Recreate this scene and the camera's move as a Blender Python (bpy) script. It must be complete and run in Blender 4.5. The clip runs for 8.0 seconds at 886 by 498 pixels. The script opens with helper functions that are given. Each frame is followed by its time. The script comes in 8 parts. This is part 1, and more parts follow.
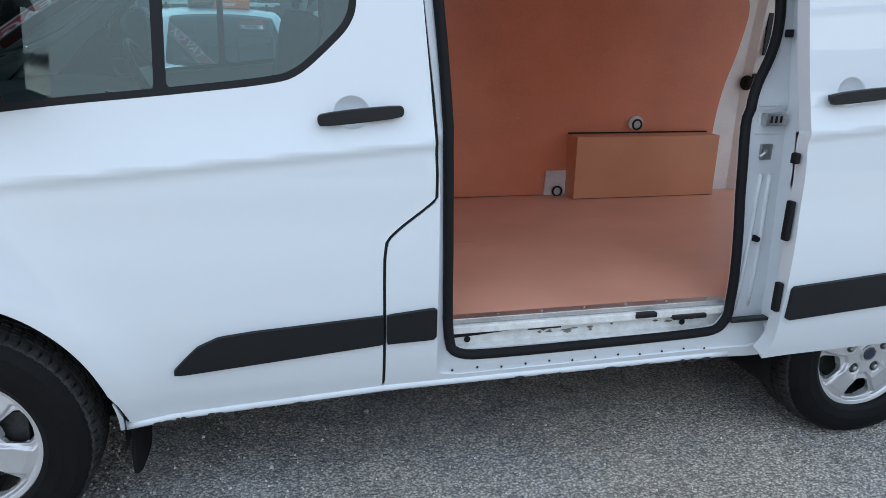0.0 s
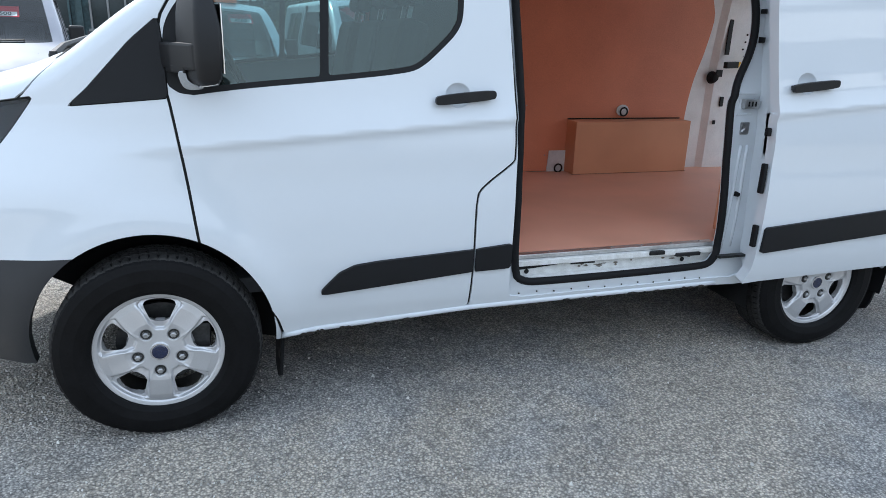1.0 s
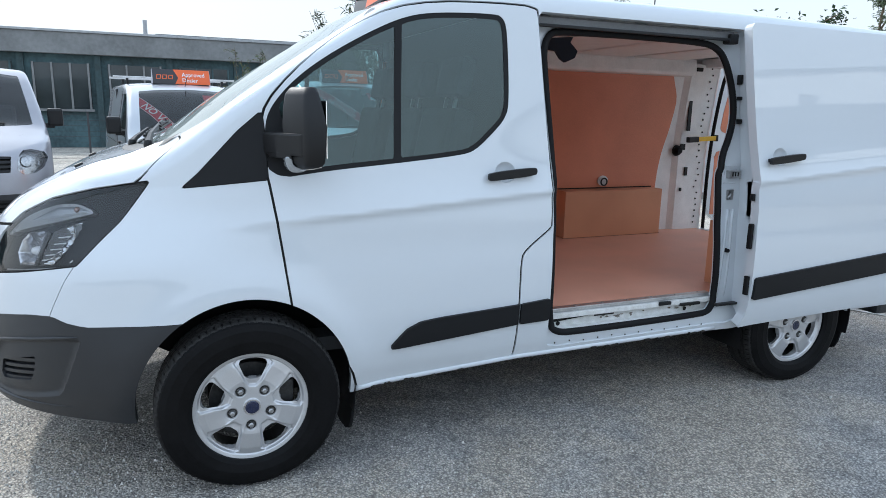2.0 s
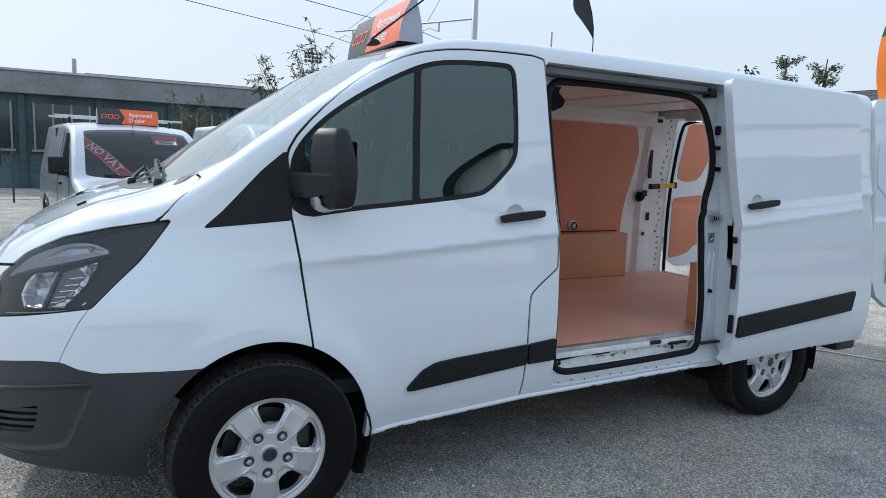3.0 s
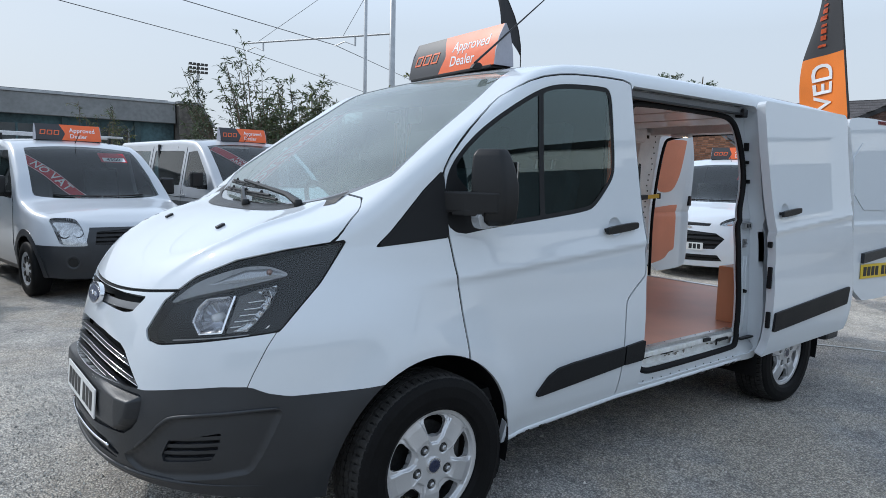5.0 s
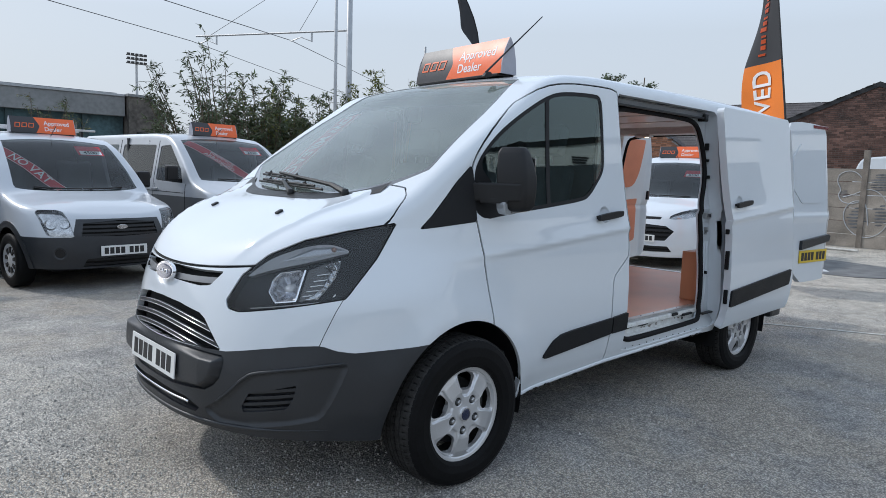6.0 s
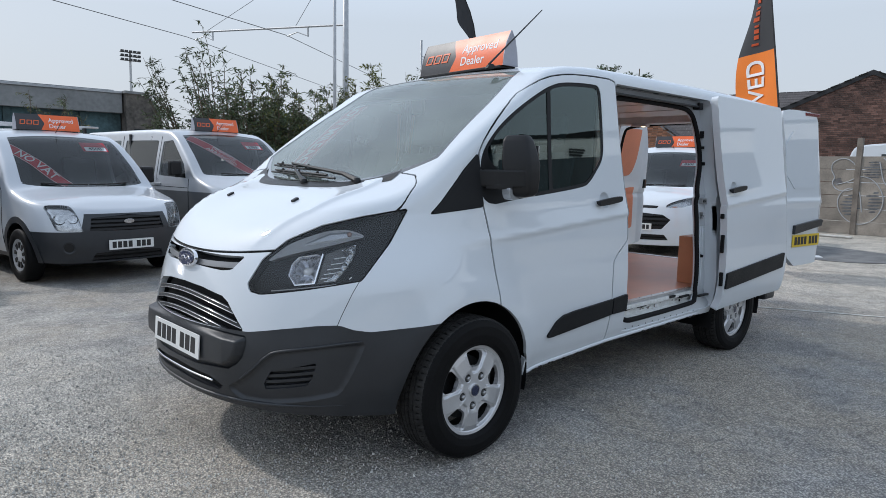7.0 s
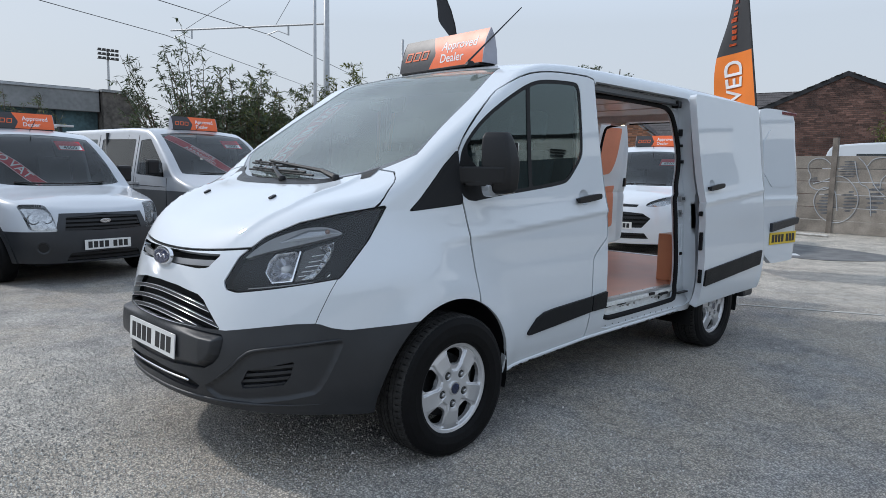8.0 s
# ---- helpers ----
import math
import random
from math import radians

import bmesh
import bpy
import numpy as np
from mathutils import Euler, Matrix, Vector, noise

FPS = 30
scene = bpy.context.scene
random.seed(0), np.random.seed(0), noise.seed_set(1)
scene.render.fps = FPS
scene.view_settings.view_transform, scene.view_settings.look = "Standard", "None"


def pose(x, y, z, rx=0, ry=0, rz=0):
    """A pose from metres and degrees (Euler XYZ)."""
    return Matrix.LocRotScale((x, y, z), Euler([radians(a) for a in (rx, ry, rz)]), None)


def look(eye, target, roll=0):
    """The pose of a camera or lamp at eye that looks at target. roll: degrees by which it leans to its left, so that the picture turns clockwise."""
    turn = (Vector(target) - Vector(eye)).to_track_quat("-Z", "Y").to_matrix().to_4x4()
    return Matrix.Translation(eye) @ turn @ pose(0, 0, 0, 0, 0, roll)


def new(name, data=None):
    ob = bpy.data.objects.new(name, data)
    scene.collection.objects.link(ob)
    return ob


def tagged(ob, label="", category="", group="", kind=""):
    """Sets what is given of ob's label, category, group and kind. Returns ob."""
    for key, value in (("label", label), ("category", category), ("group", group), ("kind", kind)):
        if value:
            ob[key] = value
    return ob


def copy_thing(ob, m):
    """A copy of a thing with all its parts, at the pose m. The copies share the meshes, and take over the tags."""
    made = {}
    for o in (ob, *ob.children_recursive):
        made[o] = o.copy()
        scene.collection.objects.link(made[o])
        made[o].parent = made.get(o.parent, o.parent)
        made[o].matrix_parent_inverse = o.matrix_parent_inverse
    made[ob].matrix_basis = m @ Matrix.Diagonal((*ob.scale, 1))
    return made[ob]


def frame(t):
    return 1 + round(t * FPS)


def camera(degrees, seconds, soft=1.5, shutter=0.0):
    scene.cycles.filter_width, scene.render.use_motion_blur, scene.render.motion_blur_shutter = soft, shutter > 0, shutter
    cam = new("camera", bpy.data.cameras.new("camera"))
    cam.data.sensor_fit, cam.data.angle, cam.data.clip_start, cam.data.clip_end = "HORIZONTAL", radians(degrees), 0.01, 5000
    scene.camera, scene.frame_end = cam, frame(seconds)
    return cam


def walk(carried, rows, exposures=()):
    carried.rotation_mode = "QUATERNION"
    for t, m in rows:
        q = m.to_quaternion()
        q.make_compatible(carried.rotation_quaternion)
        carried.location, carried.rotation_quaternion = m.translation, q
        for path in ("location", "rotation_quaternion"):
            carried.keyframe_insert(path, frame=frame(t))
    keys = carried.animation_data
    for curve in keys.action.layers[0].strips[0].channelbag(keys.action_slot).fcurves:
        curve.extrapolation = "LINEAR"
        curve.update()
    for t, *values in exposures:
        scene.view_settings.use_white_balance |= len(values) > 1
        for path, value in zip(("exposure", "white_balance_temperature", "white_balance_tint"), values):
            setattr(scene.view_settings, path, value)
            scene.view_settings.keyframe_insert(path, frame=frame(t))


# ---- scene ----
cam = camera(67.0, 8.0, 0.7)
PATH = [
    (0, (0.932, -1.817, 1.43), (1.361, 0.044, 0.837), 1.0),
    (0.5, (0.617, -2.143, 1.443), (1.094, -0.297, 0.836), 1.5),
    (1, (0.287, -2.348, 1.447), (0.872, -0.534, 0.841), 1.8),
    (1.5, (-0.019, -2.48, 1.472), (0.644, -0.696, 0.858), 1.3),
    (2, (-0.282, -2.52, 1.49), (0.487, -0.718, 1.089), 1.2),
    (2.2, (-0.378, -2.52, 1.488), (0.433, -0.715, 1.197), 1.7),
    (3.3, (-0.692, -2.254, 1.453), (0.298, -0.536, 1.191), 1.8),
    (3.5, (-0.752, -2.145, 1.444), (0.24, -0.427, 1.192), 1.7),
    (4, (-0.967, -1.946, 1.432), (0.074, -0.257, 1.185), 1.7),
    (4.5, (-1.215, -1.852, 1.47), (-0.035, -0.254, 1.238), 2.2),
    (4.7, (-1.344, -1.886, 1.467), (-0.143, -0.303, 1.243), 1.7),
    (5.8, (-1.992, -2.053, 1.441), (-0.652, -0.584, 1.227), 2.0),
    (6, (-2.112, -2.071, 1.437), (-0.754, -0.619, 1.214), 1.8),
    (6.5, (-2.237, -2.12, 1.413), (-0.881, -0.669, 1.181), 1.3),
    (7, (-2.26, -2.148, 1.408), (-0.897, -0.705, 1.167), 1.1),
    (7.5, (-2.253, -2.157, 1.392), (-0.893, -0.711, 1.151), 1.1),
    (8, (-2.239, -2.147, 1.393), (-0.838, -0.74, 1.153), 1.1),
]
walk(cam, [(t, look(eye, target, roll)) for t, eye, target, roll in PATH],
     exposures=[(0.0, 1.10, 6100, 10), (1.0, 1.03, 6050, 10), (1.6, 1.01, 6050, 9.5), (2.0, 0.88, 6000, 9), (2.2, 0.72, 5960, 9), (3.3, 0.54, 5950, 9), (4.5, 0.42, 5980, 9.5), (6.0, 0.32, 6100, 11), (8.0, 0.27, 6150, 11.5)])

# ---- world and light ----
SUN_DIR = Vector((-0.34, 0.68, 0.665)).normalized()   # from the ground towards the sun
world = bpy.data.worlds.new("hazy_sky")
scene.world = world
world.use_nodes = True
wn, wl = world.node_tree.nodes, world.node_tree.links
wn.clear()
sky = wn.new("ShaderNodeTexSky")
sky.sky_type, sky.sun_disc = "NISHITA", False
sky.sun_elevation = math.asin(SUN_DIR.z)
sky.sun_rotation = math.atan2(SUN_DIR.x, SUN_DIR.y)
sky.air_density, sky.dust_density, sky.ozone_density = 1.2, 4.0, 1.0
haze = wn.new("ShaderNodeMixRGB")
haze.inputs[0].default_value = 0.86
# a hazy sky: pale grey near the horizon, bluer and brighter overhead
geo, xyz, grade = wn.new("ShaderNodeTexCoord"), wn.new("ShaderNodeSeparateXYZ"), wn.new("ShaderNodeValToRGB")
grade.color_ramp.elements[0].position, grade.color_ramp.elements[1].position = 0.0, 1.0
grade.color_ramp.elements[0].color, grade.color_ramp.elements[1].color = (0.575, 0.612, 0.640, 1), (0.52, 0.61, 0.72, 1)
middle = grade.color_ramp.elements.new(0.40)
middle.color = (0.79, 0.92, 1.07, 1)
low_sky = grade.color_ramp.elements.new(0.20)
low_sky.color = (0.57, 0.625, 0.672, 1)
lift = wn.new("ShaderNodeMixRGB")
lift.blend_type, lift.inputs[0].default_value, lift.inputs[2].default_value = "MULTIPLY", 1.0, (10, 10, 10, 1)
bg = wn.new("ShaderNodeBackground")
bg.inputs[1].default_value = 0.095
wout = wn.new("ShaderNodeOutputWorld")
wl.new(sky.outputs[0], haze.inputs[1])
wl.new(geo.outputs["Generated"], xyz.inputs[0])
wl.new(xyz.outputs[2], grade.inputs[0])
wl.new(grade.outputs[0], lift.inputs[1])
wl.new(lift.outputs[0], haze.inputs[2])
wl.new(haze.outputs[0], bg.inputs[0])
wl.new(bg.outputs[0], wout.inputs[0])
sun = new("sun", bpy.data.lights.new("sun", "SUN"))
sun.data.energy, sun.data.angle, sun.data.color = 1.5, radians(3.5), (1.0, 0.95, 0.87)
sun.matrix_world = look(SUN_DIR * 40, (0, 0, 0))


# ---- materials ----
def mat(name, color, rough=0.5, metal=0.0, vary=0.12, scale=6.0, fine=90.0, bump=0.0, coat=0.0, spec=0.5, second=None, rand=0.0, bump_scale=None):
    """A principled material with variation at two scales, in the object's own metres."""
    m = bpy.data.materials.new(name)
    m.use_nodes = True
    nt = m.node_tree
    n, l = nt.nodes, nt.links
    p = n["Principled BSDF"]
    tc = n.new("ShaderNodeTexCoord")
    big, small = n.new("ShaderNodeTexNoise"), n.new("ShaderNodeTexNoise")
    big.inputs["Scale"].default_value, big.inputs["Detail"].default_value = scale, 5
    small.inputs["Scale"].default_value, small.inputs["Detail"].default_value = fine, 4
    l.new(tc.outputs["Object"], big.inputs["Vector"])
    l.new(tc.outputs["Object"], small.inputs["Vector"])
    add = n.new("ShaderNodeMath")
    add.operation = "MULTIPLY_ADD"
    add.inputs[1].default_value = 0.65
    half = n.new("ShaderNodeMath")
    half.operation = "MULTIPLY"
    half.inputs[1].default_value = 0.35
    l.new(small.outputs["Fac"], half.inputs[0])
    l.new(big.outputs["Fac"], add.inputs[0])
    l.new(half.outputs[0], add.inputs[2])
    ramp = n.new("ShaderNodeValToRGB")
    lo = second or tuple(c * (1 - 2 * vary) for c in color)
    hi = tuple(min(1.0, c * (1 + vary)) for c in color)
    ramp.color_ramp.elements[0].position, ramp.color_ramp.elements[1].position = 0.33, 0.62
    ramp.color_ramp.elements[0].color, ramp.color_ramp.elements[1].color = (*lo, 1), (*hi, 1)
    l.new(add.outputs[0], ramp.inputs[0])
    out = ramp.outputs[0]
    if rand:
        info, hsv = n.new("ShaderNodeObjectInfo"), n.new("ShaderNodeHueSaturation")
        rng = n.new("ShaderNodeMapRange")
        rng.inputs[3].default_value, rng.inputs[4].default_value = 1 - rand, 1 + rand
        l.new(info.outputs["Random"], rng.inputs[0])
        l.new(rng.outputs[0], hsv.inputs["Value"])
        l.new(out, hsv.inputs["Color"])
        out = hsv.outputs[0]
    l.new(out, p.inputs["Base Color"])
    rr = n.new("ShaderNodeMapRange")
    rr.inputs[3].default_value, rr.inputs[4].default_value = max(0.02, rough * 0.8), min(1, rough * 1.2)
    l.new(big.outputs["Fac"], rr.inputs[0])
    l.new(rr.outputs[0], p.inputs["Roughness"])
    p.inputs["Metallic"].default_value = metal
    p.inputs["Coat Weight"].default_value = coat
    p.inputs["Coat Roughness"].default_value = 0.04
    p.inputs["Specular IOR Level"].default_value = spec
    if bump:
        b = n.new("ShaderNodeBump")
        b.inputs["Strength"].default_value, b.inputs["Distance"].default_value = 1.0, bump
        l.new((small if bump_scale is None else big).outputs["Fac"], b.inputs["Height"])
        l.new(b.outputs[0], p.inputs["Normal"])
    return m


def glass(name, tint, gloss=1.0, rough=0.0, dust_haze=0.0, sheen=(1, 1, 1)):
    """Thin pane: what is behind it, tinted, under a reflection that grows at a slant."""
    m = bpy.data.materials.new(name)
    m.use_nodes = True
    nt = m.node_tree
    n, l = nt.nodes, nt.links
    n.clear()
    o, mix, tr, gl, fr = (n.new(k) for k in ("ShaderNodeOutputMaterial", "ShaderNodeMixShader", "ShaderNodeBsdfTransparent", "ShaderNodeBsdfGlossy", "ShaderNodeFresnel"))
    tr.inputs[0].default_value = (*tint, 1)
    gl.inputs["Roughness"].default_value = rough
    gl.inputs["Color"].default_value = (*sheen, 1)
    fr.inputs[0].default_value = 1.5 + 0.25 * gloss
    l.new(fr.outputs[0], mix.inputs[0])
    l.new(tr.outputs[0], mix.inputs[1])
    l.new(gl.outputs[0], mix.inputs[2])
    last = mix
    if dust_haze:      # a film of dust and fine scratches; its pale colour also paints sky reflection
        film, over, tc, ns, rg = (n.new(k) for k in ("ShaderNodeBsdfDiffuse", "ShaderNodeMixShader", "ShaderNodeTexCoord", "ShaderNodeTexNoise", "ShaderNodeMapRange"))
        film.inputs[0].default_value = (0.54, 0.62, 0.58, 1)
        ns.inputs["Scale"].default_value, ns.inputs["Detail"].default_value = 3.0, 6
        rg.inputs[1].default_value, rg.inputs[2].default_value, rg.inputs[3].default_value, rg.inputs[4].default_value = 0.3, 0.7, dust_haze * 0.7, dust_haze * 1.3
        l.new(tc.outputs["Object"], ns.inputs["Vector"])
        l.new(ns.outputs["Fac"], rg.inputs[0])
        l.new(rg.outputs[0], over.inputs[0])
        l.new(mix.outputs[0], over.inputs[1])
        l.new(film.outputs[0], over.inputs[2])
        last = over
    l.new(last.outputs[0], o.inputs[0])
    return m


WHITE = mat("white_van_paint", (0.665, 0.70, 0.735), 0.5, vary=0.004, scale=0.8, fine=30, coat=1.0, spec=0.15)


def wavy_coat(m, ior=1.62, height=0.0010, scale=2.4):
    """Clear lacquer over slightly wavy pressed steel."""
    n, l = m.node_tree.nodes, m.node_tree.links
    p = n["Principled BSDF"]
    tc, ns, b = n.new("ShaderNodeTexCoord"), n.new("ShaderNodeTexNoise"), n.new("ShaderNodeBump")
    ns.inputs["Scale"].default_value, ns.inputs["Detail"].default_value = scale, 0.0
    b.inputs["Strength"].default_value, b.inputs["Distance"].default_value = 1.0, height
    l.new(tc.outputs["Object"], ns.inputs["Vector"])
    l.new(ns.outputs["Fac"], b.inputs["Height"])
    l.new(b.outputs[0], p.inputs["Coat Normal"])
    p.inputs["Coat IOR"].default_value, p.inputs["Coat Roughness"].default_value = ior, 0.02


wavy_coat(WHITE)
WHITE_IN = mat("white_primer_paint", (0.80, 0.80, 0.79), 0.42, vary=0.05, scale=9, coat=0.3)
SILVER_PAINT = mat("silver_van_paint", (0.46, 0.47, 0.49), 0.3, metal=0.55, vary=0.03, fine=400, coat=0.9)
GRILLEBAR = mat("mid_grey_grille_plastic", (0.26, 0.26, 0.265), 0.3, metal=0.4, vary=0.06, fine=600, spec=0.5)
PLASTIC = mat("dark_grey_bumper_plastic", (0.023, 0.025, 0.029), 0.40, vary=0.10, fine=700, bump=0.0005, spec=0.5)
BLACK = mat("black_plastic", (0.010, 0.010, 0.011), 0.42, vary=0.1, fine=500, bump=0.0004, spec=0.35)
RUBBER = mat("black_rubber", (0.008, 0.008, 0.009), 0.75, vary=0.15, spec=0.25)
GAP = mat("shut_line_black", (0.006, 0.006, 0.006), 0.9, vary=0.1)
# tread rubber, paler grey than the sidewall
TREAD = mat("grey_tread_rubber", (0.030, 0.029, 0.028), 0.8, vary=0.3, scale=20, bump=0.0008, spec=0.2)
TYRE = mat("tyre_rubber", (0.0050, 0.0050, 0.0055), 0.60, vary=0.25, scale=14, bump=0.0006, spec=0.15)
TRIM = mat("black_grained_trim", (0.010, 0.0105, 0.012), 0.55, vary=0.10, fine=700, bump=0.0005, spec=0.26)
ALLOY = mat("silver_painted_alloy", (0.60, 0.60, 0.61), 0.30, metal=0.5, vary=0.05, fine=300, coat=0.5)
CHROME = mat("chrome", (0.78, 0.78, 0.79), 0.12, metal=1.0, vary=0.03)
STEEL = mat("dull_steel", (0.42, 0.42, 0.42), 0.42, metal=0.9, vary=0.15)
DARKSTEEL = mat("dark_steel", (0.05, 0.05, 0.05), 0.5, metal=0.6, vary=0.3)
PLY = mat("phenolic_plywood", (0.64, 0.228, 0.128), 0.36, vary=0.10, scale=2.2, fine=140, second=(0.54, 0.182, 0.098))
PLYF = mat("phenolic_plywood_floor", (0.70, 0.355, 0.245), 0.42, vary=0.08, scale=3.0, fine=200, second=(0.62, 0.305, 0.205))
PLYEDGE = mat("plywood_box", (0.64, 0.305, 0.17), 0.45, vary=0.06, scale=3.0, fine=200, second=(0.57, 0.262, 0.143))
ALU = mat("aluminium_strip", (0.62, 0.62, 0.62), 0.35, metal=0.9, vary=0.12)
CABGREY = mat("dark_cab_trim", (0.030, 0.031, 0.034), 0.7, vary=0.15)
NAVY = mat("dark_blue_matt", (0.012, 0.016, 0.028), 0.9, vary=0.15, fine=500)
SEAT = mat("grey_seat_fabric", (0.055, 0.058, 0.066), 0.9, vary=0.2, fine=600, bump=0.001)
GLASS_SIDE = glass("tinted_door_glass", (0.46, 0.63, 0.64), 1.7, dust_haze=0.004, sheen=(0.84, 1.0, 0.98))
GLASS_WS = glass("windscreen_glass", (0.80, 0.91, 0.88), 0.6, dust_haze=0.21)
GLASS_LAMP = glass("clear_lamp_cover", (0.95, 0.95, 0.95), -0.15)
MIRROR = mat("mirror_silver", (0.85, 0.85, 0.85), 0.03, metal=1.0, vary=0.01)
PLATE_W = mat("white_plate", (0.72, 0.72, 0.70), 0.35, vary=0.04)
PLATE_Y = mat("yellow_plate", (0.72, 0.50, 0.02), 0.35, vary=0.04)
INK = mat("black_print", (0.015, 0.015, 0.016), 0.5, vary=0.05)
ORANGE = mat("orange_sign_vinyl", (0.80, 0.135, 0.03), 0.38, vary=0.04)
SIGNBLACK = mat("dark_sign_vinyl", (0.035, 0.033, 0.036), 0.38, vary=0.08)
SIGNGREY = mat("grey_sign_plastic", (0.36, 0.36, 0.40), 0.5, vary=0.05)
SIGNWHITE = mat("white_print", (0.78, 0.78, 0.78), 0.5, vary=0.02)
RED = mat("red_print", (0.55, 0.03, 0.045), 0.45, vary=0.04)
REDLAMP = mat("red_lamp_plastic", (0.16, 0.012, 0.015), 0.2, vary=0.05, coat=0.6)
DULLAMBER = mat("dull_amber_bulb", (0.30, 0.21, 0.18), 0.2, vary=0.05, coat=0.6)
YELLOW = mat("yellow_plastic", (0.70, 0.42, 0.015), 0.4, vary=0.05)
BLUE = mat("blue_enamel", (0.006, 0.013, 0.050), 0.2, vary=0.04, coat=0.8)
REFLECTOR = mat("lamp_reflector", (0.70, 0.71, 0.72), 0.12, metal=1.0, vary=0.04)
LAMPIN = mat("lamp_housing_smoked", (0.014, 0.016, 0.018), 0.6, vary=0.02, scale=2, fine=8, spec=0.3)
LAMPGREY = mat("lamp_bezel_grey", (0.33, 0.335, 0.34), 0.28, vary=0.06, coat=0.5)
LAMPBOWL = mat("satin_lamp_bowl", (0.60, 0.61, 0.64), 0.22, metal=0.9, vary=0.04)
LAMPSTEP = mat("smoked_grey_lamp_step", (0.075, 0.075, 0.074), 0.3, vary=0.06, coat=0.4)
LAMPMILK = mat("clear_ribbed_indicator", (0.42, 0.44, 0.46), 0.22, metal=0.4, vary=0.12, fine=220, coat=0.6)
LAMPSILVER = mat("satin_lamp_silver", (0.86, 0.87, 0.88), 0.22, metal=0.1, vary=0.05, coat=0.5)
CHIPDOT = mat("rusty_chip_dark_dot", (0.022, 0.017, 0.013), 0.9, vary=0.3)
FRIT = mat("dusty_black_screen_band", (0.06, 0.06, 0.06), 0.16, vary=0.15, spec=0.6, coat=1.0)


# ---- geometry tools ----
def part(name, bm, material, parent=None, label="", smooth=False):
    """Links a bmesh as ONE mesh object under a thing or a part."""
    me = bpy.data.meshes.new(name)
    bm.normal_update()
    bm.to_mesh(me)
    bm.free()
    me.materials.append(material)
    if smooth:
        for f in me.polygons:
            f.use_smooth = True
    ob = new(name, me)
    ob.parent = parent
    return tagged(ob, label)


def thing(name, label, category, m=None, group="", kind=""):
    ob = new(name)
    ob.empty_display_size = 0.2
    if m is not None:
        ob.matrix_basis = m
    return tagged(ob, label, category, group, kind)


def box(bm, x0, y0, z0, x1, y1, z1, bevel=0.0, m=None):
    vs = [bm.verts.new((x, y, z)) for x in (x0, x1) for y in (y0, y1) for z in (z0, z1)]
    fs = [bm.faces.new([vs[i] for i in q]) for q in ((0, 1, 3, 2), (4, 6, 7, 5), (0, 4, 5, 1), (2, 3, 7, 6), (0, 2, 6, 4), (1, 5, 7, 3))]
    if bevel:
        got = bmesh.ops.bevel(bm, geom=list({e for f in fs for e in f.edges}), offset=bevel, segments=2, affect="EDGES", profile=0.6)
        vs = list({v for f in got["faces"] for v in f.verts} | {v for v in vs if v.is_valid})
    if m is not None:
        bmesh.ops.transform(bm, matrix=m, verts=[v for v in vs if v.is_valid])
    return bm


def boxed(*a, **k):
    return box(bmesh.new(), *a, **k)


def prism(pts, h0, h1, axis="y", bevel=0.0):
    """A polygon (2D points) pushed along an axis from h0 to h1."""
    bm = bmesh.new()

    def at(p, h):
        return (p[0], h, p[1]) if axis == "y" else (h, p[0], p[1]) if axis == "x" else (p[0], p[1], h)

    lo, hi = [bm.verts.new(at(p, h0)) for p in pts], [bm.verts.new(at(p, h1)) for p in pts]
    bm.faces.new(lo)
    bm.faces.new(hi[::-1])
    for i in range(len(pts)):
        j = (i + 1) % len(pts)
        bm.faces.new((lo[j], lo[i], hi[i], hi[j]))
    bmesh.ops.recalc_face_normals(bm, faces=bm.faces)
    if bevel:
        bmesh.ops.bevel(bm, geom=list(bm.edges), offset=bevel, segments=2, affect="EDGES", profile=0.6)
    return bm


def lathe(profile, steps=48, axis="y", bm=None, centre=(0, 0, 0), wobble=None, closed=False, caps=True):
    """Turns a list of (radius, height) round an axis."""
    bm = bm or bmesh.new()
    rings = []
    for k in range(steps):
        a = 2 * math.pi * k / steps
        ring = []
        for j, (r, h) in enumerate(profile):
            rr = r + (wobble(j, k) if wobble else 0)
            c, s = rr * math.cos(a), rr * math.sin(a)
            p = (c, h, s) if axis == "y" else (h, c, s) if axis == "x" else (c, s, h)
            ring.append(bm.verts.new([p[i] + centre[i] for i in range(3)]))
        rings.append(ring)
    n = len(profile)
    for k in range(steps):
        a, b = rings[k], rings[(k + 1) % steps]
        for j in range(n if closed else n - 1):
            bm.faces.new((a[j], a[(j + 1) % n], b[(j + 1) % n], b[j]))
    if not closed and caps:
        if profile[0][0] > 1e-5:
            bm.faces.new([r[0] for r in rings])
        if profile[-1][0] > 1e-5:
            bm.faces.new([r[-1] for r in rings[::-1]])
    bmesh.ops.remove_doubles(bm, verts=bm.verts, dist=1e-5)
    bmesh.ops.recalc_face_normals(bm, faces=bm.faces)
    return bm


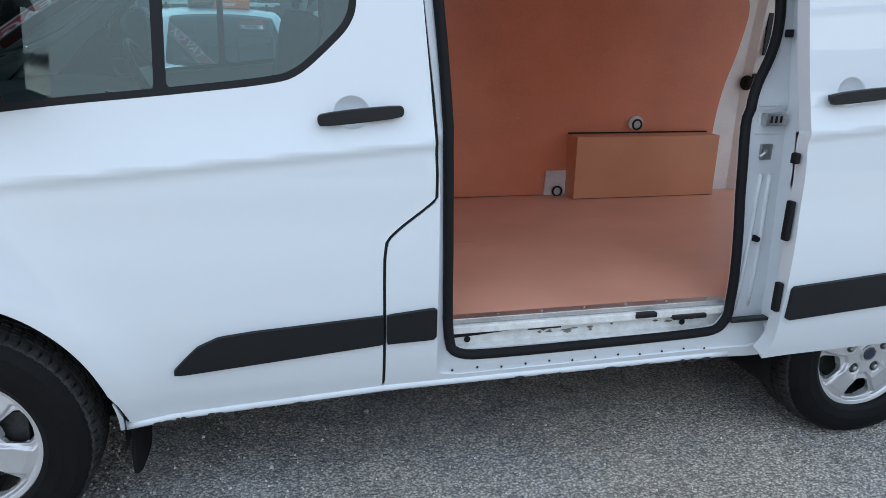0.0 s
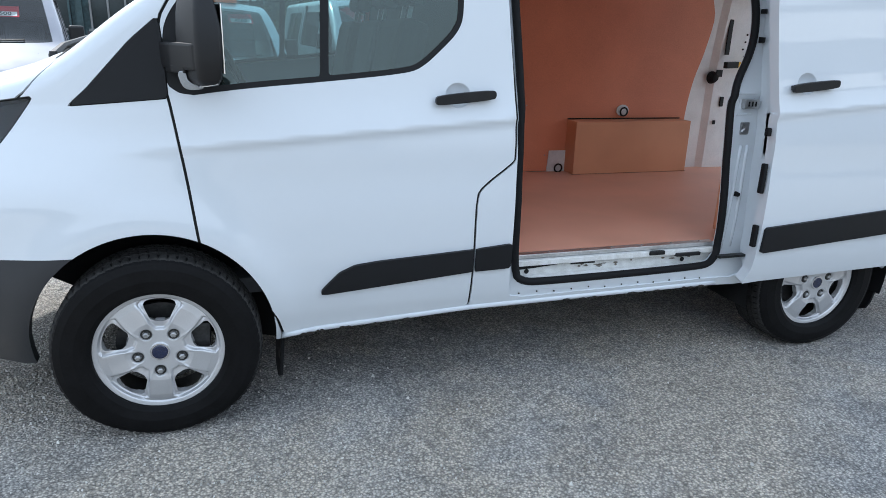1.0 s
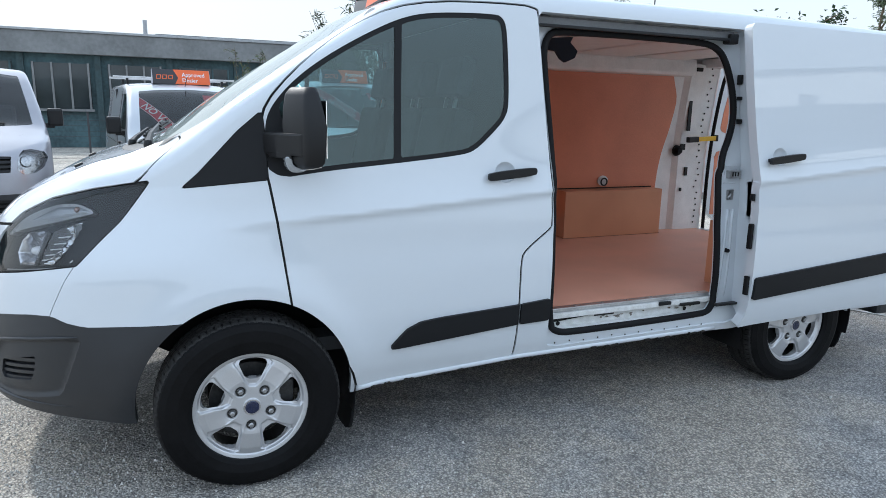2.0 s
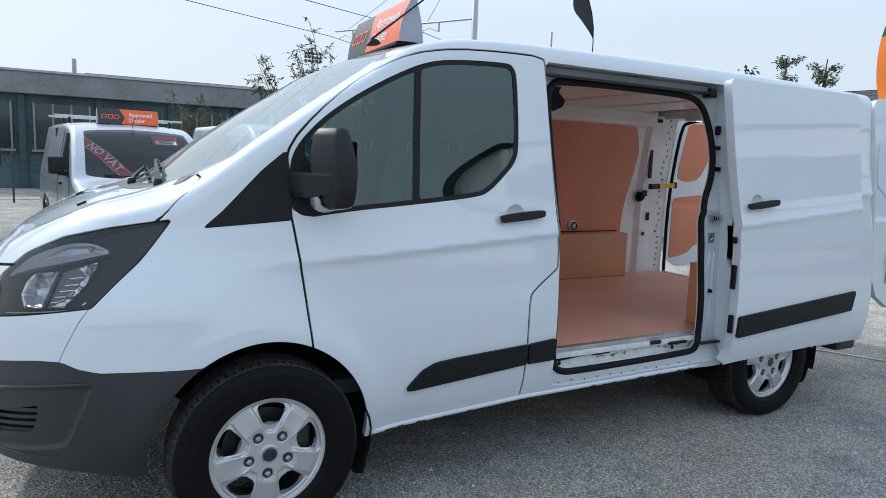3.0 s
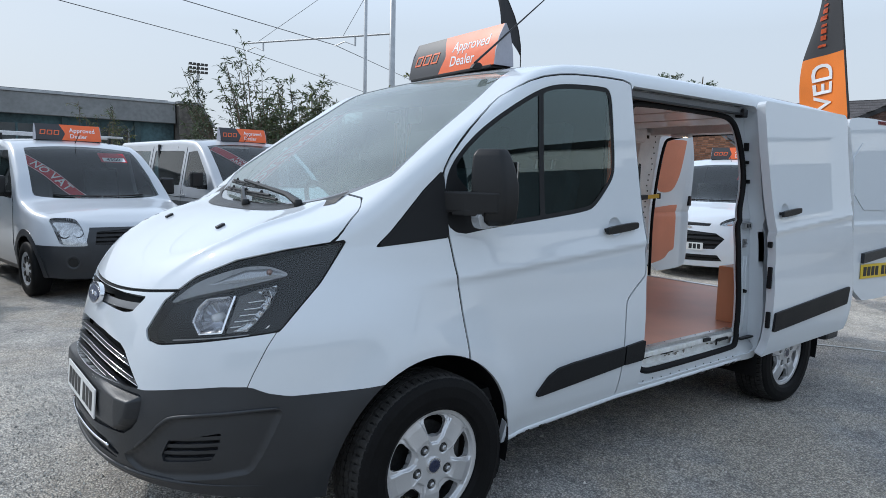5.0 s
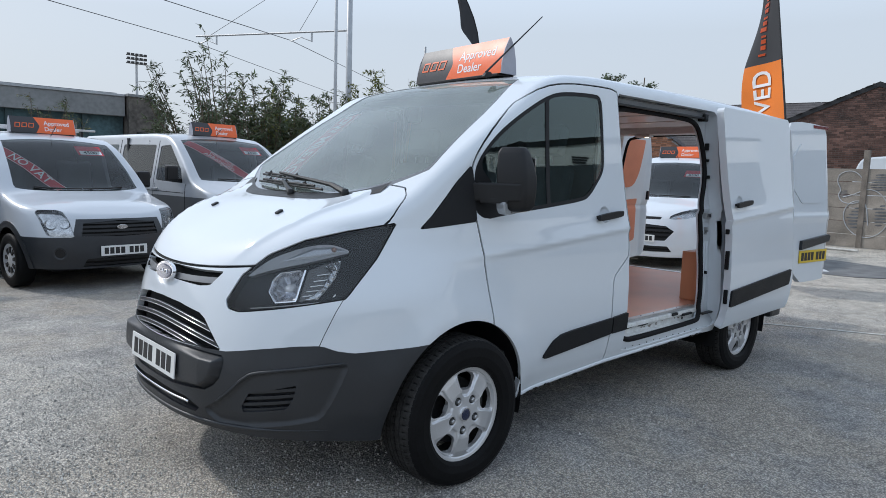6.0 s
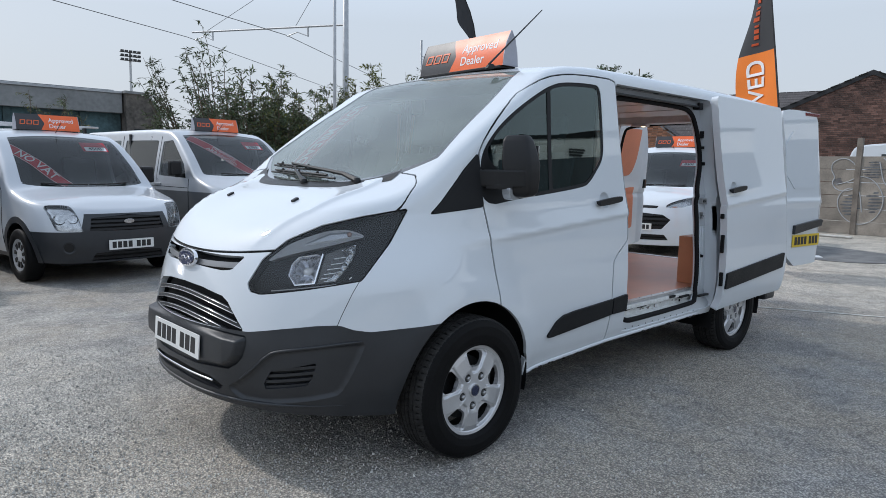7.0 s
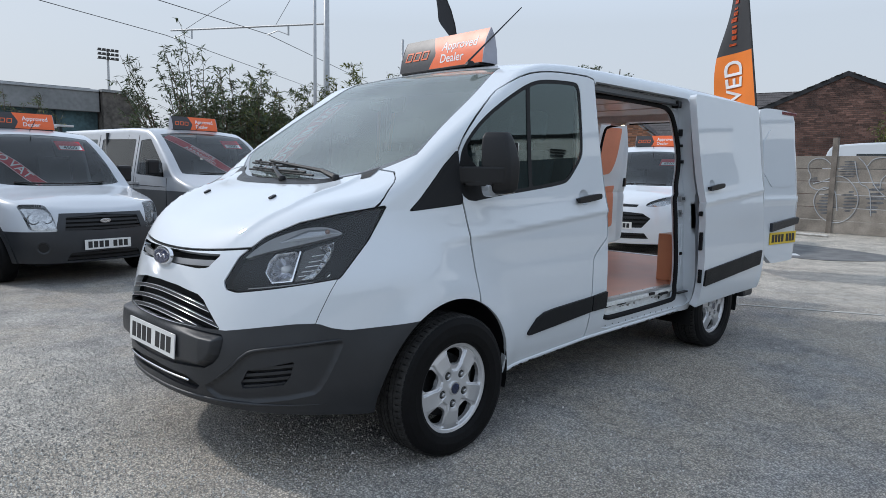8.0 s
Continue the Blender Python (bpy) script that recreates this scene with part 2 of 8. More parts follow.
def tube(pts, radius, sides=8, bm=None, closed=False, flat=1.0):
    """A round bar along a line of points."""
    bm = bm or bmesh.new()
    pts = [Vector(p) for p in pts]
    rings, n = [], len(pts)
    up = Vector((0, 0, 1))
    for i, p in enumerate(pts):
        a, b = pts[(i - 1) % n if closed else max(i - 1, 0)], pts[(i + 1) % n if closed else min(i + 1, n - 1)]
        d = (b - a).normalized()
        if i == 0:
            ref = up if abs(d.dot(up)) < 0.95 else Vector((1, 0, 0))
            u = d.cross(ref).normalized()
        else:
            u = (u - d * u.dot(d)).normalized()
        v = d.cross(u)
        r = radius[i] if isinstance(radius, (list, tuple)) else radius
        rings.append([bm.verts.new(p + (u * math.cos(t) * flat + v * math.sin(t)) * r) for t in (2 * math.pi * k / sides for k in range(sides))])
    for i in range(n if closed else n - 1):
        a, b = rings[i], rings[(i + 1) % n]
        best = min(range(sides), key=lambda s: (b[s].co - a[0].co).length) if i == n - 1 else 0
        for k in range(sides):
            bm.faces.new((a[k], a[(k + 1) % sides], b[(k + 1 + best) % sides], b[(k + best) % sides]))
    if not closed:
        bm.faces.new(rings[0][::-1])
        bm.faces.new(rings[-1])
    bmesh.ops.recalc_face_normals(bm, faces=bm.faces)
    return bm


def text_bm(body, size, depth=0.002, align="CENTER", bold=0.0, stretch=1.0):
    """Letters in the built-in font as a bmesh, in the xy plane, facing +z."""
    cu = bpy.data.curves.new("letters", "FONT")
    cu.body, cu.size, cu.extrude, cu.align_x, cu.align_y, cu.offset = body, size, depth, align, "CENTER", bold
    cu.resolution_u = 3
    ob = new("letters", cu)
    dg = bpy.context.evaluated_depsgraph_get()
    me = bpy.data.meshes.new_from_object(ob.evaluated_get(dg))
    bm = bmesh.new()
    bm.from_mesh(me)
    bpy.data.objects.remove(ob)
    bpy.data.curves.remove(cu)
    bpy.data.meshes.remove(me)
    bmesh.ops.scale(bm, vec=(stretch, 1, 1), verts=bm.verts)
    return bm


def moved(bm, m):
    bmesh.ops.transform(bm, matrix=m, verts=bm.verts)
    return bm


def chaikin(pts, times=2, closed=True):
    """Rounds the corners of a polygon."""
    p = np.array(pts, float)
    for _ in range(times):
        q = np.roll(p, -1, 0)
        if closed:
            p = np.stack([p * 0.75 + q * 0.25, p * 0.25 + q * 0.75], 1).reshape(-1, p.shape[1])
        else:
            a, b = p[:-1], p[1:]
            p = np.concatenate([p[:1], np.stack([a * 0.75 + b * 0.25, a * 0.25 + b * 0.75], 1).reshape(-1, p.shape[1]), p[-1:]])
    return p


def sdf(x, y, poly):
    """Signed distance to a polygon, negative inside."""
    p = np.stack([x, y], -1)
    poly = np.asarray(poly, float)
    d, s = np.full(len(p), 1e9), np.ones(len(p))
    for a, b in zip(poly, np.roll(poly, -1, 0)):
        e, w = b - a, p - a
        t = np.clip((w @ e) / max(e @ e, 1e-12), 0, 1)
        d = np.minimum(d, ((w - t[:, None] * e) ** 2).sum(1))
        c1, c2, c3 = p[:, 1] >= a[1], p[:, 1] < b[1], e[0] * w[:, 1] > e[1] * w[:, 0]
        s = np.where((c1 & c2 & c3) | (~c1 & ~c2 & ~c3), -s, s)
    return s * np.sqrt(d)


def cut(sheet, d):
    """Splits a sheet (places, normals, triangles) along d = 0: the part with d < 0, and the rest."""
    v, nrm, f = sheet
    if len(f) == 0:
        return sheet, sheet
    d = np.where(np.abs(d) < 1e-7, 1e-7, d)
    neg = d < 0
    c = neg[f].sum(1)
    one, two = f[c == 1], f[c == 2]
    lone = np.concatenate([one, two])
    flag = np.concatenate([np.ones(len(one), bool), np.zeros(len(two), bool)])
    if len(lone):
        odd = np.argmax(neg[lone] == flag[:, None], 1)
        r = np.arange(len(lone))
        a, b, cc = lone[r, odd], lone[r, (odd + 1) % 3], lone[r, (odd + 2) % 3]
        e = np.sort(np.concatenate([np.stack([a, b], 1), np.stack([a, cc], 1)]), 1)
        ue, inv = np.unique(e, axis=0, return_inverse=True)
        inv = inv.ravel()
        t = (d[ue[:, 0]] / (d[ue[:, 0]] - d[ue[:, 1]]))[:, None]
        nv = v[ue[:, 0]] * (1 - t) + v[ue[:, 1]] * t
        nn = nrm[ue[:, 0]] * (1 - t) + nrm[ue[:, 1]] * t
        nn /= np.linalg.norm(nn, axis=1)[:, None]
        p, q = inv[: len(lone)] + len(v), inv[len(lone):] + len(v)
        v, nrm = np.concatenate([v, nv]), np.concatenate([nrm, nn])
        tip = np.stack([a, p, q], 1)
        rest = np.concatenate([np.stack([p, b, cc], 1), np.stack([p, cc, q], 1)])
        rf = np.concatenate([flag, flag])
        fin = np.concatenate([f[c == 3], tip[flag], rest[~rf]])
        fout = np.concatenate([f[c == 0], tip[~flag], rest[rf]])
    else:
        fin, fout = f[c == 3], f[c == 0]
    return tidy((v, nrm, fin)), tidy((v, nrm, fout))


def tidy(sheet):
    v, nrm, f = sheet
    if len(f) == 0:
        return v[:0], nrm[:0], f.reshape(0, 3)
    used, inv = np.unique(f, return_inverse=True)
    return v[used], nrm[used], inv.reshape(-1, 3)


def pushed(sheet, by):
    v, nrm, f = sheet
    return v + nrm * (by if np.isscalar(by) else by[:, None]), nrm, f


def rim_edges(f):
    e = np.concatenate([f[:, [0, 1]], f[:, [1, 2]], f[:, [2, 0]]])
    k = np.sort(e, 1)
    _, idx, cnt = np.unique(k, axis=0, return_index=True, return_counts=True)
    return e[idx[cnt == 1]]


def sheet_part(name, sheet, material, parent=None, label="", thick=0.0, rim_only=False):
    """A sheet as one mesh object with its own smooth normals; thick: a second skin that far inside, closed along the rim."""
    v, nrm, f = sheet
    me = bpy.data.meshes.new(name)
    if len(f) and thick:
        n = len(v)
        e = rim_edges(f)
        rim = np.concatenate([np.stack([e[:, 0], e[:, 0] + n, e[:, 1]], 1)[:, [0, 1, 2]], np.stack([e[:, 1], e[:, 0] + n, e[:, 1] + n], 1)])
        fs = [f] + ([] if rim_only else [f[:, ::-1] + n])
        nf = sum(len(x) for x in fs)
        # the rim has corners of its own so that its shading stays crisp
        rv = np.concatenate([v, v - nrm * thick])
        base = 2 * n
        allv = np.concatenate([rv, rv])
        allf = np.concatenate(fs + [rim + base])
        me.from_pydata(allv.tolist(), [], allf.tolist())
        me.polygons.foreach_set("use_smooth", np.concatenate([np.ones(nf, bool), np.zeros(len(rim), bool)]))
        nn = np.concatenate([nrm, -nrm, np.zeros((2 * n, 3))])
        me.normals_split_custom_set_from_vertices(nn.tolist())
    else:
        me.from_pydata(v.tolist(), [], f.tolist())
        if len(f):
            me.polygons.foreach_set("use_smooth", np.ones(len(f), bool))
            me.normals_split_custom_set_from_vertices(nrm.tolist())
    me.materials.append(material)
    ob = new(name, me)
    ob.parent = parent
    return tagged(ob, label)


def sunk(name, sheet, depth, material, parent, label=""):
    """A sheet pressed inward by a depth given point by point, shaded by its new shape."""
    v, nrm, f = sheet
    w = v - nrm * depth[:, None]
    g = np.cross(w[f[:, 1]] - w[f[:, 0]], w[f[:, 2]] - w[f[:, 0]])
    nn = np.zeros_like(w)
    for k in range(3):
        np.add.at(nn, f[:, k], g)
    nn /= np.maximum(np.linalg.norm(nn, axis=1), 1e-12)[:, None]
    return sheet_part(name, (w, nn, f), material, parent, label)


def spl(xs, ys):
    """A smooth curve through control points that does not overshoot."""
    xs, ys = np.array(xs, float), np.array(ys, float)
    h = np.diff(xs)
    d = np.diff(ys) / h
    m = np.zeros(len(xs))
    m[0], m[-1] = d[0], d[-1]
    for i in range(1, len(xs) - 1):
        if d[i - 1] * d[i] > 0:
            w1, w2 = 2 * h[i] + h[i - 1], h[i] + 2 * h[i - 1]
            m[i] = (w1 + w2) / (w1 / d[i - 1] + w2 / d[i])

    def f(x):
        x = np.clip(x, xs[0], xs[-1])
        i = np.clip(np.searchsorted(xs, x) - 1, 0, len(xs) - 2)
        t = (x - xs[i]) / h[i]
        return (2 * t**3 - 3 * t * t + 1) * ys[i] + (t**3 - 2 * t * t + t) * h[i] * m[i] + (3 * t * t - 2 * t**3) * ys[i + 1] + (t**3 - t * t) * h[i] * m[i + 1]

    return f


def ease(t):
    t = np.clip(t, 0, 1)
    return t * t * (3 - 2 * t)


def soft_max(a, b, k):
    h = np.clip(0.5 + 0.5 * (a - b) / k, 0, 1)
    return b * (1 - h) + a * h + k * h * (1 - h)


def finer(sheet, times=1):
    """The same sheet with each triangle parted in four."""
    v, nrm, f = sheet
    for _ in range(times):
        e = np.sort(np.concatenate([f[:, [0, 1]], f[:, [1, 2]], f[:, [2, 0]]]), 1)
        u, inv = np.unique(e, axis=0, return_inverse=True)
        inv = inv.reshape(-1) + len(v)
        m = len(f)
        ab, bc, ca = inv[:m], inv[m:2 * m], inv[2 * m:]
        v = np.concatenate([v, (v[u[:, 0]] + v[u[:, 1]]) / 2])
        nn = nrm[u[:, 0]] + nrm[u[:, 1]]
        nrm = np.concatenate([nrm, nn / np.maximum(np.linalg.norm(nn, axis=1), 1e-9)[:, None]])
        f = np.concatenate([np.stack([f[:, 0], ab, ca], 1), np.stack([ab, f[:, 1], bc], 1), np.stack([ca, bc, f[:, 2]], 1), np.stack([ab, bc, ca], 1)])
    return v, nrm, f


class Form:
    """The outer form of a vehicle as a field: below 0 inside. The front points to -x, the front axle stands at x = 0, the near side at y = 0."""

    def __init__(self, yc, width, front, top, crown, reach=0.92, power=2.4, back=3.97, floor=0.20, extra=None, edge=0.06, tail=0.03, bulge=None):
        self.yc, self.width, self.front, self.top, self.crown = yc, width, front, top, crown
        self.reach, self.power, self.back, self.floor, self.extra, self.edge, self.tail, self.bulge = reach, power, back, floor, extra, edge, tail, bulge

    def __call__(self, x, y, z):
        a = np.abs(y - self.yc)
        hw = self.width(z)
        if self.extra:
            hw = hw + self.extra(x, y, z)
        hw = hw - self.tail * ease((x - self.back + 0.8) / 0.8) * ease((z - 0.4) / 1.2)
        u = np.clip((self.front(z) + self.reach - x) / self.reach, 0, None)
        side = ((u**self.power + (a / hw) ** self.power) ** (1 / self.power) - 1) * hw
        crown = np.interp(x, *self.crown)
        top = (z - (self.top(x) - crown * (a / (self.yc * 0.85)) ** 2.2)) * 0.85
        if self.bulge:
            top = top - self.bulge(x, y, z)
        f = soft_max(top, side, self.edge)
        f = soft_max(x - self.back, f, 0.05)
        return soft_max(self.floor - z, f, 0.03)

    def skin(self, nx=236, near=230, far=110, nose=60, x0=-0.25, zc=0.95, x1=None):
        """The skin as a sheet, found along rays from the middle line."""
        per = []
        for n, sgn in ((near, -1), (far, 1)):
            q = np.array([(0, -0.70), (0.97, -0.70), (0.97, 1.02), (0, 1.02)])
            seg = np.linalg.norm(np.diff(q, axis=0), axis=1)
            at = np.linspace(0, seg.sum(), n, endpoint=False)
            if sgn > 0:
                at = seg.sum() - at
            cum = np.r_[0, np.cumsum(seg)]
            per.append(np.stack([sgn * np.interp(at, cum, q[:, 0]), np.interp(at, cum, q[:, 1])], 1))
        ring = np.concatenate(per)
        ring /= np.linalg.norm(ring, axis=1)[:, None]
        x1 = x1 or self.back - 0.002
        xs = np.linspace(x0, x1, nx)
        phi = np.linspace(0, math.pi / 2, nose + 1)[:0:-1]
        rows_o, rows_d = [], []
        for p in phi:
            rows_o.append(np.tile((x0, self.yc, zc), (len(ring), 1)))
            rows_d.append(np.stack([np.full(len(ring), -math.sin(p)), math.cos(p) * ring[:, 0], math.cos(p) * ring[:, 1]], 1))
        for x in xs:
            rows_o.append(np.tile((x, self.yc, zc), (len(ring), 1)))
            rows_d.append(np.stack([np.zeros(len(ring)), ring[:, 0], ring[:, 1]], 1))
        o, d = np.concatenate(rows_o), np.concatenate(rows_d)
        lo, hi = np.zeros(len(o)), np.full(len(o), 2.2)
        for _ in range(30):
            mid = (lo + hi) / 2
            p = o + d * mid[:, None]
            inside = self(p[:, 0], p[:, 1], p[:, 2]) < 0
            lo, hi = np.where(inside, mid, lo), np.where(inside, hi, mid)
        v = o + d * lo[:, None]
        m, k = len(rows_o), len(ring)
        i, j = np.meshgrid(np.arange(m - 1), np.arange(k), indexing="ij")
        a, b = i * k + j, i * k + (j + 1) % k
        c, e = a + k, b + k
        f = np.concatenate([np.stack([a, b, e], -1).reshape(-1, 3), np.stack([a, e, c], -1).reshape(-1, 3)])
        nrm = self.normals(v)
        g = np.cross(v[f[:, 1]] - v[f[:, 0]], v[f[:, 2]] - v[f[:, 0]])
        if (g * nrm[f[:, 0]]).sum() < 0:
            f = f[:, ::-1]
        ok = np.linalg.norm(g, axis=1) > 1e-10
        return tidy((v, nrm, f[ok]))

    def normals(self, v):
        h = 2e-3
        x, y, z = v.T
        g = np.stack([self(x + h, y, z) - self(x - h, y, z), self(x, y + h, z) - self(x, y - h, z), self(x, y, z + h) - self(x, y, z - h)], 1)
        return g / np.maximum(np.linalg.norm(g, axis=1), 1e-9)[:, None]

    def side_y(self, x, z):
        """The near side's y at one place."""
        lo, hi = np.full(np.shape(x), -0.4), np.full(np.shape(x), self.yc)
        x, z = np.asarray(x, float), np.asarray(z, float)
        for _ in range(30):
            mid = (lo + hi) / 2
            out = self(x, mid, z) > 0
            lo, hi = np.where(out, mid, lo), np.where(out, hi, mid)
        return lo

# ---- the yard ----
GZ = 0.025   # height of the ground under the tyres

def ground_material():
    m = bpy.data.materials.new("worn_tarmac_with_grit")
    m.use_nodes = True
    n, l = m.node_tree.nodes, m.node_tree.links
    p = n["Principled BSDF"]
    tc = n.new("ShaderNodeTexCoord")

    def noise_at(scale, detail=6, rough=0.6):
        k = n.new("ShaderNodeTexNoise")
        k.inputs["Scale"].default_value, k.inputs["Detail"].default_value, k.inputs["Roughness"].default_value = scale, detail, rough
        l.new(tc.outputs["Object"], k.inputs["Vector"])
        return k

    def ramp(src, a, ca, b, cb):
        r = n.new("ShaderNodeValToRGB")
        r.color_ramp.elements[0].position, r.color_ramp.elements[1].position = a, b
        r.color_ramp.elements[0].color, r.color_ramp.elements[1].color = (*ca, 1), (*cb, 1)
        l.new(src, r.inputs[0])
        return r.outputs[0]

    def mix(kind, fac, a, b):
        k = n.new("ShaderNodeMixRGB")
        k.blend_type = kind
        for i, s in enumerate((fac, a, b)):
            if isinstance(s, (int, float)):
                k.inputs[i].default_value = s
            elif isinstance(s, tuple):
                k.inputs[i].default_value = (*s, 1)
            else:
                l.new(s, k.inputs[i])
        return k.outputs[0]

    patch, blotch, mid = noise_at(0.7, 6, 0.68), noise_at(2.2, 7, 0.7), noise_at(11, 5)
    base = ramp(blotch.outputs["Fac"], 0.36, (0.235, 0.232, 0.226), 0.62, (0.405, 0.392, 0.368))
    dusty = ramp(patch.outputs["Fac"], 0.43, (0, 0, 0), 0.58, (1, 1, 1))
    base = mix("MIX", mix("MULTIPLY", 1.0, dusty, (0.6, 0.6, 0.6)), base, (0.46, 0.40, 0.315))
    # open ends: tan stones, their sunlit paleness put into the colour; old tarmac between
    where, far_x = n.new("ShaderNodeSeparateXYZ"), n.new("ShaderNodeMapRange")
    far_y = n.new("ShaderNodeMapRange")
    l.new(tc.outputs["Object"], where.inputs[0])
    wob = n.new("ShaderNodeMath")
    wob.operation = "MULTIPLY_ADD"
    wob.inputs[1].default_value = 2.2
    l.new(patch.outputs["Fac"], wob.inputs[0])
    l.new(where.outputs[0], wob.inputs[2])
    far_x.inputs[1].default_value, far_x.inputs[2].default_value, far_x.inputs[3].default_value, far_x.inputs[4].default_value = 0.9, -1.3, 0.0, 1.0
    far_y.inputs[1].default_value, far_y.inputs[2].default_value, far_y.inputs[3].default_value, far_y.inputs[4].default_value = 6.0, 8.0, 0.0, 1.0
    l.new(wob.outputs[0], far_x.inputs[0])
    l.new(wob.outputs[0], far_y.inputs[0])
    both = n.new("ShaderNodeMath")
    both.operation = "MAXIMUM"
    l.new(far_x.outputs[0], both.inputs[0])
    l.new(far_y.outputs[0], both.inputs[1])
    stony_sunlit = ramp(blotch.outputs["Fac"], 0.38, (0.40, 0.375, 0.325), 0.60, (0.62, 0.575, 0.50))
    base = mix("MIX", both.outputs[0], base, stony_sunlit)
    stain = ramp(mid.outputs["Fac"], 0.36, (0.82, 0.82, 0.82), 0.5, (1, 1, 1))
    base = mix("MULTIPLY", 0.7, base, stain)
    # the chippings, two sizes
    cells = n.new("ShaderNodeTexVoronoi")
    cells.inputs["Scale"].default_value = 105
    l.new(tc.outputs["Object"], cells.inputs["Vector"])
    small = n.new("ShaderNodeTexVoronoi")
    small.inputs["Scale"].default_value = 260
    l.new(tc.outputs["Object"], small.inputs["Vector"])
    chip = ramp(cells.outputs["Color"], 0.22, (0.63, 0.63, 0.64), 0.78, (1.36, 1.34, 1.31))
    base = mix("MULTIPLY", 0.85, base, chip)
    pale = ramp(small.outputs["Color"], 0.72, (0, 0, 0), 0.80, (1, 1, 1))
    base = mix("MIX", mix("MULTIPLY", 1.0, pale, (0.36, 0.36, 0.36)), base, (0.56, 0.55, 0.52))
    # gaps between chippings darkened: their micro-shadow put into the colour
    joint = ramp(cells.outputs["Distance"], 0.28, (1.15, 1.15, 1.15), 0.64, (0.52, 0.52, 0.53))
    base = mix("MULTIPLY", 0.9, base, joint)
    base = mix("MULTIPLY", 1.0, base, (1.13, 1.13, 1.13))
    l.new(base, p.inputs["Base Color"])
    p.inputs["Roughness"].default_value = 0.92
    p.inputs["Specular IOR Level"].default_value = 0.25
    h = n.new("ShaderNodeMath")
    h.operation = "MULTIPLY_ADD"
    h.inputs[1].default_value = -0.6
    l.new(cells.outputs["Distance"], h.inputs[0])
    l.new(mid.outputs["Fac"], h.inputs[2])
    b = n.new("ShaderNodeBump")
    b.inputs["Strength"].default_value, b.inputs["Distance"].default_value = 1.0, 0.010
    l.new(h.outputs[0], b.inputs["Height"])
    l.new(b.outputs[0], p.inputs["Normal"])
    return m


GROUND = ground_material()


def build_ground():
    """One sheet to the horizon, finer and slightly uneven near the van."""
    bm = bmesh.new()
    xs = [-900, -200, -60, -20] + [-10 + 0.5 * i for i in range(61)] + [28, 40, 80, 250, 900]
    ys = [-900, -200, -60, -20] + [-10 + 0.5 * i for i in range(61)] + [28, 40, 80, 250, 900]
    near = lambda v: max(0.0, 1 - abs(v) / 12)
    grid = [[bm.verts.new((x, y, 0.006 * noise.noise((x * 0.9, y * 0.9, 0)) * near(x - 2) * near(y - 1) + GZ - 0.004)) for y in ys] for x in xs]
    for i in range(len(xs) - 1):
        for j in range(len(ys) - 1):
            bm.faces.new((grid[i][j], grid[i + 1][j], grid[i + 1][j + 1], grid[i][j + 1]))
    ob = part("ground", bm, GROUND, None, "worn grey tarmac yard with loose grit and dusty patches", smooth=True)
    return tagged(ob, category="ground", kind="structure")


build_ground()


def loose_grit():
    """Small loose stones on the tarmac, joined, thicker in drifts."""
    rng = random.Random(41)
    vs, fs = [], []
    while len(vs) < 6 * 34000:
        if len(vs) < 6 * 8000:
            x, y = rng.uniform(-4.5, 5.5), rng.uniform(-2.4, 0.3) if rng.random() < 0.75 else rng.uniform(0.3, 5.5)
        else:     # the coarser drift in front of the van
            x, y = rng.gauss(-1.7, 1.0), rng.gauss(0.6, 1.4)
        if noise.noise((x * 0.8, y * 0.8, 3)) < rng.uniform(-0.7, 0.5):
            continue
        r = rng.uniform(0.0022, 0.0056) * (1.7 if rng.random() < 0.05 else 1.0)
        a, z, k = rng.uniform(0, 6.28), GZ - 0.003, len(vs)
        foot = [(x + r * rng.uniform(0.7, 1.3) * math.cos(a + q * 2.09), y + r * rng.uniform(0.7, 1.3) * math.sin(a + q * 2.09), z) for q in range(3)]
        vs += foot + [(v[0] * 0.5 + x * 0.5, v[1] * 0.5 + y * 0.5, z + r * rng.uniform(0.9, 1.5)) for v in foot]
        fs += [(k, k + 1, k + 4, k + 3), (k + 1, k + 2, k + 5, k + 4), (k + 2, k, k + 3, k + 5), (k + 3, k + 4, k + 5)]
    me = bpy.data.meshes.new("loose_grit")
    me.from_pydata(vs, [], fs)
    stone = mat("pale_grit_stone", (0.43, 0.415, 0.385), 0.9, vary=0.15, scale=40)
    n, l = stone.node_tree.nodes, stone.node_tree.links
    isle, hue, rg = n.new("ShaderNodeNewGeometry"), n.new("ShaderNodeHueSaturation"), n.new("ShaderNodeMapRange")
    rg.inputs[3].default_value, rg.inputs[4].default_value = 0.65, 1.7
    base = n["Principled BSDF"].inputs["Base Color"]
    src = base.links[0].from_socket
    l.new(isle.outputs["Random Per Island"], rg.inputs[0])
    l.new(rg.outputs[0], hue.inputs["Value"])
    l.new(src, hue.inputs["Color"])
    l.new(hue.outputs[0], base)
    me.materials.append(stone)
    return tagged(new("loose_grit", me), "loose pale and dark grit on the tarmac", "grit", kind="stuff")


loose_grit()

LINEPAINT = mat("worn_white_line_paint", (0.50, 0.49, 0.46), 0.85, vary=0.25, scale=9, fine=120, second=(0.30, 0.29, 0.27))
bay = part("bay_line", moved(boxed(0, -0.018, 0.0, 1.75, 0.018, 0.004), pose(4.70, 0.92, GZ - 0.002, 0, 0, -63)), LINEPAINT, None, "worn thin white bay line on the tarmac")
tagged(bay, category="road marking", kind="structure")

